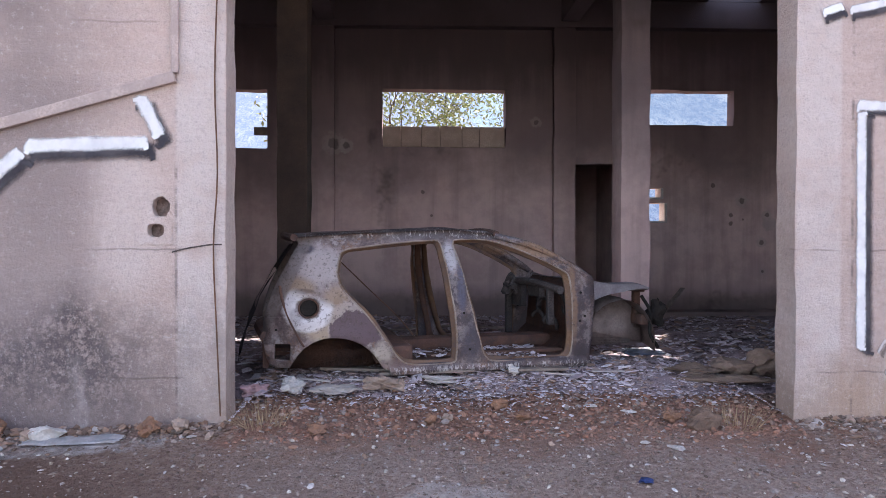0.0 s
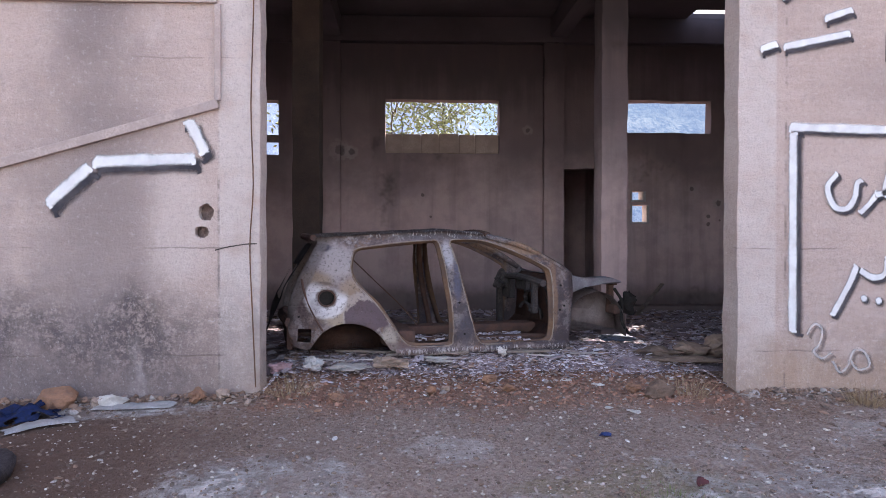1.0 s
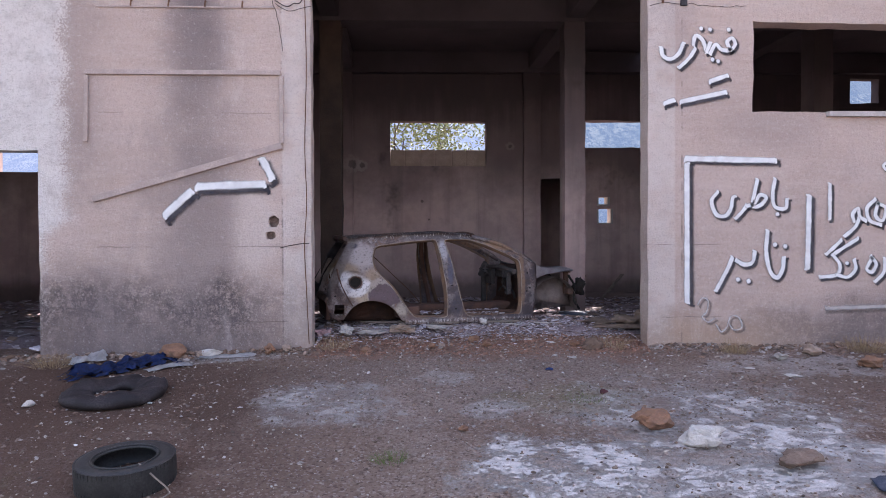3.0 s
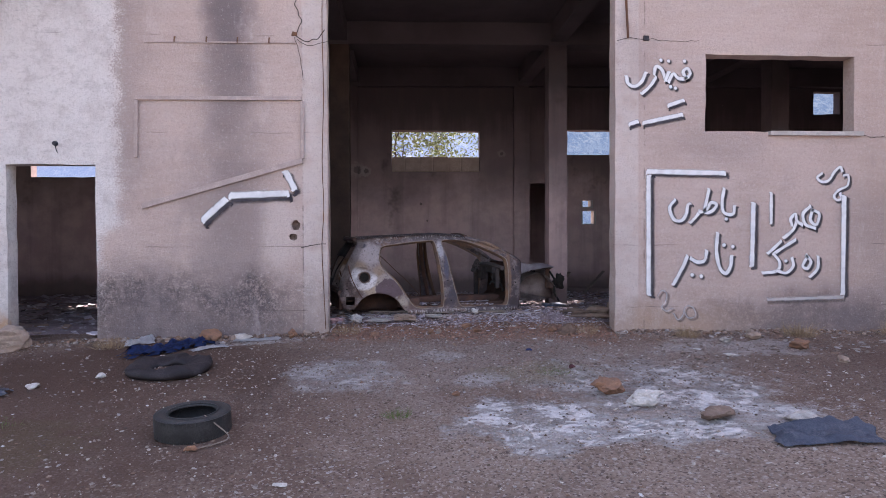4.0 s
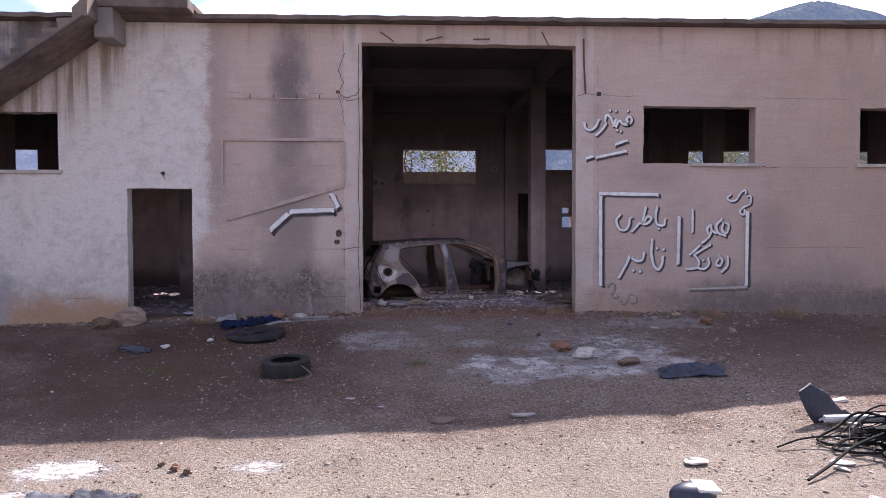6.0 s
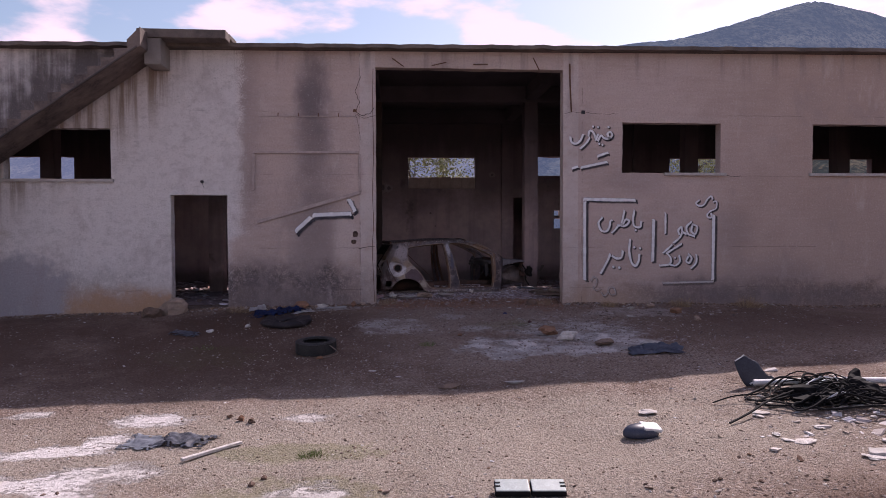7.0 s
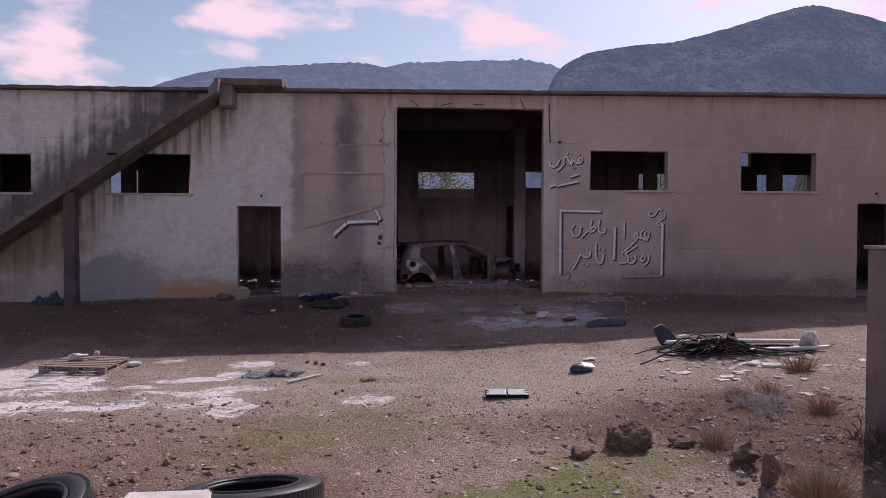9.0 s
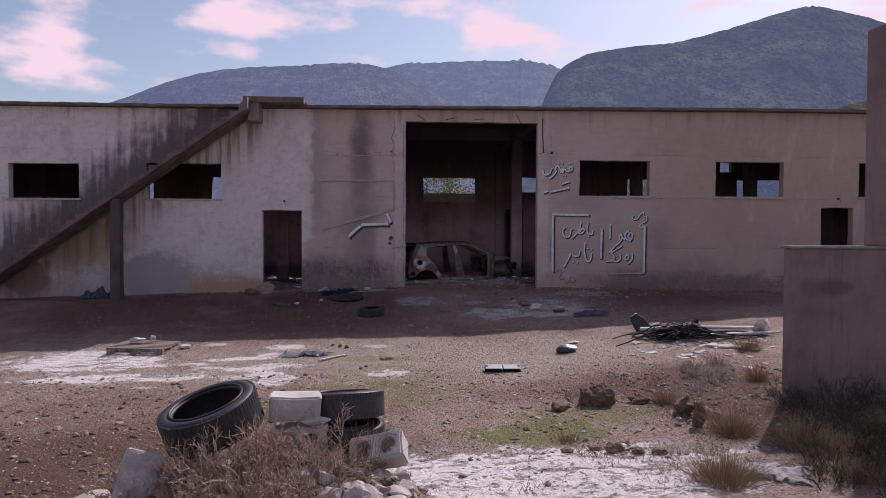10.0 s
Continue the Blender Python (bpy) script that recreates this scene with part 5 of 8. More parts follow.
for x in (-4.02, -3.60, -3.19, -2.77):
    bm = bmesh.new()
    tube(bm, [(x, FRONT + 0.02, 4.06), (x + 0.004, FRONT - 0.035, 4.055), (x, FRONT - 0.04, 3.985)], 0.009, 6)
    part("peg", bm, M_RUST, ledge)


def wall_cable(points, r, label, material=None):
    bm = bmesh.new()
    tube(bm, smooth_line(points, 4), r, 7)
    return tagged(part("cable", bm, material or M_BLACK), label, "cable")


wall_cable([(-2.05, FRONT - 0.02, 5.0), (-2.06, FRONT - 0.02, 4.2), (-2.045, FRONT - 0.025, 3.3), (-2.07, FRONT - 0.02, 2.4), (-2.05, FRONT - 0.03, 1.75), (-2.08, FRONT - 0.02, 1.25), (-2.06, FRONT - 0.02, 0.7), (-2.035, FRONT - 0.02, 0.1)],
           0.0055, "thin rusty cable running down the edge of the gateway", M_RUST)
wall_cable([(2.14, FRONT - 0.02, 5.16), (2.15, FRONT - 0.02, 4.7), (2.18, FRONT - 0.02, 4.13)], 0.016, "rusty upright rod on the wall beside the gateway", M_RUST)
for pts in ([(-1.65, 4.97, 5.22), (-1.41, 4.93, 5.04)], [(-0.82, 4.97, 5.075), (-0.51, 4.93, 5.14)], [(0.06, 4.97, 5.115), (0.37, 4.94, 5.115)], [(1.35, 4.98, 5.27), (1.41, 4.93, 5.12), (1.46, 4.90, 5.0)]):
    bm = bmesh.new()
    tube(bm, pts, 0.012, 7)
    tagged(part("reinforcing_bar", bm, M_RUST), "bent rusty reinforcing bar over the gateway", "bar", "bars over the gateway")
for x, z in ((-5.59, 2.62), (11.54, 2.80)):
    lampy = thing("lamp_stub", "broken wall lamp fitting with hanging wires", "lamp", at=pose(x, FRONT, z))
    bm = bmesh.new()
    out = bmesh.ops.create_cone(bm, cap_ends=True, segments=14, radius1=0.035, radius2=0.026, depth=0.05, matrix=pose(0, -0.025, 0, 90))
    part("base", bm, M_BLACK, lampy)
    bm = bmesh.new()
    tube(bm, smooth_line([(0.01, -0.04, 0.0), (0.03, -0.07, -0.04), (0.035, -0.05, -0.10), (0.06, -0.06, -0.13)], 4), 0.006, 5)
    part("wire", bm, M_BLACK, lampy)
bm = bmesh.new()
rock_mesh(bm, (0.09, 0.05, 0.07), 77, 0.5, pose(-2.44, FRONT, 4.12))
tagged(part("bolt_stub", bm, M_RUST), "rusty broken bolt in cracked plaster", "bolt")
bm = bmesh.new()
box(bm, 2.40, 2.48, FRONT - 0.02, FRONT + 0.02, 4.10, 4.17, bevel=0.006)
tagged(part("junction_box", bm, M_BLACK), "small black junction box on the wall", "box")


def broken_hole(x0, x1, z0, z1, seed):
    """Plaster left round a knocked-out socket, so that the hole is ragged and round."""
    cx, cz, rx, rz = (x0 + x1) / 2, (z0 + z1) / 2, (x1 - x0) / 2, (z1 - z0) / 2
    edge = [(cx + rx * 0.98 * k * math.cos(a), cz + rz * 0.98 * k * math.sin(a)) for a, k in ((2 * math.pi * i / 26, 1 + 0.22 * noise.noise(Vector((2 * math.cos(i * 0.2417), 2 * math.sin(i * 0.2417), seed))) - 0.05) for i in range(26))]
    bm = filled([[(x0 - 0.05, z0 - 0.04), (x1 + 0.05, z0 - 0.04), (x1 + 0.05, z1 + 0.04), (x0 - 0.05, z1 + 0.04)], edge])
    for v in bm.verts:
        v.co = Vector((v.co.x, FRONT - 0.0045 + 0.003 * noise.noise(Vector((v.co.x * 40, v.co.y * 40, seed))), v.co.y))
    bmesh.ops.recalc_face_normals(bm, faces=bm.faces[:])
    out = bmesh.ops.extrude_face_region(bm, geom=bm.faces[:])
    bmesh.ops.translate(bm, vec=(0, 0.08, 0), verts=[v for v in out["geom"] if isinstance(v, bmesh.types.BMVert)])
    bmesh.ops.recalc_face_normals(bm, faces=bm.faces[:])
    tagged(part("socket_rim", bm, M_FACADE), "ragged plaster rim of a knocked-out wall socket", "plaster", "rims of broken sockets")


broken_hole(-2.50, -2.37, 1.45, 1.60, 3.0)
broken_hole(-2.53, -2.41, 1.31, 1.42, 7.0)
tagged(box_part("socket_back", (-2.58, -2.33, FRONT + 0.085, FRONT + 0.2, 1.27, 1.64), plain("crumbled_plaster", (0.33, 0.25, 0.225), (0.14, 0.105, 0.098), 22, 0.95, 1.0, 0.02), bevel=0.004), "crumbling brown plaster at the back of a broken socket", "socket", kind="structure")

# ---- painted writing ----
def stroke(bm, points, width, y, smooth=True):
    """A band along a line on the facade; "across" runs from -1 to 1 over its width."""
    across = bm.verts.layers.float.get("across") or bm.verts.layers.float.new("across")
    pts = [Vector(p) for p in (smooth_line([(a, 0, b) for a, b in points], 6) if smooth and len(points) > 2 else smooth_line([(points[0][0], 0, points[0][1]), (points[-1][0], 0, points[-1][1])], 8))]
    d0, d1 = (pts[0] - pts[1]).normalized(), (pts[-1] - pts[-2]).normalized()
    pts = [pts[0] + d0 * width * 0.35, *pts, pts[-1] + d1 * width * 0.35]
    rows = []
    for i, p in enumerate(pts):
        d = (pts[min(i + 1, len(pts) - 1)] - pts[max(i - 1, 0)]).normalized()
        s = Vector((-d.z, 0, d.x))
        w = width / 2 * (1 + 0.22 * noise.noise(p * 9)) * (0.75 if i in (0, len(pts) - 1) else 1)
        end = i in (0, len(pts) - 1)
        row = []
        for k in (-1, 0, 1):
            v = bm.verts.new((p.x + s.x * w * k, y, p.z + s.z * w * k))
            v[across] = 1.0 if end else float(k)
            row.append(v)
        rows.append(row)
    for a, b in zip(rows, rows[1:]):
        for k in (0, 1):
            bm.faces.new((a[k], b[k], b[k + 1], a[k + 1]))


def dot(bm, x, z, r, y):
    across = bm.verts.layers.float.get("across") or bm.verts.layers.float.new("across")
    mid = bm.verts.new((x, y, z))
    rim = [bm.verts.new((x + r * math.cos(a), y, z + r * math.sin(a))) for a in (2 * math.pi * k / 12 for k in range(12))]
    for v in rim:
        v[across] = 1.0
    for a, b in zip(rim, rim[1:] + rim[:1]):
        bm.faces.new((mid, a, b))


def sprayed(name, colour, other, solid, most):
    """A film of spray paint: dense along the line, thinning to speckles at its edge."""
    n = Nodes(name)
    a, b = n.noise(7, 5, 0.65), n.noise(95, 4, 0.75)
    m = n.done(n.mix(n.step(a, 0.35, 0.7), colour, other), 0.75, b, 0.3, 0.004, spec=0.25)
    at = n.tree.nodes.new("ShaderNodeAttribute")
    at.attribute_name = "across"
    edge = n.math("ADD", n.math("ABSOLUTE", at.outputs["Fac"]), n.math("MULTIPLY", n.math("SUBTRACT", n.math("ADD", n.math("MULTIPLY", b, 0.7), n.math("MULTIPLY", a, 0.3)), 0.5), 1.1))
    clear, both = n.tree.nodes.new("ShaderNodeBsdfTransparent"), n.tree.nodes.new("ShaderNodeMixShader")
    n.put(both.inputs[0], n.step(edge, 1.0, solid, 0.0, most))
    n.tree.links.new(clear.outputs[0], both.inputs[1])
    n.tree.links.new(n.shader.outputs[0], both.inputs[2])
    n.tree.links.new(both.outputs[0], n.tree.nodes["Material Output"].inputs[0])
    return m


M_SPRAYWHITE = sprayed("sprayed_white", (0.82, 0.82, 0.84), (0.68, 0.67, 0.69), 0.45, 0.96)
M_SPRAYBLACK = sprayed("sprayed_black", (0.035, 0.032, 0.042), (0.09, 0.08, 0.09), 0.3, 0.88)
M_CHALKED = sprayed("chalked_white", (0.70, 0.66, 0.66), (0.60, 0.55, 0.55), 0.2, 0.55)
M_GREYED = sprayed("greyed_black", (0.13, 0.105, 0.105), (0.20, 0.165, 0.16), 0.1, 0.5)


def writing(name, label, strokes, dots=(), width=0.055, shade=(0.030, -0.026), smooth=True, shade_width=1.0, faded=False):
    """Sprayed white lines with a black edge on their lower side, one part a line."""
    top = thing(name, label, "graffiti", at=pose(0, 0, 0))
    dark, pale = (M_GREYED, M_CHALKED) if faded else (M_SPRAYBLACK, M_SPRAYWHITE)
    for nm, k, y, f, mat in (("shadow_line", 1.75 * shade_width, FRONT - 0.0090, 1.0, dark), ("white_line", 1.3, FRONT - 0.0140, 0.0, pale)):
        for i, s in enumerate(strokes):
            bm = bmesh.new()
            stroke(bm, [(x + f * shade[0], z + f * shade[1]) for x, z in s], width * k, y - 0.0003 * i, smooth)
            bmesh.ops.recalc_face_normals(bm, faces=bm.faces[:])
            part(nm, bm, mat, top)
        for x, z in dots:
            bm = bmesh.new()
            dot(bm, x + f * shade[0] * 0.7, z + f * shade[1] * 0.7, width * k * 0.55, y)
            part("dot", bm, mat, top)
    return top


writing("painted_bars", "thick white sprayed bars edged in black on pink plaster", [[(-3.30, 1.93), (-2.55, 1.96)], [(-2.56, 2.25), (-2.45, 2.03)], [(-3.67, 1.60), (-3.38, 1.87)]], (), 0.09, (0.035, -0.05), False)
writing("painted_bars", "white sprayed bars beside the gateway", [[(2.40, 2.95), (2.95, 3.07)], [(2.76, 3.20), (2.97, 3.27)], [(2.20, 2.93), (2.31, 2.97)]], (), 0.06, (0.022, -0.035), False)
FITTER = [[(2.16, 3.6), (2.18, 3.5), (2.27, 3.46), (2.37, 3.52), (2.43, 3.65)], [(2.58, 3.59), (2.5, 3.47), (2.38, 3.36)], [(2.55, 3.63), (2.58, 3.74), (2.66, 3.7), (2.72, 3.55)], [(2.72, 3.55), (2.76, 3.66)],
          [(2.76, 3.53), (2.83, 3.64), (2.9, 3.58), (3.01, 3.58), (3.07, 3.65), (3.03, 3.72), (2.97, 3.67), (3.01, 3.58)]]
writing("painted_word", "white sprayed word for fitter in Arabic letters", FITTER, [(2.65, 3.83), (2.76, 3.82), (2.99, 3.82), (2.79, 3.46), (2.86, 3.44)], 0.05)
writing("painted_border", "angular white sprayed border lines edged in black",
        [[(2.48, 0.54), (2.475, 2.20)], [(2.46, 2.27), (3.57, 2.25)], [(5.34, 1.92), (5.33, 0.53)], [(4.0, 1.82), (3.98, 0.94)]], (), 0.07, (0.045, -0.03), False)
writing("painted_border", "faded white sprayed border line near the ground", [[(5.34, 0.475), (4.22, 0.45)]], (), 0.06, (0.02, -0.035), False, faded=True)
BATTERY = [[(2.86, 1.87), (2.78, 1.76), (2.84, 1.6), (2.95, 1.58), (3.02, 1.67), (3.04, 1.79), (3.07, 1.82)], [(3.22, 1.71), (3.16, 1.63), (3.08, 1.55)],
           [(3.35, 2.02), (3.31, 1.84), (3.29, 1.7), (3.39, 1.71), (3.46, 1.8), (3.38, 1.83), (3.31, 1.73), (3.22, 1.7)], [(3.57, 2.03), (3.54, 1.84), (3.57, 1.69), (3.7, 1.67), (3.72, 1.78)]]
writing("painted_word", "white sprayed word for battery in Arabic letters", BATTERY, [(3.6, 1.6)], 0.05)
TYRE_WORD = [[(3.32, 1.15), (3.29, 1.02), (3.19, 0.99), (3.09, 1.04)], [(3.04, 1.08), (2.98, 0.94), (2.84, 0.68)], [(3.48, 1.4), (3.46, 1.15), (3.51, 0.91), (3.6, 0.83), (3.67, 0.94), (3.68, 1.07)]]
writing("painted_word", "white sprayed word for tyre in Arabic letters", TYRE_WORD, [(3.11, 0.81), (3.24, 0.79), (3.57, 1.23), (3.7, 1.21)], 0.055)
AIR = [[(4.84, 1.78), (4.73, 1.67), (4.77, 1.52), (4.91, 1.47)], [(4.87, 1.73), (4.97, 1.67), (4.93, 1.52), (4.84, 1.58), (4.87, 1.73)], [(4.57, 1.5), (4.55, 1.6), (4.62, 1.67), (4.64, 1.57), (4.72, 1.52)],
       [(4.63, 1.54), (4.58, 1.44), (4.45, 1.33)], [(4.26, 1.97), (4.26, 1.76), (4.26, 1.54)]]
writing("painted_word", "white sprayed word for air in Arabic letters", AIR, (), 0.048)
PAINT = [[(4.62, 1.3), (4.39, 1.16), (4.3, 1.1)], [(4.41, 1.28), (4.22, 1.11)], [(4.3, 1.1), (4.39, 0.98), (4.35, 0.86), (4.14, 0.83)], [(4.35, 0.86), (4.49, 0.83), (4.59, 0.93), (4.57, 1.04)],
         [(4.8, 1.06), (4.73, 0.93), (4.8, 0.89), (4.85, 0.99), (4.78, 1.08)], [(4.96, 1.06), (4.95, 0.89), (4.84, 0.77)]]
writing("painted_word", "white sprayed word for paint in Kurdish letters", PAINT, [(4.48, 1.0)], 0.048)
SCROLL = [[(5.01, 2.25), (4.94, 2.19), (5.0, 2.13), (5.11, 2.15), (5.2, 2.28), (5.28, 2.34), (5.31, 2.28)], [(5.33, 2.22), (5.4, 2.22), (5.39, 2.08), (5.26, 2.01), (5.19, 1.93), (5.23, 1.87), (5.3, 1.89), (5.28, 1.96)]]
writing("painted_scroll", "curling white sprayed ornament at a frame corner", SCROLL, (), 0.04)
SCROLL_LOW = [[(2.61, 0.51), (2.67, 0.59), (2.74, 0.55), (2.72, 0.42), (2.67, 0.36), (2.74, 0.3), (2.82, 0.34)], [(2.84, 0.27), (2.9, 0.18), (2.97, 0.23), (3.02, 0.36), (3.12, 0.35), (3.16, 0.23), (3.06, 0.2), (3.0, 0.27)]]
writing("painted_scroll", "faded curling sprayed ornament near the ground", SCROLL_LOW, (), 0.03, faded=True)


# ---- cracks in the plaster ----
M_CRACK = plain("crack_dust", (0.075, 0.06, 0.056), (0.15, 0.12, 0.115), 12, 0.95, 0.3, 0.004)


def crack(points, width, seed):
    """A thin ragged crack that wanders along a line on the facade."""
    rnd = random.Random(seed)
    line = []
    for (x0, z0), (x1, z1) in zip(points, points[1:]):
        k = max(2, int(math.hypot(x1 - x0, z1 - z0) / 0.06))
        line += [(x0 + (x1 - x0) * i / k + rnd.gauss(0, 0.007), z0 + (z1 - z0) * i / k + rnd.gauss(0, 0.007)) for i in range(k)]
    bm = bmesh.new()
    stroke(bm, line + [points[-1]], width, FRONT - 0.0065)
    bmesh.ops.recalc_face_normals(bm, faces=bm.faces[:])
    tagged(part("crack", bm, M_CRACK), "thin dark crack running through old plaster", "crack", "cracks in the plaster")


for i, (pts, w) in enumerate((([(-2.42, 4.10), (-2.34, 4.3), (-2.42, 4.52), (-2.30, 4.85)], 0.011), ([(-2.42, 4.10), (-2.30, 4.03), (-2.12, 4.05), (-2.03, 4.18)], 0.012), ([(-2.44, 4.08), (-2.36, 3.85), (-2.32, 3.5)], 0.007),
                              ([(-2.0, 4.02), (-2.25, 3.95), (-2.40, 4.05)], 0.008), ([(2.48, 4.13), (2.9, 4.09), (3.2, 4.11)], 0.006), ([(2.03, 4.10), (2.22, 4.14), (2.40, 4.12)], 0.008),
                              ([(5.52, 2.84), (5.75, 2.76), (5.95, 2.79)], 0.008), ([(-2.36, 1.22), (-2.2, 1.25), (-2.03, 1.27)], 0.010))):
    crack(pts, w, 900 + i)


# ---- outside stair ----
def build_stair():
    stair = thing("outside_stair", "stained concrete stair climbing the wall to the roof, with a post", "stair", at=pose(0, 0, 0))
    foot, top, slope = -13.85, -6.45, 0.69
    soffit = lambda x: 3.01 + slope * (x + 9.54)
    n = 30
    run = (top - foot) / n
    bm = bmesh.new()
    lines = []
    for y in (4.0, 4.996):
        low = [bm.verts.new((foot + run * i, y + 0.01 * noise.noise(Vector((i, y, 1))), soffit(foot + run * i))) for i in range(n + 1)]
        high = []
        for i in range(n):
            z = soffit(foot + run * i) + 0.12 + slope * run * 0.95
            high.append([bm.verts.new((foot + run * i + 0.01, y, z - 0.16)), bm.verts.new((foot + run * i + 0.014 * noise.noise(Vector((i * 3, 1, 1))), y, z + 0.006 * noise.noise(Vector((i * 5, 2, 1)))))])
        end = bm.verts.new((top, y, soffit(top) + 0.36))
        lines.append((low, high, end))
    (l0, h0, e0), (l1, h1, e1) = lines
    for i in range(n):
        nxt0, nxt1 = (h0[i + 1][0], h1[i + 1][0]) if i < n - 1 else (e0, e1)
        bm.faces.new((l0[i], l0[i + 1], nxt0, h0[i][1], h0[i][0]))
        bm.faces.new((l1[i + 1], l1[i], h1[i][0], h1[i][1], nxt1))
        bm.faces.new((l0[i], l1[i], l1[i + 1], l0[i + 1]))
        bm.faces.new((h0[i][0], h0[i][1], h1[i][1], h1[i][0]))
        bm.faces.new((h0[i][1], nxt0, nxt1, h1[i][1]))
    bm.faces.new((l0[n], l1[n], e1, e0))
    bm.faces.new((l0[0], h0[0][0], h1[0][0], l1[0]))
    bmesh.ops.recalc_face_normals(bm, faces=bm.faces[:])
    part("flight", bm, plain("sooty_stair", (0.235, 0.185, 0.165), (0.072, 0.058, 0.056), 2.6, 0.93, 0.9, 0.03, fine=22.0), stair)
    bm = bmesh.new()
    tube(bm, [(foot + 0.2 + run * i, 3.978, soffit(foot + 0.2 + run * i) + 0.012 + 0.01 * noise.noise(Vector((i * 1.7, 3, 1)))) for i in range(n)], 0.02, 6)
    part("drip_edge", bm, M_DARKCON, stair, "pale worn lower edge of the flight")
    post = worn_column("post", -10.22, -9.95, 4.02, 4.28, -0.3, 2.62, M_DARKCON, 51, "square concrete post under the stair")
    for key in ("kind", "category"):
        del post[key]
    post.parent = stair
    part_landing = bmesh.new()
    box(part_landing, -6.66, -4.93, 4.36, FRONT - 0.26, 5.40, 5.58, bevel=0.02)
    box(part_landing, -6.66, -4.93, FRONT - 0.26, FRONT + 0.3, 5.50, 5.60, bevel=0.02)
    for v in part_landing.verts:
        v.co += Vector((1, 1, 1)) * 0.014 * noise.noise(v.co * 3)
    part("landing", part_landing, M_EAVE, stair, "thick landing slab at the roof edge")
    bm = bmesh.new()
    box(bm, -6.53, -6.20, 4.40, FRONT - 0.004, 4.88, 5.42, bevel=0.025)
    for v in bm.verts:
        v.co += Vector((1, 1, 1)) * 0.02 * noise.noise(v.co * 4)
    part("bracket", bm, M_CONCRETE, stair, "crumbling bracket beam under the landing")


build_stair()
# ---- the yard ----
def on_ground(x, y, rz=0.0, lift=0.0, rx=0.0, ry=0.0):
    return pose(x, y, ground_height(x, y) + lift, rx, ry, rz)


def floor_height(x, y):
    return 0.03 + 0.17 * math.exp(-((x + 0.2) / 2.6) ** 4) * math.exp(-((y - 6.6) / 1.1) ** 2)


def build_tyre(label, m, radius=0.33, width=0.20, blocks=60, group="", bore=0.60, depth=0.0065):
    """A worn car tyre lying on its side: carcass, tread ribs and two bead rims."""
    tyre = thing("tyre", label, "tyre", group, at=m)
    rim = radius * bore
    prof = [(rim, 0.12), (rim + 0.012, 0.05), (rim + 0.05, 0.01), (radius * 0.84, 0.0), (radius * 0.94, 0.035), (radius * 0.985, 0.12), (radius, 0.30), (radius, 0.70), (radius * 0.985, 0.88), (radius * 0.94, 0.965),
            (radius * 0.84, 1.0), (rim + 0.05, 0.99), (rim + 0.012, 0.95), (rim, 0.88), (rim + 0.02, 0.84), (radius * 0.86, 0.93), (radius * 0.93, 0.75), (radius * 0.94, 0.5), (radius * 0.93, 0.25), (radius * 0.86, 0.07), (rim + 0.02, 0.16)]
    bm = bmesh.new()
    n = 72
    rings = [[bm.verts.new((r * math.cos(a), r * math.sin(a), z * width)) for r, z in prof] for a in (2 * math.pi * k / n for k in range(n))]
    for k in range(n):
        p, q = rings[k], rings[(k + 1) % n]
        for j in range(len(prof)):
            bm.faces.new((p[j], q[j], q[(j + 1) % len(prof)], p[(j + 1) % len(prof)]))
    bmesh.ops.recalc_face_normals(bm, faces=bm.faces[:])
    part("carcass", bm, M_RUBBER, tyre, smooth=True)
    bm = bmesh.new()
    for k in range(blocks):
        a = 2 * math.pi * k / blocks
        for z0, z1, skew in ((0.06, 0.30, 0.05), (0.36, 0.62, -0.03), (0.68, 0.94, 0.05)):
            w = 2 * math.pi * radius / blocks * 0.86
            mm = Matrix.Rotation(a + skew, 4, "Z") @ Matrix.Translation((radius - 0.004, 0, 0))
            box(bm, -0.012, depth, -w / 2, w / 2, z0 * width, z1 * width, m=mm)
    part("tread", bm, M_RUBBER, tyre, "worn tread blocks")["kind"] = "stuff"
    for z in (0.0, 1.0):
        bm = bmesh.new()
        tube(bm, [((rim + 0.02) * math.cos(a), (rim + 0.02) * math.sin(a), z * width + (0.004 if z == 0 else -0.004)) for a in (2 * math.pi * k / 48 for k in range(50))], 0.008, 6)
        part("bead", bm, M_RUBBER, tyre)
    return tyre


build_tyre("worn black car tyre lying flat on the earth", on_ground(-2.91, 1.88, 20, -0.02, 4, -2), 0.335, 0.205, depth=0.003)
tyre = build_tyre("lower black tyre of a short stack in the rubble", pose(-2.735, -10.28, 0.02, -2, 1, 0), 0.342, 0.205, 84, "stacked tyres", depth=0.0035)
build_tyre("upper black tyre of a short stack in the rubble", pose(-2.735, -10.27, 0.25, -11, -2, 0), 0.345, 0.21, 84, "stacked tyres", depth=0.0035)
build_tyre("large black tyre tilted against rubble and dry weeds", pose(-3.585, -10.70, 0.27, 11, -15, 0), 0.348, 0.26, 64, bore=0.68, depth=0.0045)


bm = bmesh.new()
tube(bm, smooth_line([(-2.76, 1.70, 0.20), (-2.62, 1.62, 0.13), (-2.52, 1.58, 0.03), (-2.66, 1.48, 0.02), (-2.82, 1.44, 0.0)], 4), 0.006, 5)
for v in bm.verts:
    v.co.z += ground_height(v.co.x, v.co.y)
tagged(part("stalk", bm, M_WOOD), "dry bent stalk leaning on the tyre", "stalk")


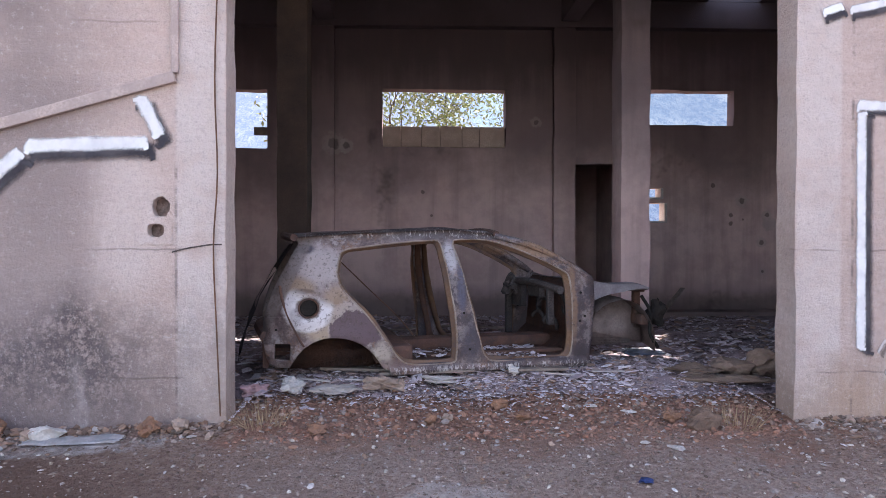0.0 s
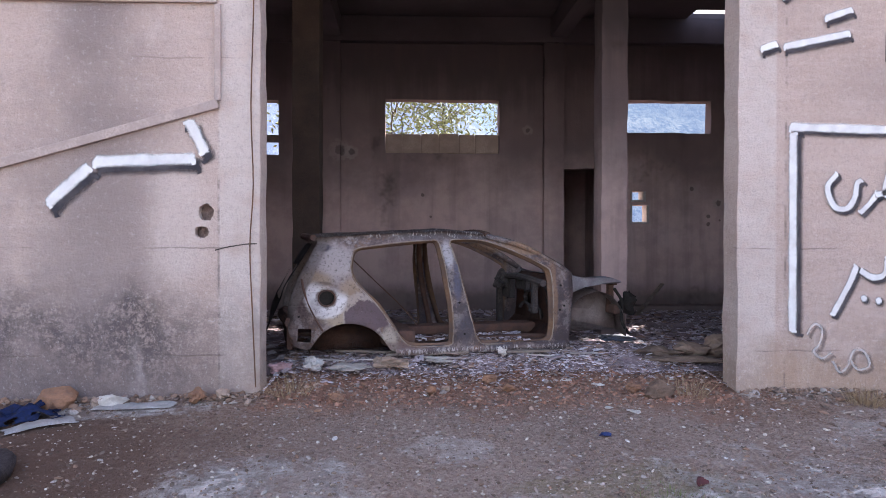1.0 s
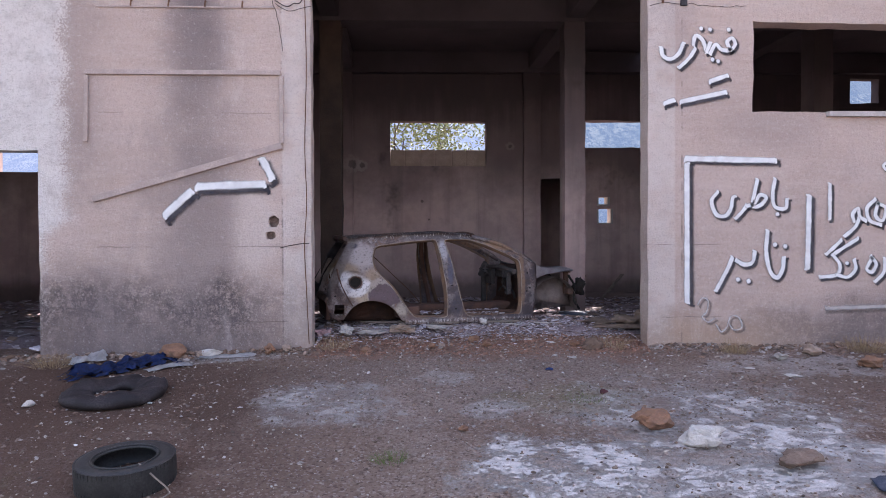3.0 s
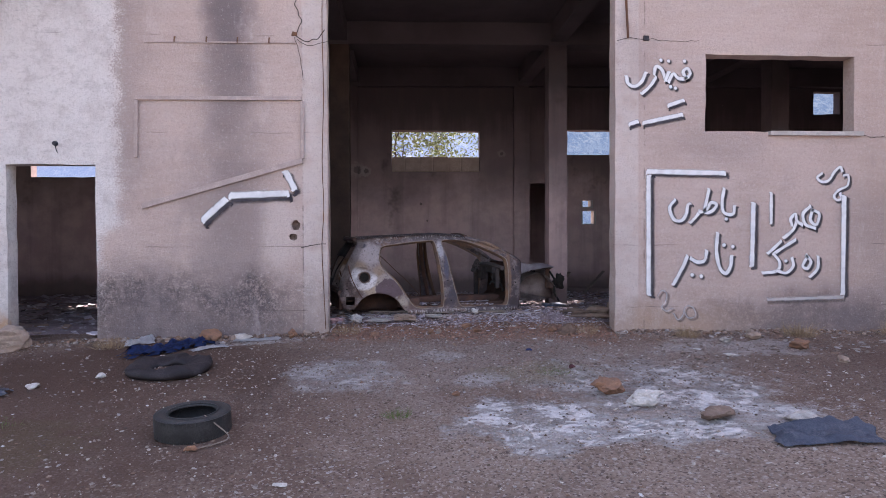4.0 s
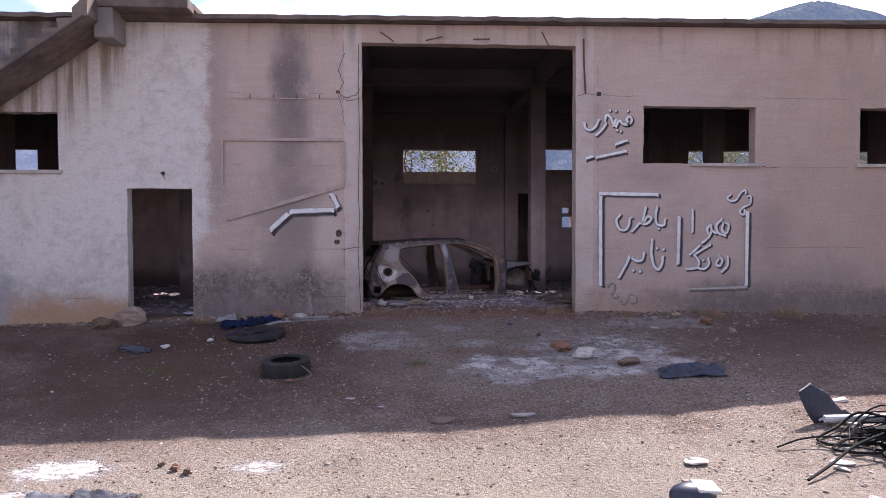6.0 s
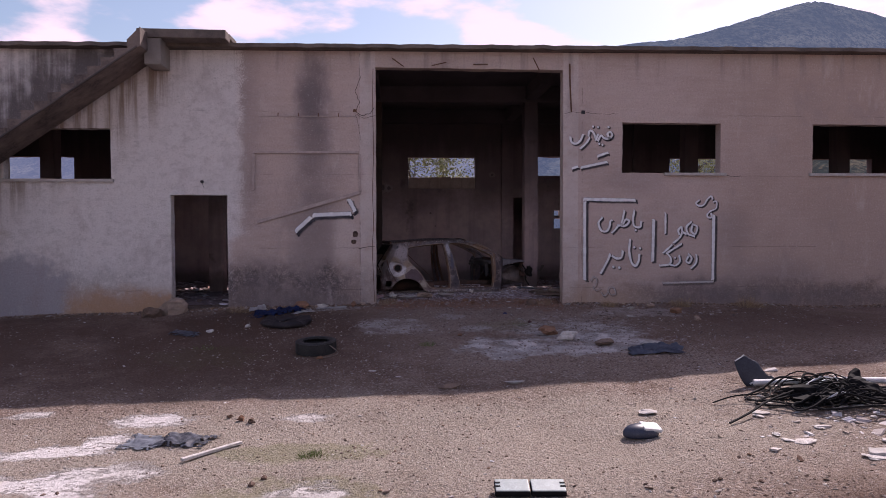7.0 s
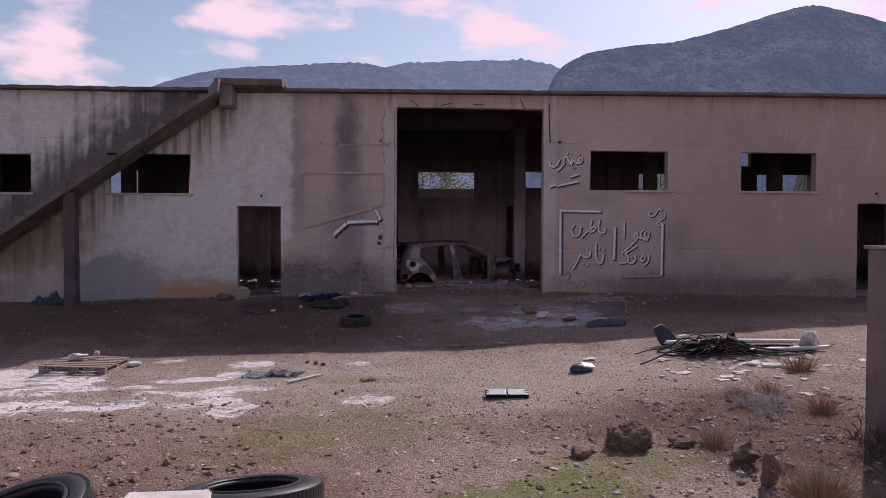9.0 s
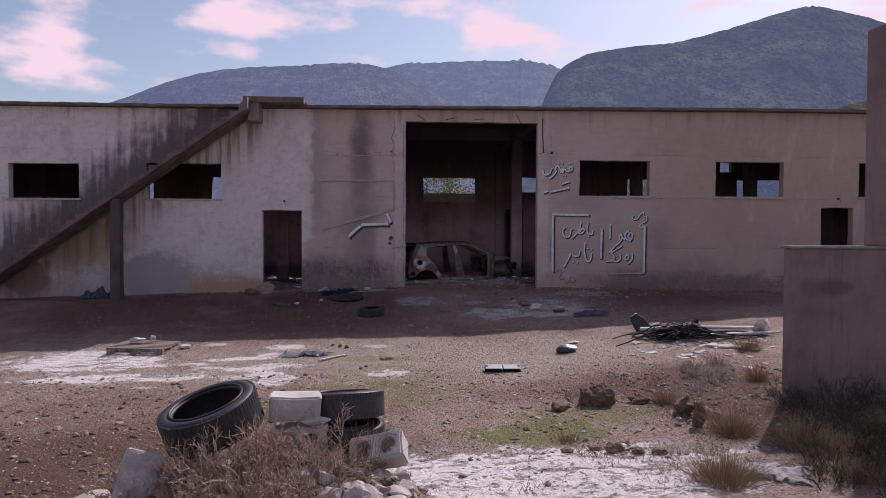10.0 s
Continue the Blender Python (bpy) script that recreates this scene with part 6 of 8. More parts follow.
def build_flat_tyre():
    """A slashed, collapsed tyre carcass."""
    top = thing("tyre_carcass", "collapsed slashed tyre carcass, dusty brown-black, flat on the ground", "tyre", at=on_ground(-3.66, 3.52, 8, 0.0, 6, 0))
    bm = bmesh.new()
    n, ring = 64, []
    for k in range(n):
        a = 2 * math.pi * k / n
        w = 1 + 0.07 * noise.noise(Vector((math.cos(a) * 2, math.sin(a) * 2, 1)))
        rows = []
        for r, z in ((0.17, 0.02), (0.19, 0.05), (0.25, 0.07), (0.34, 0.08), (0.43, 0.065), (0.455, 0.03), (0.43, 0.0), (0.30, 0.0), (0.18, 0.0)):
            q = Vector((r * w * math.cos(a) * 1.05, r * w * math.sin(a) * 0.92, z))
            q.z += (0.07 * noise.noise(Vector((q.x * 5, q.y * 5, 3))) + 0.035 * abs(noise.noise(Vector((q.x * 13, q.y * 13, 5))))) * (z > 0.01) + 0.02 * smoothstep(q.x, 0.1, 0.45) * (z > 0.01)
            rows.append(bm.verts.new(q))
        ring.append(rows)
    for k in range(n):
        p, q = ring[k], ring[(k + 1) % n]
        for j in range(9):
            bm.faces.new((p[j], q[j], q[(j + 1) % 9], p[(j + 1) % 9]))
    bmesh.ops.recalc_face_normals(bm, faces=bm.faces[:])
    part("carcass", bm, plain("dusty_rubber", (0.020, 0.016, 0.019), (0.050, 0.040, 0.044), 5, 0.62, 0.6, 0.012), top, smooth=True)


build_flat_tyre()


def cloth_sheet(name, label, category, cx, cy, lx, ly, angle, material, rumple=0.09, seed=0.0, ragged=0.25):
    """A crumpled sheet lying on the ground."""
    bm = bmesh.new()
    nx, ny = 46, 26
    ca, sa = math.cos(radians(angle)), math.sin(radians(angle))
    grid = []
    for j in range(ny + 1):
        row = []
        for i in range(nx + 1):
            u, v = 2 * i / nx - 1, 2 * j / ny - 1
            edge = 1 + ragged * noise.noise(Vector((u * 2 + seed, v * 2, seed)))
            x0, y0 = u * lx / 2 * edge, v * ly / 2 * edge
            x, y = cx + ca * x0 - sa * y0, cy + sa * x0 + ca * y0
            p = Vector((x * 4, y * 4, seed))
            fold = abs(noise.noise(p)) + 0.6 * abs(noise.noise(p * 2.3)) + 0.25 * abs(noise.noise(p * 5))
            fade = smoothstep(1 - max(abs(u), abs(v)), 0.0, 0.25)
            row.append(bm.verts.new((x, y, ground_height(x, y) + 0.012 + rumple * fold * (0.25 + 0.75 * fade))))
        grid.append(row)
    for j in range(ny):
        for i in range(nx):
            u, v = 2 * i / nx - 1, 2 * j / ny - 1
            if ragged > 0.2 and max(abs(u), abs(v)) > 0.75 and noise.noise(Vector((u * 5, v * 5, seed + 9))) > 0.12:
                continue
            bm.faces.new((grid[j][i], grid[j][i + 1], grid[j + 1][i + 1], grid[j + 1][i]))
    for v in [v for v in bm.verts if not v.link_faces]:
        bm.verts.remove(v)
    bmesh.ops.solidify(bm, geom=bm.faces[:], thickness=0.006)
    return tagged(part(name, bm, material, smooth=True), label, category)


M_BLUE = plain("blue_fabric", (0.022, 0.045, 0.165), (0.02, 0.022, 0.04), 16, 0.75, 0.4, 0.01)
M_SHEET = plain("dark_sheet", (0.125, 0.145, 0.21), (0.18, 0.195, 0.25), 5, 0.6, 0.3, 0.006)
M_FOIL = plain("grey_foil", (0.22, 0.23, 0.28), (0.07, 0.072, 0.09), 8, 0.5, 0.4, 0.01)
M_PALEFOIL = plain("pale_foil", (0.36, 0.39, 0.46), (0.22, 0.24, 0.29), 8, 0.45, 0.3, 0.01, spec=0.5)
M_RAG = plain("pale_rag", (0.62, 0.60, 0.62), (0.42, 0.40, 0.40), 7, 0.85, 0.4, 0.01)
cloth_sheet("cloth", "crumpled bright blue fabric lying by the wall", "cloth", -3.93, 4.42, 1.12, 0.34, 33, M_BLUE, 0.13, 1.0)
cloth_sheet("rag", "pale dusty rag lying flat along the wall foot", "rag", -2.92, 4.78, 0.62, 0.12, -4, M_RAG, 0.03, 21.0, 0.2)
cloth_sheet("rag", "pale dusty rag crumpled by the wall foot", "rag", -4.42, 4.72, 0.36, 0.2, 20, M_RAG, 0.12, 23.0, 0.2)
cloth_sheet("rag", "pale plastic scrap beside the blue fabric", "rag", -3.45, 4.42, 0.46, 0.15, 38, M_RAG, 0.04, 25.0, 0.2)
cloth_sheet("plastic_sheet", "dark blue-black plastic sheet flat on the earth", "sheet", 2.54, 1.06, 0.86, 0.50, -8, M_SHEET, 0.085, 5.5, 0.195)
cloth_sheet("plastic_bag", "pale dusty rag trodden into the earth", "rag", -5.35, 2.95, 0.55, 0.26, -20, M_FOIL, 0.07, 6.0, 0.3)
cloth_sheet("foil_sheet", "torn pale grey foil lying on the lime", "sheet", -4.36, -1.86, 0.44, 0.42, -10, M_PALEFOIL, 0.035, 8.0, 0.24)
cloth_sheet("cardboard", "dark crumpled scorched board beside the foil", "scrap", -3.92, -1.84, 0.62, 0.44, -14, M_FOIL, 0.06, 3.0, 0.3)
cloth_sheet("plastic_bag", "torn pale plastic sheet among dry grass", "sheet", 1.5, -9.1, 0.62, 0.42, -30, M_RAG, 0.08, 12.0, 0.25)
cloth_sheet("cloth", "dark rag heaped against the wall foot", "cloth", -10.7, 4.35, 0.8, 0.4, 5, M_SHEET, 0.30, 16.0, 0.2)


def build_rock(label, x, y, size, seed, material, rz=0.0, sink=0.25, cuts=3, rough=0.35, category="stone", name="stone", base=None):
    bm = bmesh.new()
    rock_mesh(bm, size, seed, rough, pose(0, 0, 0, 0, 0, rz), cuts)
    low = min(v.co.z for v in bm.verts)
    ob = part(name, bm, material)
    z = ground_height(x, y) if base is None else base
    ob.location = (x, y, z - low - size[2] * sink)
    return tagged(ob, label, category)


M_RUBBLE = plain("rendered_rubble", (0.56, 0.51, 0.49), (0.33, 0.285, 0.27), 7, 0.94, 1.0, 0.02)
M_BOULDER = plain("dusty_boulder", (0.27, 0.195, 0.155), (0.15, 0.105, 0.085), 6, 0.95, 0.9, 0.03)
M_ORANGE = plain("orange_stone", (0.34, 0.185, 0.118), (0.19, 0.115, 0.085), 11, 0.92, 0.9, 0.03)
M_MAROON = plain("maroon_rag", (0.10, 0.03, 0.035), (0.05, 0.02, 0.022), 14, 0.85, 0.4, 0.01)
M_SANDY = plain("tan_stone", (0.42, 0.32, 0.26), (0.28, 0.20, 0.16), 7, 0.92, 0.6, 0.02)
M_WHITESTONE = plain("whitewashed_stone", (0.72, 0.68, 0.65), (0.48, 0.43, 0.40), 11, 0.92, 0.9, 0.03)
build_rock("rusty orange broken stone on the lime spill", 1.10, 2.42, (0.36, 0.27, 0.20), 3, M_ORANGE, 12, 0.15, 4, 0.35)
build_rock("whitewashed lump of broken render", 1.36, 2.08, (0.38, 0.28, 0.18), 8, M_WHITESTONE, -10, 0.15, 4, 0.35)
build_rock("brown weathered stone on the lime spill", 1.86, 1.62, (0.38, 0.26, 0.18), 11, M_BOULDER, 30, 0.2, 4, 0.35)
build_rock("flat pale stone beside a plastic sheet", 2.60, 1.48, (0.36, 0.22, 0.12), 14, M_STONE, 5)
build_rock("rounded boulder in the doorway", -6.13, 4.72, (0.62, 0.5, 0.40), 21, M_SANDY, 20, 0.2, 4, 0.25)
build_rock("small stone beside the doorway", -6.45, 4.45, (0.42, 0.34, 0.30), 22, M_EARTHCLOD, 50)
build_rock("white stone at the wall foot", -3.12, 4.84, (0.24, 0.17, 0.15), 23, M_WHITESTONE, 0)
build_rock("reddish broken block at the wall foot", -3.55, 4.85, (0.34, 0.24, 0.22), 24, M_ORANGE, 15)
build_rock("angular white chip on the earth", -4.33, 3.30, (0.11, 0.10, 0.09), 25, M_WHITESTONE, 60)
build_rock("pale stone on bare earth", -4.95, 3.1, (0.16, 0.12, 0.08), 26, M_WHITESTONE, 10)
build_rock("flat pale slab lying in the yard", 0.08, -0.12, (0.30, 0.16, 0.04), 27, M_STONE, 8, 0.1)
build_rock("weathered root or stone in the yard", -0.84, -0.10, (0.34, 0.16, 0.12), 28, M_BOULDER, -20)
bm = bmesh.new()
for v in bmesh.ops.create_icosphere(bm, subdivisions=5, radius=0.5)["verts"]:
    q = v.co.copy()
    k = 1 + 0.28 * noise.noise(q * 2.2 + Vector((3, 1, 8))) + 0.16 * noise.noise(q * 5) + 0.07 * noise.noise(q * 12) + 0.03 * noise.noise(q * 28)
    v.co = Vector((q.x * 0.50 * k, q.y * 0.45 * k, (q.z * 0.40 + 0.10) * k))
boulder = part("boulder", bm, M_EARTHCLOD)
boulder.location = (0.60, -6.05, ground_height(0.60, -6.05) - 0.02)
tagged(boulder, "crumbling boulder of caked reddish earth", "boulder")
for i, (x, y, s, m, text) in enumerate(((-0.06, 5.33, 0.15, M_ORANGE, "tan rounded stone in red earth at the gateway"), (-0.59, 5.05, 0.12, M_ORANGE, "tan rounded stone in red earth at the gateway"), (-0.48, 5.11, 0.10, M_SANDY, "tan rounded stone in red earth at the gateway"),
                                         (0.06, 5.07, 0.13, M_ORANGE, "tan rounded stone in red earth at the gateway"), (-1.37, 4.84, 0.15, M_ORANGE, "orange broken brick before the gateway"), (1.28, 4.88, 0.26, M_EARTHCLOD, "dark reddish clod before the gateway"),
                                         (1.10, 4.98, 0.14, M_ORANGE, "orange broken brick before the gateway"), (0.96, 4.55, 0.13, M_WHITESTONE, "white broken tile on the earth"), (0.79, 4.62, 0.09, M_WHITESTONE, "white broken tile on the earth"), (0.86, 5.18, 0.12, M_WHITESTONE, "white broken tile on the earth"),
                                         (0.60, 5.26, 0.11, M_WHITESTONE, "white broken tile on the earth"), (-3.22, 4.82, 0.13, M_SANDY, "tan stone at the wall foot"), (-2.48, 4.85, 0.20, M_ORANGE, "orange broken brick at the wall foot"), (-2.28, 4.9, 0.15, M_SANDY, "tan stone at the wall foot"),
                                         (-0.45, 2.55, 0.09, M_ORANGE, "small orange stone in the yard"), (-2.8, 1.42, 0.11, M_ORANGE, "small orange stone beside a tyre"), (-3.45, -1.2, 0.12, M_ORANGE, "small reddish stone on the sunlit earth"), (-3.62, -1.08, 0.11, M_EARTHCLOD, "small reddish stone on the sunlit earth"), (-3.32, -1.28, 0.12, M_EARTHCLOD, "small reddish stone on the sunlit earth"),
                                         (-1.95, 0.75, 0.13, M_WHITESTONE, "white chip on the earth"), (-1.55, 0.4, 0.09, M_WHITESTONE, "white chip on the earth"), (3.3, 4.35, 0.22, M_STONE, "grey broken slab at the wall foot"), (3.75, 4.5, 0.24, M_SANDY, "grey broken slab at the wall foot"),
                                         (3.05, 3.75, 0.18, M_WHITESTONE, "white broken tile before the wall"), (4.1, 4.0, 0.26, M_ORANGE, "reddish broken brick before the wall"), (2.75, 4.0, 0.11, M_WHITESTONE, "white broken tile before the wall"), (4.25, 3.35, 0.2, M_SANDY, "grey flat stone before the wall"))):
    flat = 0.22 if m is M_WHITESTONE else 0.45 if m is M_STONE else 0.75
    s *= 0.78
    build_rock(text, x, y, (s * 1.25, s * 0.9, s * flat), 400 + i, m, 37 * i, 0.15, 3, 0.55)
build_rock("blue scrap of plastic on the earth", 0.60, 4.06, (0.12, 0.08, 0.04), 640, M_BLUE, 20, 0.1, 2, 0.6, "scrap", "plastic_scrap")
build_rock("dark red scrap of rag on the earth", 0.95, 3.3, (0.14, 0.08, 0.04), 641, M_MAROON, 50, 0.1, 2, 0.6, "scrap", "rag")
build_rock("earth clod beside the boulder", 0.02, -6.25, (0.34, 0.24, 0.16), 32, M_EARTHCLOD, 30)
build_rock("dark jagged earth clod in grass", 1.55, -6.80, (0.36, 0.28, 0.28), 33, M_EARTHCLOD, 70, 0.1, 3, 0.6)
build_rock("upright earth clod in grass", 1.46, -7.45, (0.18, 0.16, 0.34), 34, M_EARTHCLOD, 10, 0.1, 3, 0.6)
build_rock("earth clod below a grass tuft", 1.15, -6.15, (0.30, 0.24, 0.16), 35, M_EARTHCLOD, 10, 0.1, 3, 0.6)
for i, (x, y, s) in enumerate(((0.16, -8.15, 0.20), (0.42, -8.22, 0.15), (-0.05, -8.02, 0.14), (0.65, -8.25, 0.17), (-0.35, -8.05, 0.12))):
    build_rock("grey stone at the edge of a concrete pad", x, y, (s * 1.1, s * 0.9, s * 0.65), 40 + i, M_BOULDER, 40 * i, 0.3, 3, 0.5)
build_rock("pale rubble slab in the weeds", -4.50, -11.25, (0.46, 0.34, 0.36), 52, M_RUBBLE, -25, 0.1, 3, 0.3)
build_rock("pale broken lump in the weeds", -4.32, -10.95, (0.46, 0.30, 0.24), 53, M_RUBBLE, 60, 0.2, 3, 0.3)


def build_rubble(label, x, y, size, seed, rz):
    """A jagged lump of broken concrete with a rough torn face."""
    bm = bmesh.new()
    rnd = random.Random(seed)
    off = Vector((rnd.uniform(-40, 40), rnd.uniform(-40, 40), rnd.uniform(-40, 40)))
    planes = [(Vector((rnd.gauss(0, 1), rnd.gauss(0, 1), rnd.gauss(0, 0.8))).normalized(), rnd.uniform(0.14, 0.42)) for _ in range(15)]
    for v in bmesh.ops.create_icosphere(bm, subdivisions=3, radius=0.5)["verts"]:
        q = v.co.copy()
        for nrm, d in planes:
            over = q.dot(nrm) - d
            if over > 0:
                q -= nrm * over
        torn = abs(noise.noise(q * 5 + off)) * 0.22 + noise.noise(q * 14 + off) * 0.10
        q *= 1.05 + torn
        v.co = Vector((q.x * size[0], q.y * size[1], q.z * size[2]))
    ob = part("rubble", bm, M_RUBBLE)
    low = min(v.co.z for v in ob.data.vertices)
    ob.matrix_world = pose(x, y, ground_height(x, y) - low - size[2] * 0.22, rnd.uniform(-20, 20), rnd.uniform(-20, 20), rz)
    return tagged(ob, label, "rubble", "rubble by the tyres")


rnd = random.Random(12)
for i in range(120):
    x = rnd.uniform(-3.0, -1.15)
    y = rnd.uniform(-11.75, -10.85) + 0.35 * smoothstep(x, -2.3, -1.2)
    s = rnd.uniform(0.07, 0.25) * (0.8 if y > -11.0 else 1.0)
    build_rubble("broken lump of pale rendered rubble", x, y, (s * 1.35, s, s * 0.75), 60 + i, rnd.uniform(0, 180))


for i in range(60):
    s = rnd.uniform(0.05, 0.19)
    build_rubble("broken lump of pale rendered rubble", rnd.uniform(-2.7, -1.25), rnd.uniform(-10.95, -9.8), (s * 1.35, s, s * 0.75), 260 + i, rnd.uniform(0, 180))


def build_block(label, m, group="", cores=True):
    """A hollow concrete block with two cores, chipped at the edges."""
    bm = filled([[(-0.2, -0.1), (0.2, -0.1), (0.2, 0.1), (-0.2, 0.1)], [(-0.15, -0.04), (-0.11, -0.062), (-0.06, -0.055), (-0.035, -0.03), (-0.038, 0.04), (-0.07, 0.06), (-0.13, 0.055), (-0.152, 0.03)], [(0.04, -0.045), (0.08, -0.06), (0.13, -0.05), (0.15, -0.02), (0.148, 0.045), (0.10, 0.06), (0.055, 0.052), (0.036, 0.02)]][: 3 if cores else 1])
    out = bmesh.ops.extrude_face_region(bm, geom=bm.faces[:])
    bmesh.ops.translate(bm, vec=(0, 0, 0.2), verts=[v for v in out["geom"] if isinstance(v, bmesh.types.BMVert)])
    bmesh.ops.recalc_face_normals(bm, faces=bm.faces[:])
    bmesh.ops.bevel(bm, geom=[e for e in bm.edges if len(e.link_faces) == 2 and e.calc_face_angle() > 0.5], offset=0.014, segments=2, affect="EDGES")
    bmesh.ops.triangulate(bm, faces=bm.faces[:])
    bmesh.ops.subdivide_edges(bm, edges=[e for e in bm.edges if e.calc_length() > 0.05], cuts=3, use_grid_fill=True)
    for v in bm.verts:
        p = v.co * 7 + m.translation * 3
        v.co += Vector((noise.noise(p), noise.noise(p + Vector((3, 1, 7))), noise.noise(p + Vector((8, 5, 2))))) * 0.012
    ob = part("concrete_block", bm, M_BLOCK)
    ob.matrix_world = m
    return tagged(ob, label, "block", group)


build_block("whitish hollow concrete block on a stack by the tyres", pose(-3.055, -10.55, 0.335, 3, 2, 8) @ Matrix.Diagonal((0.92, 1, 0.9, 1)), "blocks by the tyres", False)
build_block("chipped hollow concrete block by the tyres", pose(-3.0, -10.50, 0.195, 92, -5, -4), "blocks by the tyres")
build_block("broken hollow concrete block tipped over in rubble", pose(-2.40, -10.62, 0.045, 48, -12, -10), "blocks by the tyres")
build_rock("thin chip of mortar between two blocks", -2.90, -10.62, (0.26, 0.2, 0.06), 90, M_BLOCK, 10, 0.0, 2, 0.3, base=0.30)


# ---- pallet, panels and scrap on the sunlit ground ----
def build_pallet():
    pal = thing("pallet", "grey weathered wooden pallet with pale rubbish on it", "pallet", at=on_ground(-7.52, -1.02, 87, 0.0, 1.5, 0) @ Matrix.Diagonal((0.8, 1.12, 0.8, 1)))
    rnd = random.Random(3)
    for y in (-0.45, 0.0, 0.45):
        box_part("bottom_board", (-0.62, 0.62, y - 0.05, y + 0.05, 0.0, 0.02), M_WOOD, pal, bevel=0.004)
        for x in (-0.55, 0.0, 0.55):
            box_part("spacer", (x - 0.065, x + 0.065, y - 0.05, y + 0.05, 0.022, 0.10), M_WOOD, pal, bevel=0.006)
        box_part("stringer", (-0.62, 0.62, y - 0.05, y + 0.05, 0.102, 0.122), M_WOOD, pal, bevel=0.004)
    for i in range(7):
        x = -0.57 + 1.14 * i / 6
        box_part("top_board", (x - 0.06, x + 0.06, -0.50, 0.50, 0.124, 0.144 + rnd.uniform(0, 0.006)), M_WOOD, pal, bevel=0.004)
    return pal


build_pallet()
build_rock("white lump of rubbish on the pallet", -7.42, -0.82, (0.16, 0.14, 0.13), 95, M_WHITESTONE, 0, 0, 2, base=-0.60)
build_rock("white rag of rubbish on the pallet", -7.7, -0.95, (0.34, 0.22, 0.10), 195, M_WHITESTONE, 30, 0, 3, 0.6, base=-0.60)
build_rock("white crumpled rubbish beside the pallet", -6.72, -1.02, (0.30, 0.20, 0.10), 96, M_WHITESTONE, 0, 0.1, 2)
box_m = on_ground(-0.40, -3.62, -4, 0.025, 15, 0)
M_LID = plain("bluish_plastic", (0.40, 0.475, 0.47), (0.31, 0.36, 0.36), 12, 0.45, 0.15, 0.003, spec=0.5)
tray = thing("plastic_casing", "white plastic casing in two hinged halves lying open", "casing", at=box_m)
for i, x in enumerate((-0.315, 0.005)):
    bm = bmesh.new()
    box(bm, x, x + 0.31, -0.09, 0.09, 0.0, 0.05, bevel=0.012)
    half = part("shell", bm, M_PLASTIC, tray, "black underside of the casing")
    bm = bmesh.new()
    box(bm, x + 0.006, x + 0.304, -0.086, 0.086, 0.051, 0.062, bevel=0.008)
    part("lid", bm, M_LID, tray, "pale blue-white lid half")
    for y in (-0.03, 0.02):
        bm = bmesh.new()
        box(bm, (x + 0.002) if i == 0 else (x + 0.26), (x + 0.05) if i == 0 else (x + 0.308), y, y + 0.018, 0.063, 0.067)
        part("latch", bm, M_PLASTIC, tray, "black latch slot")
mir = thing("wing_mirror", "dark car wing mirror with cracked pale glass on the earth", "mirror", at=on_ground(1.06, -2.36, 8, 0.0, 0, 0))
bm = bmesh.new()
bmesh.ops.create_uvsphere(bm, u_segments=28, v_segments=16, radius=0.5)
for v in bm.verts:
    x, y, z = v.co
    v.co = Vector((0.40 * math.copysign(abs(2 * x) ** 0.8 / 2, x), 0.22 * y * (1.15 + 0.5 * x), max(z, -0.18) * 0.20 + 0.036))
part("housing", bm, plain("blue_black_plastic", (0.03, 0.04, 0.075), (0.06, 0.065, 0.09), 8, 0.4, 0.1, 0.003, local=True, spec=0.5), mir, smooth=True)
bm = bmesh.new()
box(bm, -0.02, 0.195, -0.085, 0.08, 0.095, 0.14, bevel=0.02, m=pose(0, 0, 0, 14, 8, 0))
part("glass", bm, M_PALE, mir, "pale shattered mirror face")
tagged(build_rock("white paper scrap beside the mirror", 1.40, -1.70, (0.30, 0.2, 0.06), 97, M_WHITESTONE, 0, 0.1, 2), "white crumpled scrap beside the wing mirror", "scrap")
plank = thing("stick", "pale split batten lying on the ground", "stick", at=on_ground(-3.52, -2.26, 49, 0.01, 0, 0))
box_part("batten", (-0.36, 0.36, -0.025, 0.025, 0.0, 0.03), M_WHITESTONE, plank, bevel=0.004)
box_part("splinter", (-0.30, 0.34, 0.03, 0.055, 0.0, 0.022), M_WOOD, plank, bevel=0.003, m=pose(0, 0, 0, 0, 0, -2))


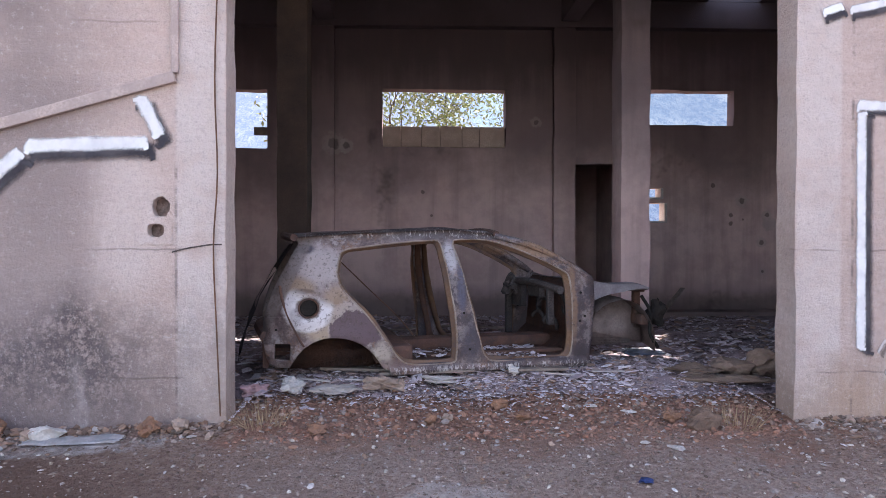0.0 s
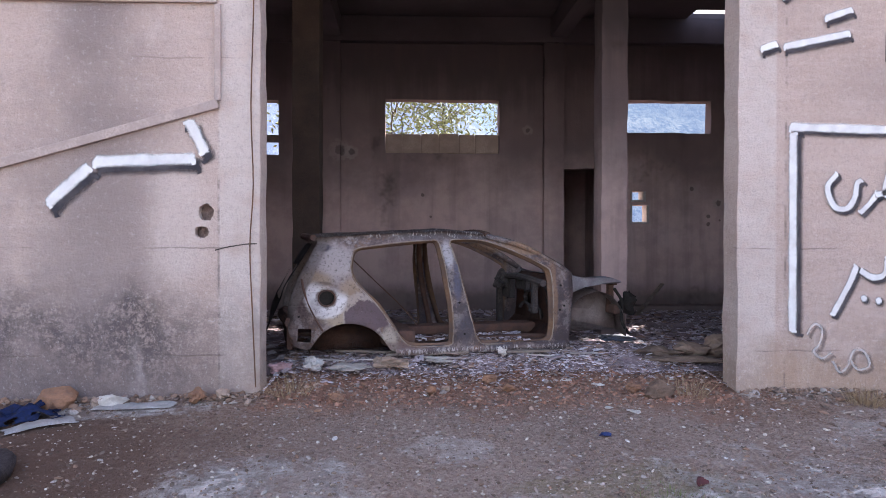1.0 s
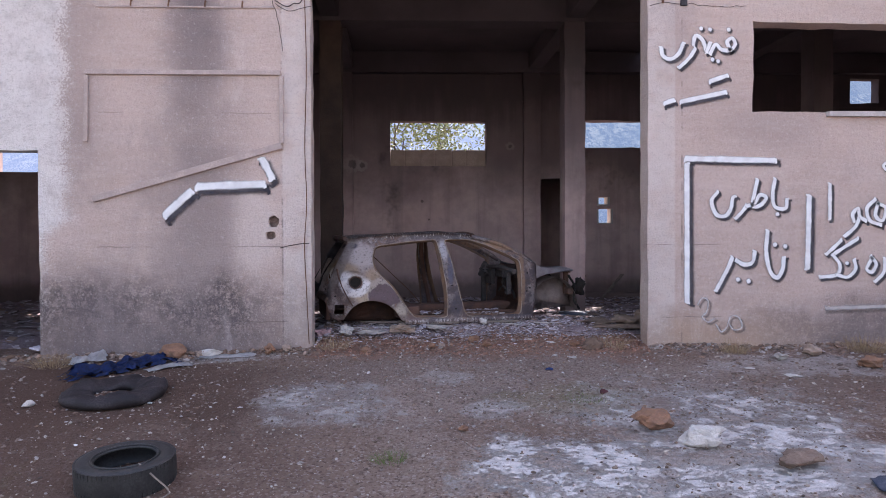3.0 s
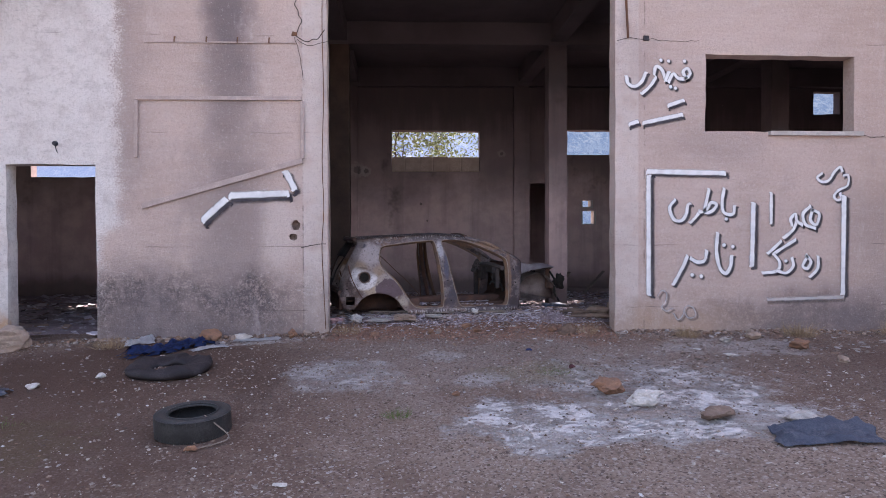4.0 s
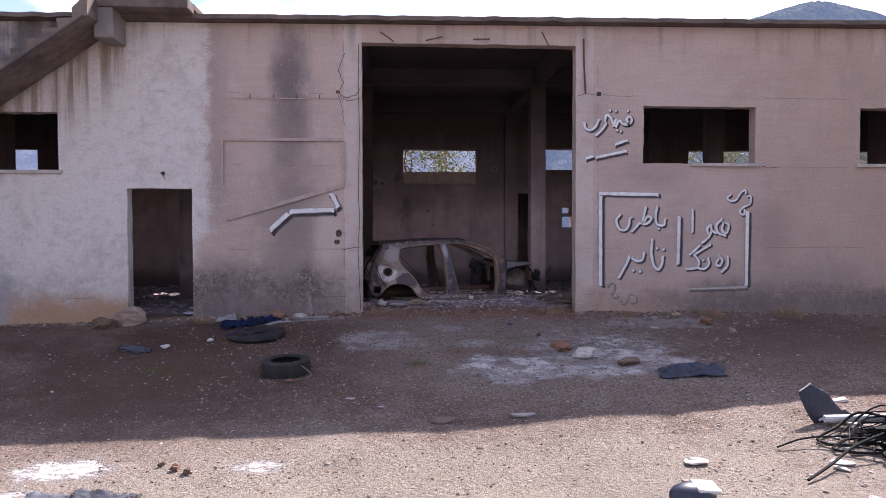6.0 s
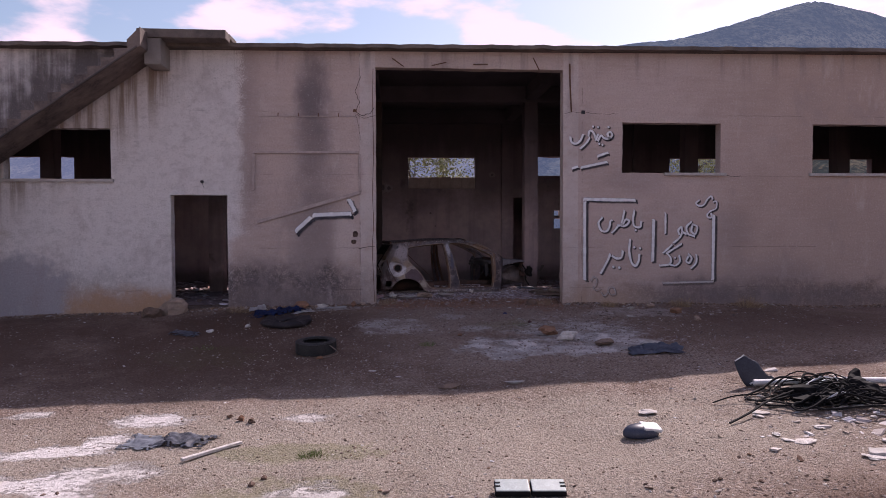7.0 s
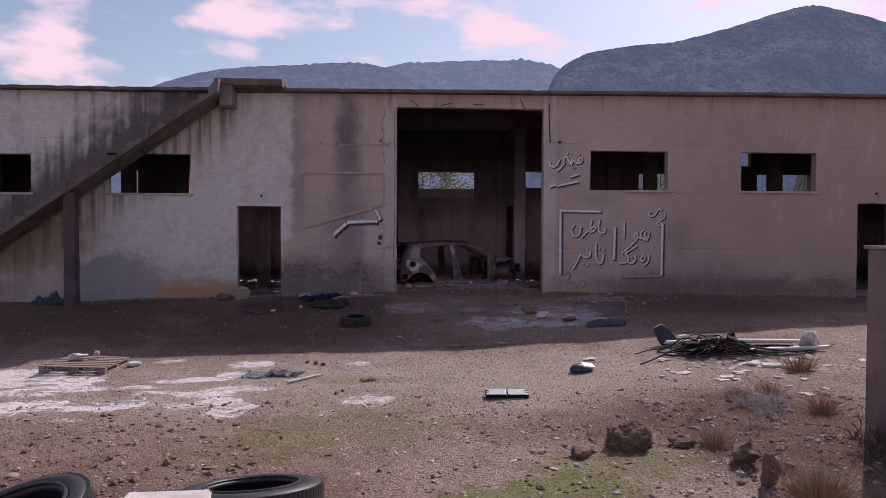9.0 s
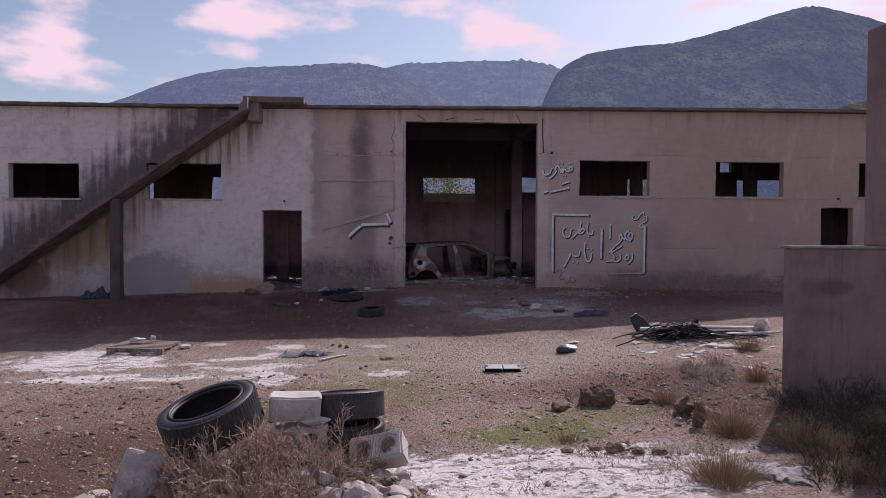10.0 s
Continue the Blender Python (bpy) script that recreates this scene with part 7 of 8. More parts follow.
def build_panel():
    """A curved plastic car panel standing on its edge."""
    top = thing("scrap_panel", "curved blue-black plastic car panel standing on edge with a torn rim", "panel", at=on_ground(3.0, -0.92, 4, 0.01, 0, 0))
    bm = filled([closed([(-0.10, 0.31), (-0.03, 0.335), (0.056, 0.38), (0.126, 0.336), (0.21, 0.294), (0.28, 0.18), (0.35, 0.11), (0.38, 0.12), (0.45, 0.07), (0.56, 0.02), (0.30, -0.01), (0.08, 0.0), (0.0, 0.03), (-0.07, 0.154)], 3)])
    grid_cut(bm, 0.05)
    for v in bm.verts:
        x, z = v.co.x, v.co.y
        v.co = Vector((x, 0.14 * (max(0.0, z) / 0.38) ** 1.6 + 0.25 * (x - 0.1) ** 2, z))
    bmesh.ops.solidify(bm, geom=bm.faces[:], thickness=0.03)
    part("shell", bm, plain("slate_plastic", (0.022, 0.026, 0.042), (0.04, 0.044, 0.06), 6, 0.5, 0.15, 0.004, spec=0.5), top, smooth=True)
    bm = bmesh.new()
    tube(bm, smooth_line([(-0.10, 0.10, 0.315), (-0.03, 0.115, 0.345), (0.05, 0.135, 0.385)], 4), 0.008, 6)
    tube(bm, smooth_line([(0.04, -0.02, 0.03), (0.10, -0.04, 0.06), (0.20, -0.04, 0.055), (0.23, -0.02, 0.01)], 5), 0.012, 6)
    part("clip", bm, M_PALE, top, "white torn clips")


build_panel()
pipe = bmesh.new()
tube(pipe, [(3.06, -1.0, ground_height(3.06, -1.0) + 0.075), (4.2, -1.2, ground_height(4.2, -1.2) + 0.10), (5.5, -1.45, ground_height(5.5, -1.45) + 0.09)], 0.04, 12)
tagged(part("plastic_pipe", pipe, M_PALE), "long white plastic pipe lying among cables", "pipe")
pipe = bmesh.new()
tube(pipe, [(4.1, -1.75, ground_height(4.1, -1.75) + 0.05), (5.6, -1.95, ground_height(5.6, -1.95) + 0.06)], 0.035, 10)
tagged(part("plastic_pipe", pipe, M_PALE), "short white plastic pipe behind a heap of cables", "pipe")

tangle = thing("cable_tangle", "tangled heap of black cables and rubber hoses", "cables", at=pose(0, 0, 0))
rnd = random.Random(21)
for i in range(84):
    cx, cy = (rnd.gauss(3.7, 0.30) if i < 58 else rnd.uniform(4.2, 5.2)), rnd.uniform(-2.0, -1.4)
    pts, a, r = [], rnd.uniform(0, 6.3), rnd.uniform(0.12, 0.42)
    for k in range(rnd.randint(6, 11)):
        a += rnd.uniform(0.5, 1.1)
        x, y = cx + r * math.cos(a) * rnd.uniform(0.8, 1.5), cy + r * math.sin(a) * 0.7
        h = 0.03 + 0.27 * math.exp(-((x - 3.7) / 0.5) ** 2) * rnd.uniform(0.1, 1.0)
        pts.append((x, y, ground_height(x, y) + h))
    bm = bmesh.new()
    tube(bm, smooth_line(pts, 4), rnd.choice((0.005, 0.007, 0.009, 0.014)), 6)
    part("cable", bm, M_PLASTIC if i % 17 else M_PALE, tangle)
for pts, r in (([(2.12, -2.25, 0.03), (2.45, -2.05, 0.06), (2.8, -1.85, 0.14), (3.15, -1.75, 0.20)], 0.013), ([(2.3, -1.45, 0.03), (2.6, -1.42, 0.08), (2.95, -1.55, 0.12)], 0.009), ([(4.3, -1.9, 0.12), (4.8, -2.1, 0.07), (5.3, -2.0, 0.03)], 0.014)):
    bm = bmesh.new()
    tube(bm, smooth_line([(x, y, ground_height(x, y) + h) for x, y, h in pts], 5), r, 7)
    part("cable", bm, M_PLASTIC, tangle)
bm = bmesh.new()
rock_mesh(bm, (0.60, 0.40, 0.42), 71, 0.5, on_ground(4.0, -1.6, 10, 0.16), 4)
rock_mesh(bm, (0.70, 0.40, 0.30), 72, 0.6, on_ground(3.5, -1.7, -10, 0.10), 3)
part("rubber_mass", bm, M_PLASTIC, tangle, "black melted rubber lump")
build_rock("white plastic bag full of rubbish", 5.42, -1.75, (0.46, 0.34, 0.40), 99, M_WHITESTONE, 0, 0.1, 3, 0.25, "bag", "rubbish_bag")
rnd = random.Random(8)
for i in range(34):
    x, y = rnd.uniform(2.4, 5.0), rnd.uniform(-3.4, -1.2)
    if i > 22:
        x, y = rnd.uniform(3.0, 4.6), rnd.uniform(-4.6, -2.6)
    s = rnd.uniform(0.05, 0.2)
    build_rock("white scrap of plastic and plaster near the cables", x, y, (s * 1.5, s, 0.03), 200 + i, M_WHITESTONE, rnd.uniform(0, 180), 0.1, 2)["group"] = "scraps by the cables"


squared_slabs = ((4.15, -2.75, 0.34, 0.2, 0.05, -8), (4.38, -2.9, 0.26, 0.2, 0.05, 20), (3.95, -2.55, 0.2, 0.15, 0.04, 35), (3.1, -3.3, 0.22, 0.15, 0.04, -30))
for i, (x, y, a, b, c, r) in enumerate(squared_slabs):
    bm = bmesh.new()
    box(bm, -a / 2, a / 2, -b / 2, b / 2, 0, c, bevel=0.012)
    bmesh.ops.triangulate(bm, faces=bm.faces[:])
    bmesh.ops.subdivide_edges(bm, edges=[e for e in bm.edges if e.calc_length() > 0.1], cuts=4, use_grid_fill=True)
    for v in bm.verts:
        q = v.co * 5 + Vector((i * 3, 1, 2))
        v.co += Vector((noise.noise(q), noise.noise(q + Vector((4, 4, 4))), 0.4 * noise.noise(q * 2))) * 0.04
    ob = part("slab", bm, M_BLOCK)
    ob.matrix_world = on_ground(x, y, r, 0.0, 3, -2)
    tagged(ob, "broken pale concrete slab in dry grass", "slab", "slabs in the grass")


# ---- stones at the gateway ----
def threshold(x, y):
    """The upper of the yard's earth and the ash floor in the gateway."""
    return max(floor_height(x, y) - 0.20 * (1 - smoothstep(y, 5.2, 5.85)), ground_height(x, y))


def squared(label, dims, m, material, name="stone_block", category="stone"):
    bm = bmesh.new()
    box(bm, -dims[0] / 2, dims[0] / 2, -dims[1] / 2, dims[1] / 2, 0, dims[2], bevel=min(0.03, dims[2] * 0.3))
    bmesh.ops.triangulate(bm, faces=bm.faces[:])
    bmesh.ops.subdivide_edges(bm, edges=[e for e in bm.edges if e.calc_length() > 0.06], cuts=3, use_grid_fill=True)
    for v in bm.verts:
        q = v.co * 9 + m.translation * 2
        v.co += Vector((noise.noise(q), noise.noise(q + Vector((5, 2, 1))), 0.6 * noise.noise(q + Vector((1, 7, 3))))) * min(0.05, dims[1] * 0.2)
    ob = part(name, bm, material)
    ob.matrix_world = m
    return tagged(ob, label, category)


M_SAND = plain("sandy_block", (0.30, 0.215, 0.17), (0.19, 0.135, 0.11), 5, 0.93, 0.5, 0.015)
squared("pale slab of broken concrete tipped up in the weeds", (0.25, 0.08, 0.40), pose(-4.02, -11.22, ground_height(-4.02, -11.22) - 0.06, -22, 16, 14), M_RUBBLE, "rubble_slab", "slab")
squared("pale slab of broken concrete lying in the weeds", (0.34, 0.26, 0.12), pose(-4.36, -11.0, ground_height(-4.36, -11.0) + 0.0, 12, 20, -20), M_RUBBLE, "rubble_slab", "slab")
build_rock("rough sandy stone block in the gateway", 2.44, 6.15, (0.42, 0.30, 0.26), 611, M_SAND, 6, 0.1, 4, 0.3, base=0.12)
build_rock("rough sandy stone block in the gateway", 2.08, 6.12, (0.36, 0.28, 0.21), 612, M_SAND, -10, 0.1, 4, 0.3, base=0.12)
M_PINKRAG = plain("pink_foam", (0.55, 0.36, 0.38), (0.40, 0.26, 0.28), 12, 0.9, 0.5, 0.01)
for i, (text, x, y, size, m, rz, kind, nm) in enumerate((("torn lump of pink foam beside the wreck", -1.96, 5.66, (0.22, 0.16, 0.14), M_PINKRAG, 20, "foam", "foam_scrap"), ("grey slab of fallen plaster beside the wreck", -1.32, 5.62, (0.36, 0.24, 0.07), M_STONE, 15, "plaster", "plaster_slab"),
                                                      ("pale lump of plaster under the wreck", -1.66, 5.66, (0.20, 0.16, 0.12), M_BLOCK, 60, "plaster", "plaster_slab"), ("crumpled tan cardboard beside the wreck", -0.95, 5.70, (0.34, 0.20, 0.13), M_SANDY, -25, "cardboard", "cardboard_scrap"),
                                                      ("grey slab of fallen plaster beside the wreck", -0.52, 5.78, (0.30, 0.18, 0.05), M_STONE, -10, "plaster", "plaster_slab"), ("white lump of plaster before the wreck", 0.12, 5.93, (0.10, 0.08, 0.09), M_WHITESTONE, 0, "plaster", "plaster_slab"),
                                                      ("crumpled blue-grey plastic on the floor", 1.55, 6.9, (0.42, 0.26, 0.07), M_SHEET, 10, "sheet", "plastic_scrap"))):
    build_rock(text, x, y, size, 620 + i, m, rz, 0.05, 4, 0.55, kind, nm, threshold(x, y) + 0.03)
for i, (x, y, l, a) in enumerate(((-1.05, 5.82, 0.42, 6), (-1.55, 5.86, 0.34, -12), (-0.35, 5.85, 0.30, 20), (0.55, 5.92, 0.36, -5), (0.95, 6.0, 0.30, 14))):
    ob = box_part("lath", (-l / 2, l / 2, -0.012, 0.012, 0, 0.012), M_SILL, bevel=0.003)
    ob.matrix_world = pose(x, y, threshold(x, y) + 0.035, 0, 3, a)
    tagged(ob, "thin pale splintered lath on the debris", "lath", "laths in the debris")
build_rock("layered brown rock slab in the gateway", 1.70, 6.1, (0.52, 0.30, 0.09), 601, M_BOULDER, 5, 0.1, 4, 0.5, base=0.14)
build_rock("layered brown rock slab in the gateway", 1.92, 5.92, (0.95, 0.26, 0.08), 602, M_BOULDER, -3, 0.1, 4, 0.4, base=0.10)
for i, (x, y, l, a, mat) in enumerate(((2.2, 10.9, 0.75, 62, M_WOOD), (2.75, 11.2, 0.8, 48, M_WOOD), (3.4, 11.0, 0.9, 30, M_WOOD), (-0.6, 5.95, 0.8, 8, M_WOOD), (-1.2, 6.05, 0.6, -12, M_WOOD), (0.35, 6.0, 0.5, 4, M_WOOD), (-1.0, 9.6, 1.6, 35, M_WOOD), (0.4, 9.9, 1.4, -20, M_WOOD))):
    lean = -38 if i < 3 else 0
    ob = box_part("plank", (-l / 2, l / 2, -0.04, 0.04, 0, 0.022), mat, bevel=0.004)
    ob.matrix_world = pose(x, y, floor_height(x, y) + (0.24 if i < 3 else 0.05), 0, lean, a)
    tagged(ob, "broken grey plank lying in the debris", "plank", "planks in the debris")


# ---- loose stones, chips and ash: past counting ----



def scatter(name, count, spots, sizes, material, label, seed, flat=0.6, category="gravel", lift=0.0, height=ground_height, slab=False):
    rnd = random.Random(seed)
    verts, faces = [], []
    ico = [(0, 0, 1), (0.9, 0, 0.3), (0.28, 0.85, 0.35), (-0.72, 0.53, 0.3), (-0.72, -0.53, 0.35), (0.28, -0.85, 0.3), (0.72, 0.53, -0.4), (-0.28, 0.85, -0.4), (-0.9, 0, -0.4), (-0.28, -0.85, -0.4), (0.72, -0.53, -0.4)]
    tri = [(0, 1, 2), (0, 2, 3), (0, 3, 4), (0, 4, 5), (0, 5, 1), (1, 6, 2), (2, 7, 3), (3, 8, 4), (4, 9, 5), (5, 10, 1), (6, 7, 2), (7, 8, 3), (8, 9, 4), (9, 10, 5), (10, 6, 1)]
    cube = [(-1, -1, -1), (1, -1, -1), (1, 1, -1), (-1, 1, -1), (-0.9, -1, 1), (1, -0.8, 1), (0.85, 1, 1), (-1, 0.9, 1)]
    quad = [(4, 5, 6, 7), (0, 1, 5, 4), (1, 2, 6, 5), (2, 3, 7, 6), (3, 0, 4, 7), (3, 2, 1, 0)]
    for _ in range(count):
        x, y = spots(rnd)
        s = sizes[0] * (sizes[1] / sizes[0]) ** (rnd.random() ** 2.2)
        a, tx, ty = rnd.uniform(0, 6.28), rnd.uniform(-0.3, 0.3), rnd.uniform(-0.3, 0.3)
        ca, sa, b = math.cos(a), math.sin(a), len(verts)
        sx, sy, sz = s * rnd.uniform(0.7, 1.5), s * rnd.uniform(0.6, 1.0), s * flat * rnd.uniform(0.6, 1.1)
        z0 = height(x, y) + lift + sz * 0.35
        for px, py, pz in (cube if slab else ico):
            j = 1 + rnd.uniform(-0.22, 0.22)
            qx, qy, qz = px * sx * j, py * sy * j, pz * sz
            verts.append((x + ca * qx - sa * qy, y + sa * qx + ca * qy, z0 + qz + tx * qx + ty * qy))
        faces += [tuple(b + i for i in f) for f in (quad if slab else tri)]
    me = bpy.data.meshes.new(name)
    me.from_pydata(verts, [], faces)
    me.materials.append(material)
    return tagged(new(name, me), label, category, kind="stuff")


def mixed_stone(name, colours):
    n = Nodes(name)
    c = colours[0]
    for i, k in enumerate(colours[1:]):
        c = n.mix(n.step(n.island(), (i + 1) / len(colours) - 0.01, (i + 1) / len(colours)), c, k)
    f = n.noise(60, 4, 0.7)
    c = n.mix(n.step(f, 0.4, 0.75, 0.0, 0.5), c, (0.16, 0.12, 0.10))
    return n.done(c, 0.93, f, 0.4, 0.004, spec=0.12)


M_GRAVEL = mixed_stone("gravel", [(0.23, 0.175, 0.15), (0.17, 0.12, 0.098), (0.32, 0.27, 0.245), (0.13, 0.098, 0.083), (0.25, 0.165, 0.125), (0.38, 0.345, 0.33), (0.20, 0.155, 0.135)])
M_CHIPS = mixed_stone("pale_chips", [(0.56, 0.52, 0.51), (0.44, 0.39, 0.37), (0.68, 0.66, 0.67), (0.37, 0.31, 0.28)])
M_CLODS = mixed_stone("dark_clods", [(0.20, 0.125, 0.09), (0.27, 0.18, 0.135), (0.15, 0.10, 0.078), (0.33, 0.25, 0.205)])
M_SOIL = mixed_stone("soil_crumbs", [(0.33, 0.27, 0.232), (0.25, 0.19, 0.155), (0.47, 0.415, 0.37), (0.12, 0.085, 0.068), (0.30, 0.235, 0.195), (0.56, 0.515, 0.475), (0.20, 0.148, 0.118)])
M_REDSOIL = mixed_stone("red_soil", [(0.30, 0.155, 0.11), (0.24, 0.13, 0.095), (0.35, 0.20, 0.15), (0.20, 0.12, 0.092)])
M_REDSTONE = mixed_stone("red_stone", [(0.33, 0.19, 0.135), (0.22, 0.15, 0.12), (0.40, 0.29, 0.235), (0.25, 0.14, 0.10), (0.30, 0.255, 0.235)])
M_ASH = mixed_stone("ash_and_plaster", [(0.49, 0.43, 0.47), (0.25, 0.20, 0.205), (0.61, 0.55, 0.60), (0.35, 0.27, 0.255), (0.12, 0.09, 0.092), (0.68, 0.63, 0.69), (0.38, 0.265, 0.22), (0.43, 0.36, 0.39)])


def yard(rnd):
    while True:
        x, y = rnd.uniform(-10.5, 7.5), rnd.choice((rnd.uniform(-9, 4.9), rnd.uniform(-9, 4.9), rnd.uniform(0, 4.9)))
        p = Vector((x, y, 7))
        if noise.noise(p * 0.55) + 0.7 * noise.noise(p * 1.6) < rnd.uniform(-0.55, 0.45):
            continue
        if rnd.random() < 0.12 or not any(((x - a) / c) ** 2 + ((y - b) / d) ** 2 < 1.1 for a, b, c, d, _ in SPILLS):
            return x, y


def off_lime(rnd):
    while True:
        x, y = rnd.uniform(-9, 5), rnd.uniform(-9.3, 0.5)
        if rnd.random() < 0.08 or (not any(((x - a) / c) ** 2 + ((y - b) / d) ** 2 < 1.1 for a, b, c, d, _ in SPILLS) and noise.noise(Vector((x * 0.9, y * 0.9, 5))) > rnd.uniform(-0.5, 0.35)):
            return x, y


def off_pad(rnd):
    while True:
        x, y = rnd.gauss(0.2, 1.9), rnd.uniform(-9.2, -3.6)
        if ((x + 1.1) / 2.2) ** 2 + ((y + 9.1) / 0.85) ** 2 > 1.0 or rnd.random() < 0.1:
            return x, y


def near_gate(rnd):
    return rnd.gauss(0.2, 1.6), rnd.uniform(2.6, 5.6)


scatter("gravel", 22000, yard, (0.004, 0.022), M_GRAVEL, "loose reddish gravel strewn over the yard", 1)
scatter("gravel", 5000, near_gate, (0.005, 0.022), M_GRAVEL, "fine reddish gravel before the gateway", 2)
scatter("chips", 650, yard, (0.006, 0.030), M_CHIPS, "white plaster chips strewn over the yard", 3, 0.4)
scatter("chips", 260, near_gate, (0.005, 0.018), M_CHIPS, "white plaster chips before the gateway", 4, 0.4)
scatter("clods", 300, lambda r: (r.uniform(-8, 4), r.uniform(-9, -3.0)), (0.012, 0.05), M_CLODS, "dark crumbs of dry earth on the near ground", 5, 0.75, "clods")
scatter("chips", 420, lambda r: (r.uniform(2.3, 5.6), r.gauss(4.3, 0.45)), (0.010, 0.055), M_GRAVEL, "fallen plaster and stones along the wall foot", 6, 0.4)
scatter("gravel", 600, lambda r: (r.uniform(-3.6, -1.3), r.uniform(-11.7, -10.3)), (0.015, 0.07), M_GRAVEL, "crushed rubble round the tyres", 7, 0.6, "rubble")
scatter("debris", 11000, lambda r: (r.uniform(-4.5, 5.0), r.uniform(5.75, 11.9)), (0.007, 0.042), M_ASH, "ash, plaster flakes and charred scraps on the floor", 8, 0.22, "debris", 0.015, floor_height, True)
scatter("debris", 900, lambda r: (r.uniform(-4.5, 5.0), r.uniform(5.95, 11.9)), (0.025, 0.065), M_ASH, "larger flakes of fallen plaster and charred board", 12, 0.12, "debris", 0.03, floor_height, True)
scatter("debris", 14000, lambda r: (max(-1.97, min(1.97, r.gauss(-0.2, 1.5))), r.gauss(6.0, 0.30)), (0.004, 0.019), M_ASH, "pale flakes of plaster heaped before the wreck", 9, 0.25, "debris", 0.02, lambda x, y: threshold(x, y), True)
scatter("debris", 260, lambda r: (max(-1.9, min(1.9, r.gauss(-0.2, 1.5))), r.gauss(6.1, 0.24)), (0.02, 0.055), M_ASH, "splintered boards and plaster before the wreck", 13, 0.15, "debris", 0.04, lambda x, y: threshold(x, y), True)
scatter("clods", 13000, off_lime, (0.005, 0.019), M_SOIL, "crumbly red-brown soil on the sunlit ground", 14, 0.5, "clods")
scatter("clods", 4500, lambda r: (r.uniform(-1.95, 1.95), r.uniform(4.7, 5.95)), (0.006, 0.028), M_REDSOIL, "crumbs of red earth across the gateway", 31, 0.7, "clods", 0.0, threshold)
scatter("gravel", 420, lambda r: (r.uniform(-1.95, 1.95), r.gauss(5.12, 0.2)), (0.008, 0.034), M_REDSTONE, "brick-red and tan stones along the gateway", 32, 0.75, "stones", 0.0, threshold)
scatter("chips", 260, lambda r: (r.uniform(-1.95, 1.95), r.gauss(5.5, 0.25)), (0.006, 0.028), M_CHIPS, "white flakes of plaster in the red earth", 33, 0.3, "chips", 0.004, threshold)
scatter("clods", 800, lambda r: (r.uniform(-9.5, -3.4), r.uniform(-11.5, -6.0)), (0.010, 0.075), M_CLODS, "dark clods and stones on the near ground", 34, 0.7, "clods")
scatter("clods", 260, lambda r: (r.uniform(-6.5, -3.8), r.uniform(-11.6, -9.5)), (0.03, 0.10), M_REDSTONE, "scattered rough stones beside the tyres", 35, 0.6, "stones")
scatter("gravel", 2600, lambda r: (r.choice((r.uniform(-10, -2), r.uniform(2, 11))), 5.0 - abs(r.gauss(0, 0.14))), (0.008, 0.045), M_GRAVEL, "stones and fallen render along the wall foot", 36, 0.6, "gravel")
scatter("clods", 3000, lambda r: (r.choice((r.uniform(-10, -2), r.uniform(2, 11))), 5.0 - abs(r.gauss(0, 0.10))), (0.008, 0.04), M_CLODS, "crumbled earth banked against the wall foot", 37, 0.8, "clods")
scatter("clods", 2600, off_pad, (0.006, 0.04), M_SOIL, "lumps of dry broken soil on the sunlit ground", 38, 0.6, "clods")
scatter("chips", 600, off_lime, (0.005, 0.022), M_CHIPS, "pale chips of stone on the sunlit ground", 41, 0.4, "chips")
scatter("chips", 420, lambda r: (r.gauss(4.0, 0.9), r.gauss(-2.1, 0.7)), (0.010, 0.075), M_CHIPS, "white scraps of plastic and plaster round the cables", 42, 0.2, "chips", 0.0, ground_height, True)
scatter("chips", 900, lambda r: (r.uniform(-3.0, 0.9), r.gauss(-8.9, 0.45)), (0.005, 0.03), M_CHIPS, "pale crumbs on an old concrete pad", 43, 0.4, "chips")
scatter("gravel", 800, lambda r: (r.uniform(1.2, 4.2), r.uniform(-7.6, -4.2)), (0.008, 0.055), M_GRAVEL, "rough stones and clods among dry grass", 44, 0.7, "gravel")
scatter("gravel", 2200, lambda r: (r.uniform(-10, -3.5), r.uniform(-9.5, -3.5)), (0.008, 0.05), M_CLODS, "reddish-brown stones on the slope", 45, 0.6, "stones")
scatter("clods", 6000, lambda r: (r.uniform(-4, 4), r.uniform(0.5, 5.4)), (0.005, 0.018), M_SOIL, "crumbly red-brown soil before the wall", 15, 0.8, "clods")
scatter("debris", 900, lambda r: (r.uniform(-1.2, 0.4), r.uniform(6.1, 7.1)), (0.008, 0.035), M_ASH, "ash and scraps inside the wreck", 10, 0.2, "debris", 0.30, lambda x, y: 0.01, True)
scatter("debris", 900, lambda r: (r.uniform(-9, -4.6), r.uniform(5.2, 11.8)), (0.02, 0.10), M_ASH, "charred scraps on the floor of the side room", 11, 0.12, "debris", 0.02, floor_height, True)


# ---- plants ----
def leaf_material(name, a, b, through=0.3):
    n = Nodes(name)
    c = n.mix(n.island(), a, b)
    m = n.done(c, 0.7, spec=0.25)
    n.put(n.shader.inputs["Transmission Weight"], 0.0)
    n.put(n.shader.inputs["Subsurface Weight"], 0.0)
    return m


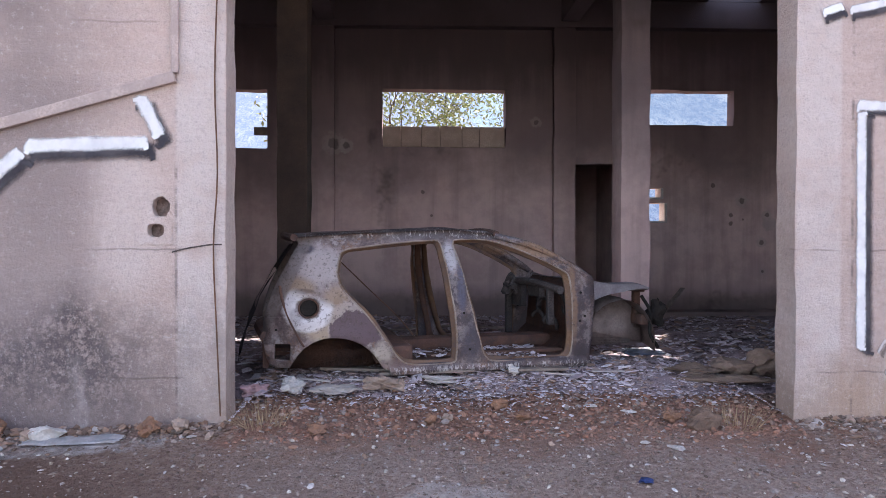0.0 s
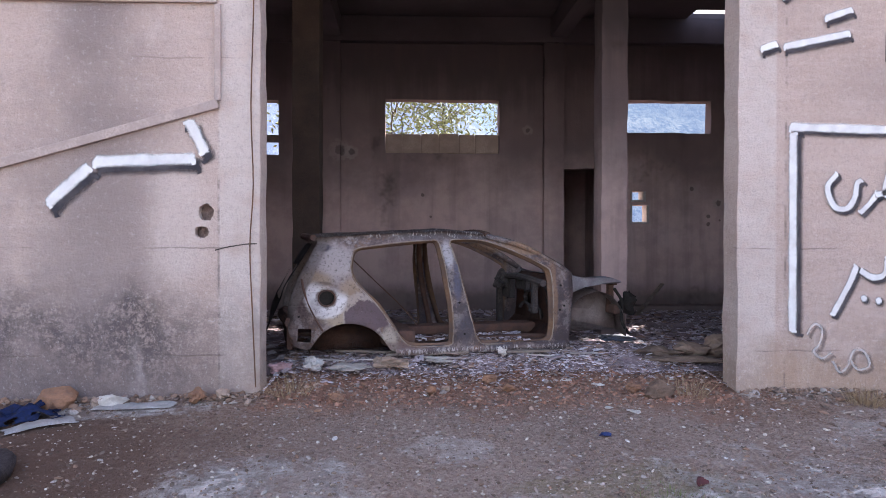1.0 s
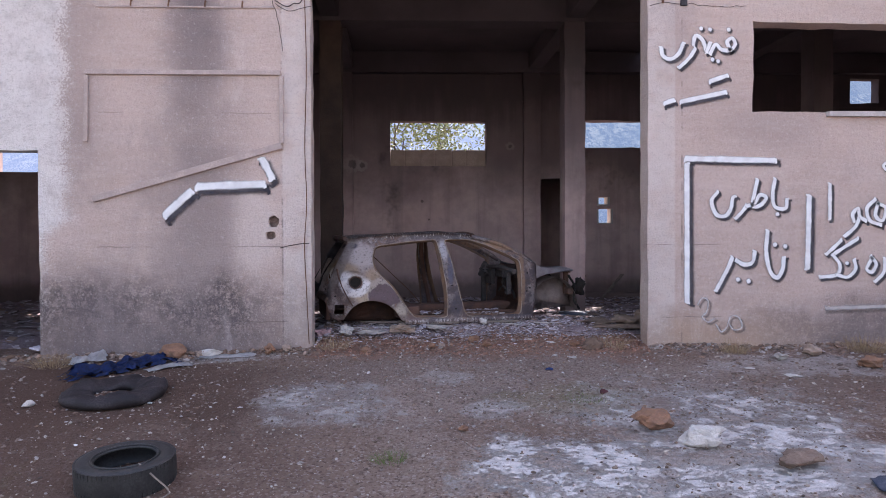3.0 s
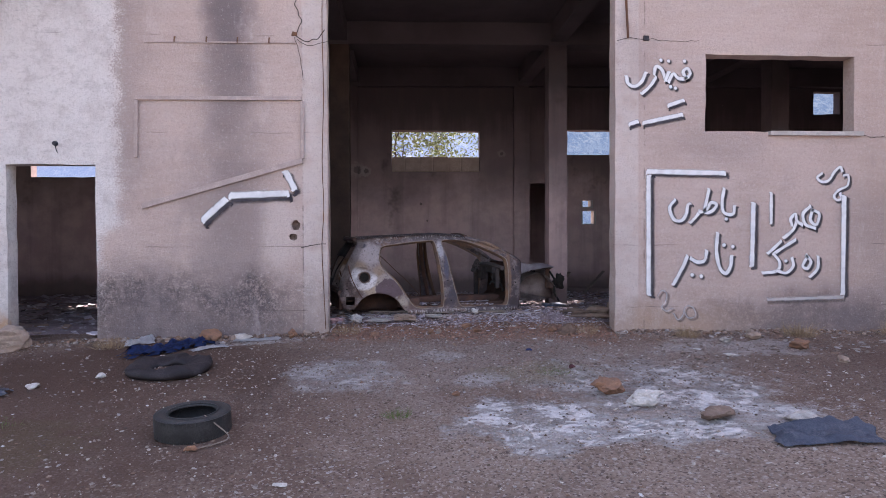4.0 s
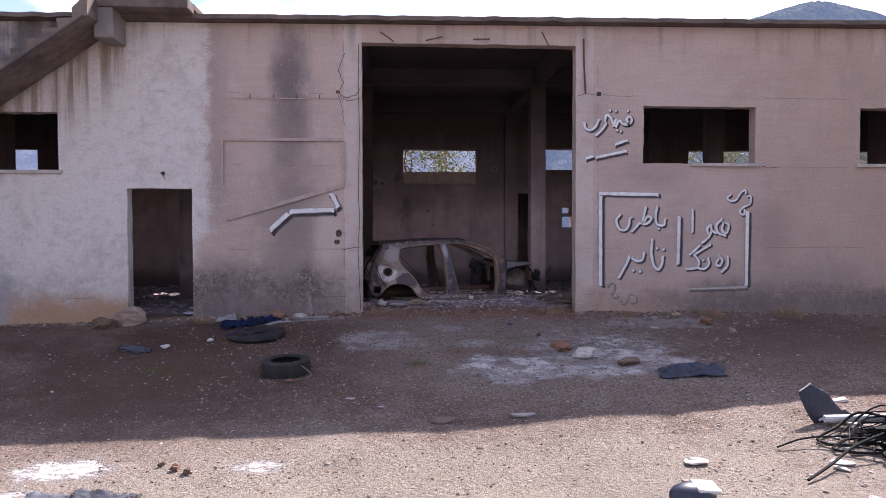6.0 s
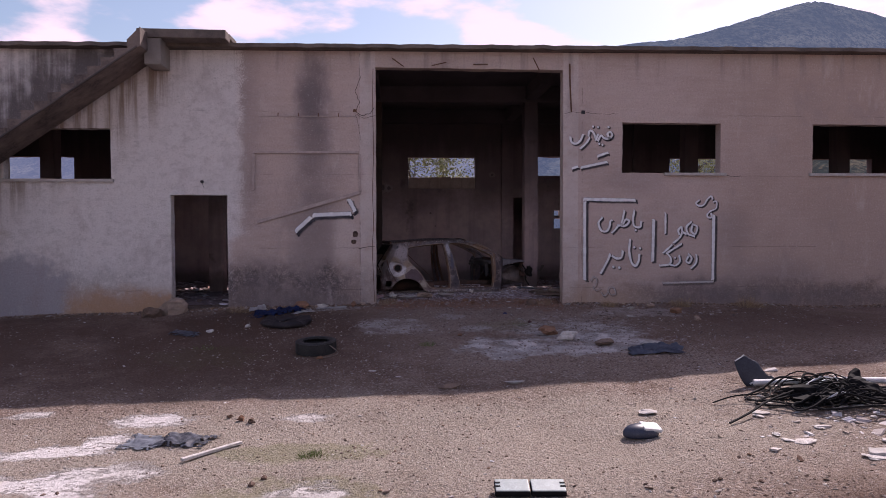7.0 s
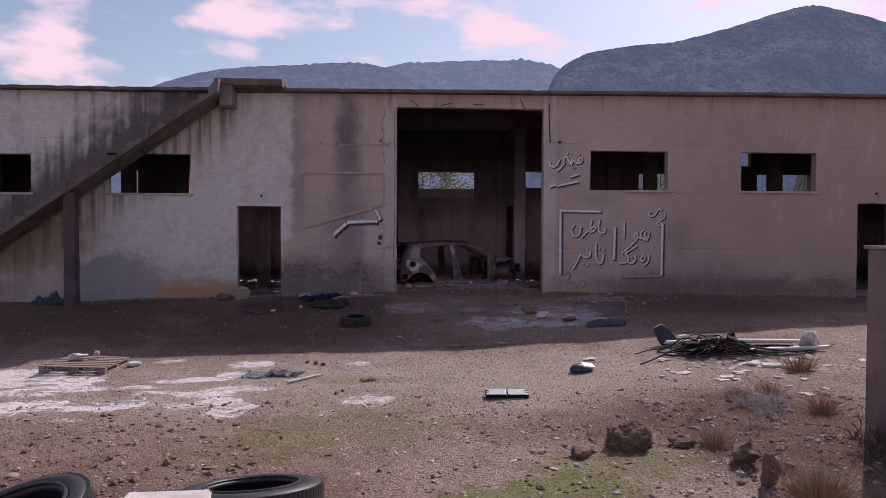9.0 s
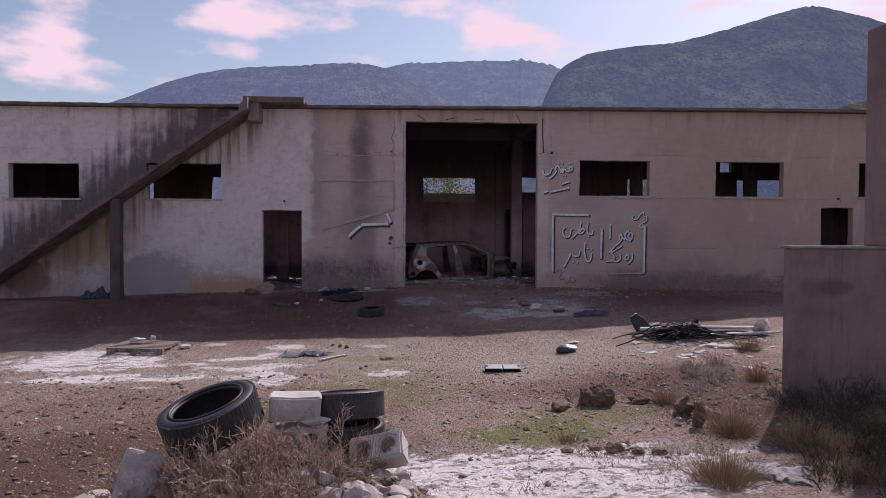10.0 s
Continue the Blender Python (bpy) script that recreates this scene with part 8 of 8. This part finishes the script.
M_DRY = leaf_material("dry_grass", (0.40, 0.30, 0.19), (0.22, 0.145, 0.09))
M_GREEN = leaf_material("green_weed", (0.10, 0.15, 0.045), (0.17, 0.19, 0.07))
M_LEAF = leaf_material("tree_leaf", (0.20, 0.235, 0.09), (0.42, 0.44, 0.22))
M_DARKTWIG = leaf_material("dark_twigs", (0.10, 0.08, 0.055), (0.05, 0.042, 0.032))
M_TWIG = leaf_material("dry_twigs", (0.44, 0.33, 0.27), (0.24, 0.165, 0.13))


def blades(bm, count, spread_r, height, rnd, wide=0.004, lean=0.5, base=(0, 0)):
    for _ in range(count):
        a, r = rnd.uniform(0, 6.28), spread_r * math.sqrt(rnd.random()) * 0.5
        x, y = base[0] + r * math.cos(a), base[1] + r * math.sin(a)
        h, l, d = height * rnd.uniform(0.45, 1.0), lean * rnd.uniform(0.1, 1.0), rnd.uniform(0, 6.28)
        dx, dy = math.cos(d), math.sin(d)
        prev = None
        for k in range(4):
            f = k / 3
            w = wide * (1 - f * 0.9)
            c = Vector((x + dx * l * h * f * f, y + dy * l * h * f * f, h * f * (1 - 0.25 * l * f)))
            cur = (bm.verts.new(c + Vector((-dy * w, dx * w, 0))), bm.verts.new(c - Vector((-dy * w, dx * w, 0))))
            if prev:
                bm.faces.new((prev[0], prev[1], cur[1], cur[0]))
            prev = cur


def build_tuft(x, y, r, h, count, seed, material, label, lean=0.6):
    """Fine stalks fanning out from a clump in all directions."""
    rnd = random.Random(seed)
    bm = bmesh.new()
    for _ in range(int(count * 2.2)):
        a, k = rnd.uniform(0, 6.28), rnd.random() ** 0.7
        px, py = r * 0.45 * k * math.cos(a), r * 0.45 * k * math.sin(a)
        tilt = k * rnd.uniform(0.3, 1.25) + rnd.gauss(0, 0.12)
        d = Vector((math.sin(tilt) * math.cos(a + rnd.gauss(0, 0.5)), math.sin(tilt) * math.sin(a + rnd.gauss(0, 0.5)), math.cos(tilt)))
        length, droop, w = h * rnd.uniform(0.3, 1.05), rnd.uniform(0.0, 0.3), 0.0022
        side = d.cross(Vector((rnd.gauss(0, 1), rnd.gauss(0, 1), 0.2))).normalized()
        prev = None
        for j in range(4):
            f = j / 3
            c = Vector((px, py, 0)) + d * length * f - Vector((0, 0, droop * length * f * f))
            cur = (bm.verts.new(c - side * w * (1 - 0.8 * f)), bm.verts.new(c + side * w * (1 - 0.8 * f)))
            if prev:
                bm.faces.new((prev[0], prev[1], cur[1], cur[0]))
            prev = cur
    ob = part("grass_tuft", bm, material)
    ob.location = (x, y, ground_height(x, y) - 0.01)
    return tagged(ob, label, "grass", "grass tufts", "stuff")


for i, (x, y, r, h, k) in enumerate(((3.40, -5.25, 0.30, 0.36, 260), (1.50, -6.25, 0.28, 0.30, 220), (1.75, -7.75, 0.5, 0.36, 520), (2.68, -4.45, 0.3, 0.25, 200), (3.2, -4.35, 0.26, 0.30, 180), (2.25, -8.3, 0.55, 0.44, 420), (0.95, -9.15, 0.62, 0.38, 620),
                                     (-0.25, -7.65, 0.32, 0.16, 160), (1.75, -7.1, 0.25, 0.2, 120), (4.4, -3.1, 0.4, 0.42, 300), (3.5, -8.0, 0.36, 0.32, 200), (2.5, -8.6, 0.4, 0.34, 240), (2.2, -9.3, 0.35, 0.3, 220), (-1.76, 5.0, 0.4, 0.24, 60), (1.53, 4.95, 0.4, 0.22, 50), (-2.5, -10.75, 0.22, 0.5, 70), (-4.35, -10.2, 0.5, 0.35, 260))):
    build_tuft(x, y, r, h, k, 300 + i, M_DRY, "dry straw-coloured grass tuft")
for i, (x, y, r, h, k) in enumerate(((-1.05, 2.1, 0.28, 0.09, 110), (-2.45, -2.48, 0.30, 0.10, 140), (-4.75, 2.15, 0.5, 0.08, 60), (2.9, 4.65, 0.3, 0.22, 120), (4.5, 4.7, 0.5, 0.25, 200), (6.0, 4.7, 0.6, 0.3, 200), (-4.75, 4.6, 0.4, 0.2, 120), (0.75, 3.2, 0.5, 0.06, 120))):
    build_tuft(x, y, r, h, k, 330 + i, M_GREEN if i < 3 or i == 7 else M_DRY, "low green weed on bare earth" if i < 3 or i == 7 else "dry grass at the foot of the wall", 0.9)
rnd = random.Random(17)
bm = bmesh.new()
for _ in range(420):
    x, y = rnd.uniform(-1.6, 3.2), rnd.uniform(-9.2, -4.6)
    if noise.noise(Vector((x * 0.8, y * 0.8, 2))) + 0.12 * (x - 0.6) > 0.05:
        for k in range(9):
            px, py = x + rnd.gauss(0, 0.08), y + rnd.gauss(0, 0.08)
            m = len(bm.verts)
            h, d = rnd.uniform(0.03, 0.14), rnd.uniform(0, 6.28)
            z = ground_height(px, py)
            a = bm.verts.new((px - 0.003, py, z))
            b = bm.verts.new((px + 0.003, py, z))
            c = bm.verts.new((px + 0.07 * math.cos(d), py + 0.07 * math.sin(d), z + h))
            bm.faces.new((a, b, c))
tagged(part("grass", bm, M_DRY), "sparse dry grass over the near ground", "grass", kind="stuff")


def build_bush(x, y, z, size, seed, label, twig=None):
    rnd = random.Random(seed)
    bush = thing("dry_bush", label, "bush", at=pose(x, y, z))
    bm = bmesh.new()

    def grow(p, d, length, r, level):
        q = p + d * length
        mid = (p + q) / 2 + Vector((rnd.gauss(0, 1), rnd.gauss(0, 1), rnd.gauss(0, 1))) * length * 0.06
        r = max(r, 0.0019)
        tube(bm, [p, mid, q], [r, r * 0.85, r * 0.7], 3, False)
        if level == 0:
            return
        for _ in range(rnd.randint(3, 4)):
            f = rnd.uniform(0.35, 1.0)
            n = (d + Vector((rnd.gauss(0, 0.55), rnd.gauss(0, 0.55), rnd.gauss(0.05, 0.4)))).normalized()
            grow(p.lerp(q, f), n, length * rnd.uniform(0.45, 0.7), r * 0.6, level - 1)
    for _ in range(17):
        d = Vector((rnd.gauss(0, 0.75), rnd.gauss(0, 0.75), 0.9)).normalized()
        grow(Vector((rnd.gauss(0, 0.12), rnd.gauss(0, 0.10), 0)), d, size * rnd.uniform(0.35, 0.55), 0.0055, 3)
    part("brushwood", bm, twig or M_TWIG, bush)
    bm = bmesh.new()
    blades(bm, 34, size * 1.1, size * 0.9, rnd, 0.003, 1.1)
    part("straw", bm, M_DRY, bush)


for i, (x, y, s) in enumerate(((-3.35, -11.05, 0.60), (-3.62, -11.15, 0.54), (-3.08, -11.0, 0.56), (-3.90, -11.05, 0.38), (-2.86, -11.15, 0.44), (-3.25, -11.4, 0.50), (-3.5, -11.45, 0.42), (-3.0, -11.4, 0.46), (-4.1, -11.3, 0.3), (-2.7, -11.05, 0.3), (-2.62, -10.75, 0.3))):
    build_bush(x, y, ground_height(x, y) - 0.03, s, i + 1, "brittle brown thorny weed before the tyres")
# dark shrubs, several added to stand for shade missing before the wall
for i, (x, y, s) in enumerate(((2.1, -8.9, 0.34), (2.3, -8.4, 0.4), (1.95, -9.4, 0.3), (2.9, -7.9, 0.5), (3.4, -7.3, 0.62), (3.0, -6.85, 0.5), (3.8, -7.1, 0.6), (3.9, -7.9, 0.7), (4.4, -7.5, 0.7), (3.3, -8.5, 0.6), (4.2, -8.6, 0.7), (2.65, -8.9, 0.36), (2.95, -8.4, 0.45), (2.5, -9.5, 0.34), (2.75, -9.75, 0.42), (2.3, -9.9, 0.3))):
    build_bush(x, y, ground_height(x, y) - 0.02, s, i + 20, "dark dry shrub adding shade at the foot of the boundary wall", M_DARKTWIG)


M_GREYTWIG = leaf_material("bleached_twigs", (0.52, 0.48, 0.47), (0.30, 0.265, 0.255))
for i, (x, y, s) in enumerate(((2.85, -5.0, 0.30), (2.62, -4.8, 0.24), (3.05, -4.75, 0.26), (2.7, -5.3, 0.22), (2.25, -5.7, 0.2))):
    build_bush(x, y, ground_height(x, y) - 0.02, s, i + 80, "bleached grey brushwood low on broken soil", M_GREYTWIG)


def build_tree(x, y, height, seed, label, leaves=2600, spread_r=2.2, leaf=0.055):
    rnd = random.Random(seed)
    tree = thing("tree", label, "tree", "trees behind the garage", at=pose(x, y, -0.05))
    bm = bmesh.new()
    tips = []

    def limb(p, d, length, r, level):
        pts = [p]
        for k in range(4):
            d = (d + Vector((rnd.gauss(0, 0.16), rnd.gauss(0, 0.16), rnd.gauss(0.04, 0.1)))).normalized()
            pts.append(pts[-1] + d * length / 4)
        tube(bm, pts, [r * (1 - 0.13 * k) for k in range(5)], 7 if level > 1 else 4, False)
        if level <= 1:
            tips.extend(pts[1:])
        if level:
            for _ in range(4 if level > 1 else 3):
                n = (d + Vector((rnd.gauss(0, 0.8), rnd.gauss(0, 0.8), rnd.gauss(0.1, 0.5)))).normalized()
                limb(pts[rnd.randint(2, 4)], n, length * rnd.uniform(0.5, 0.75), r * 0.5, level - 1)
    limb(Vector((0, 0, 0)), Vector((0, 0, 1)), height * 0.42, 0.13, 3)
    for _ in range(46):
        c = Vector((rnd.gauss(0, spread_r * 0.5), rnd.gauss(0, spread_r * 0.35), height * rnd.uniform(0.5, 0.95)))
        near = min(tips[:200], key=lambda q: (q - c).length)
        tube(bm, [near, (near + c) / 2 + Vector((0, 0, 0.06)), c], [0.012, 0.009, 0.005], 4, False)
        tips.extend([c] * 10)
    part("trunk", bm, M_BARK, tree)
    verts, faces = [], []
    for _ in range(leaves):
        t = rnd.choice(tips) + Vector((rnd.gauss(0, 0.22), rnd.gauss(0, 0.22), rnd.gauss(0, 0.22)))
        a, b = Vector((rnd.gauss(0, 1), rnd.gauss(0, 1), rnd.gauss(0, 1))).normalized(), Vector((rnd.gauss(0, 1), rnd.gauss(0, 1), rnd.gauss(0, 1)))
        b = a.cross(b).normalized()
        s, i = leaf * rnd.uniform(0.6, 1.3), len(verts)
        verts += [t - a * s, t - b * s * 0.45 + a * s * 0.1, t + a * s, t + b * s * 0.45 + a * s * 0.1]
        faces.append((i, i + 1, i + 2, i + 3))
    me = bpy.data.meshes.new("crown")
    me.from_pydata(verts, [], faces)
    me.materials.append(M_LEAF)
    crown = new("crown", me)
    crown.parent = tree
    crown["label"] = "sunlit yellow-green foliage with gaps"


build_tree(-0.3, 15.2, 6.4, 5, "leafy green tree growing behind the garage", 5200, 1.5)
build_tree(0.7, 16.0, 6.2, 6, "leafy green tree growing behind the garage", 4200, 1.4)
build_tree(10.2, 17.0, 5.2, 7, "leafy green tree growing behind the garage", 4200)
build_tree(12.2, 16.6, 5.0, 8, "leafy green tree growing behind the garage", 3800)
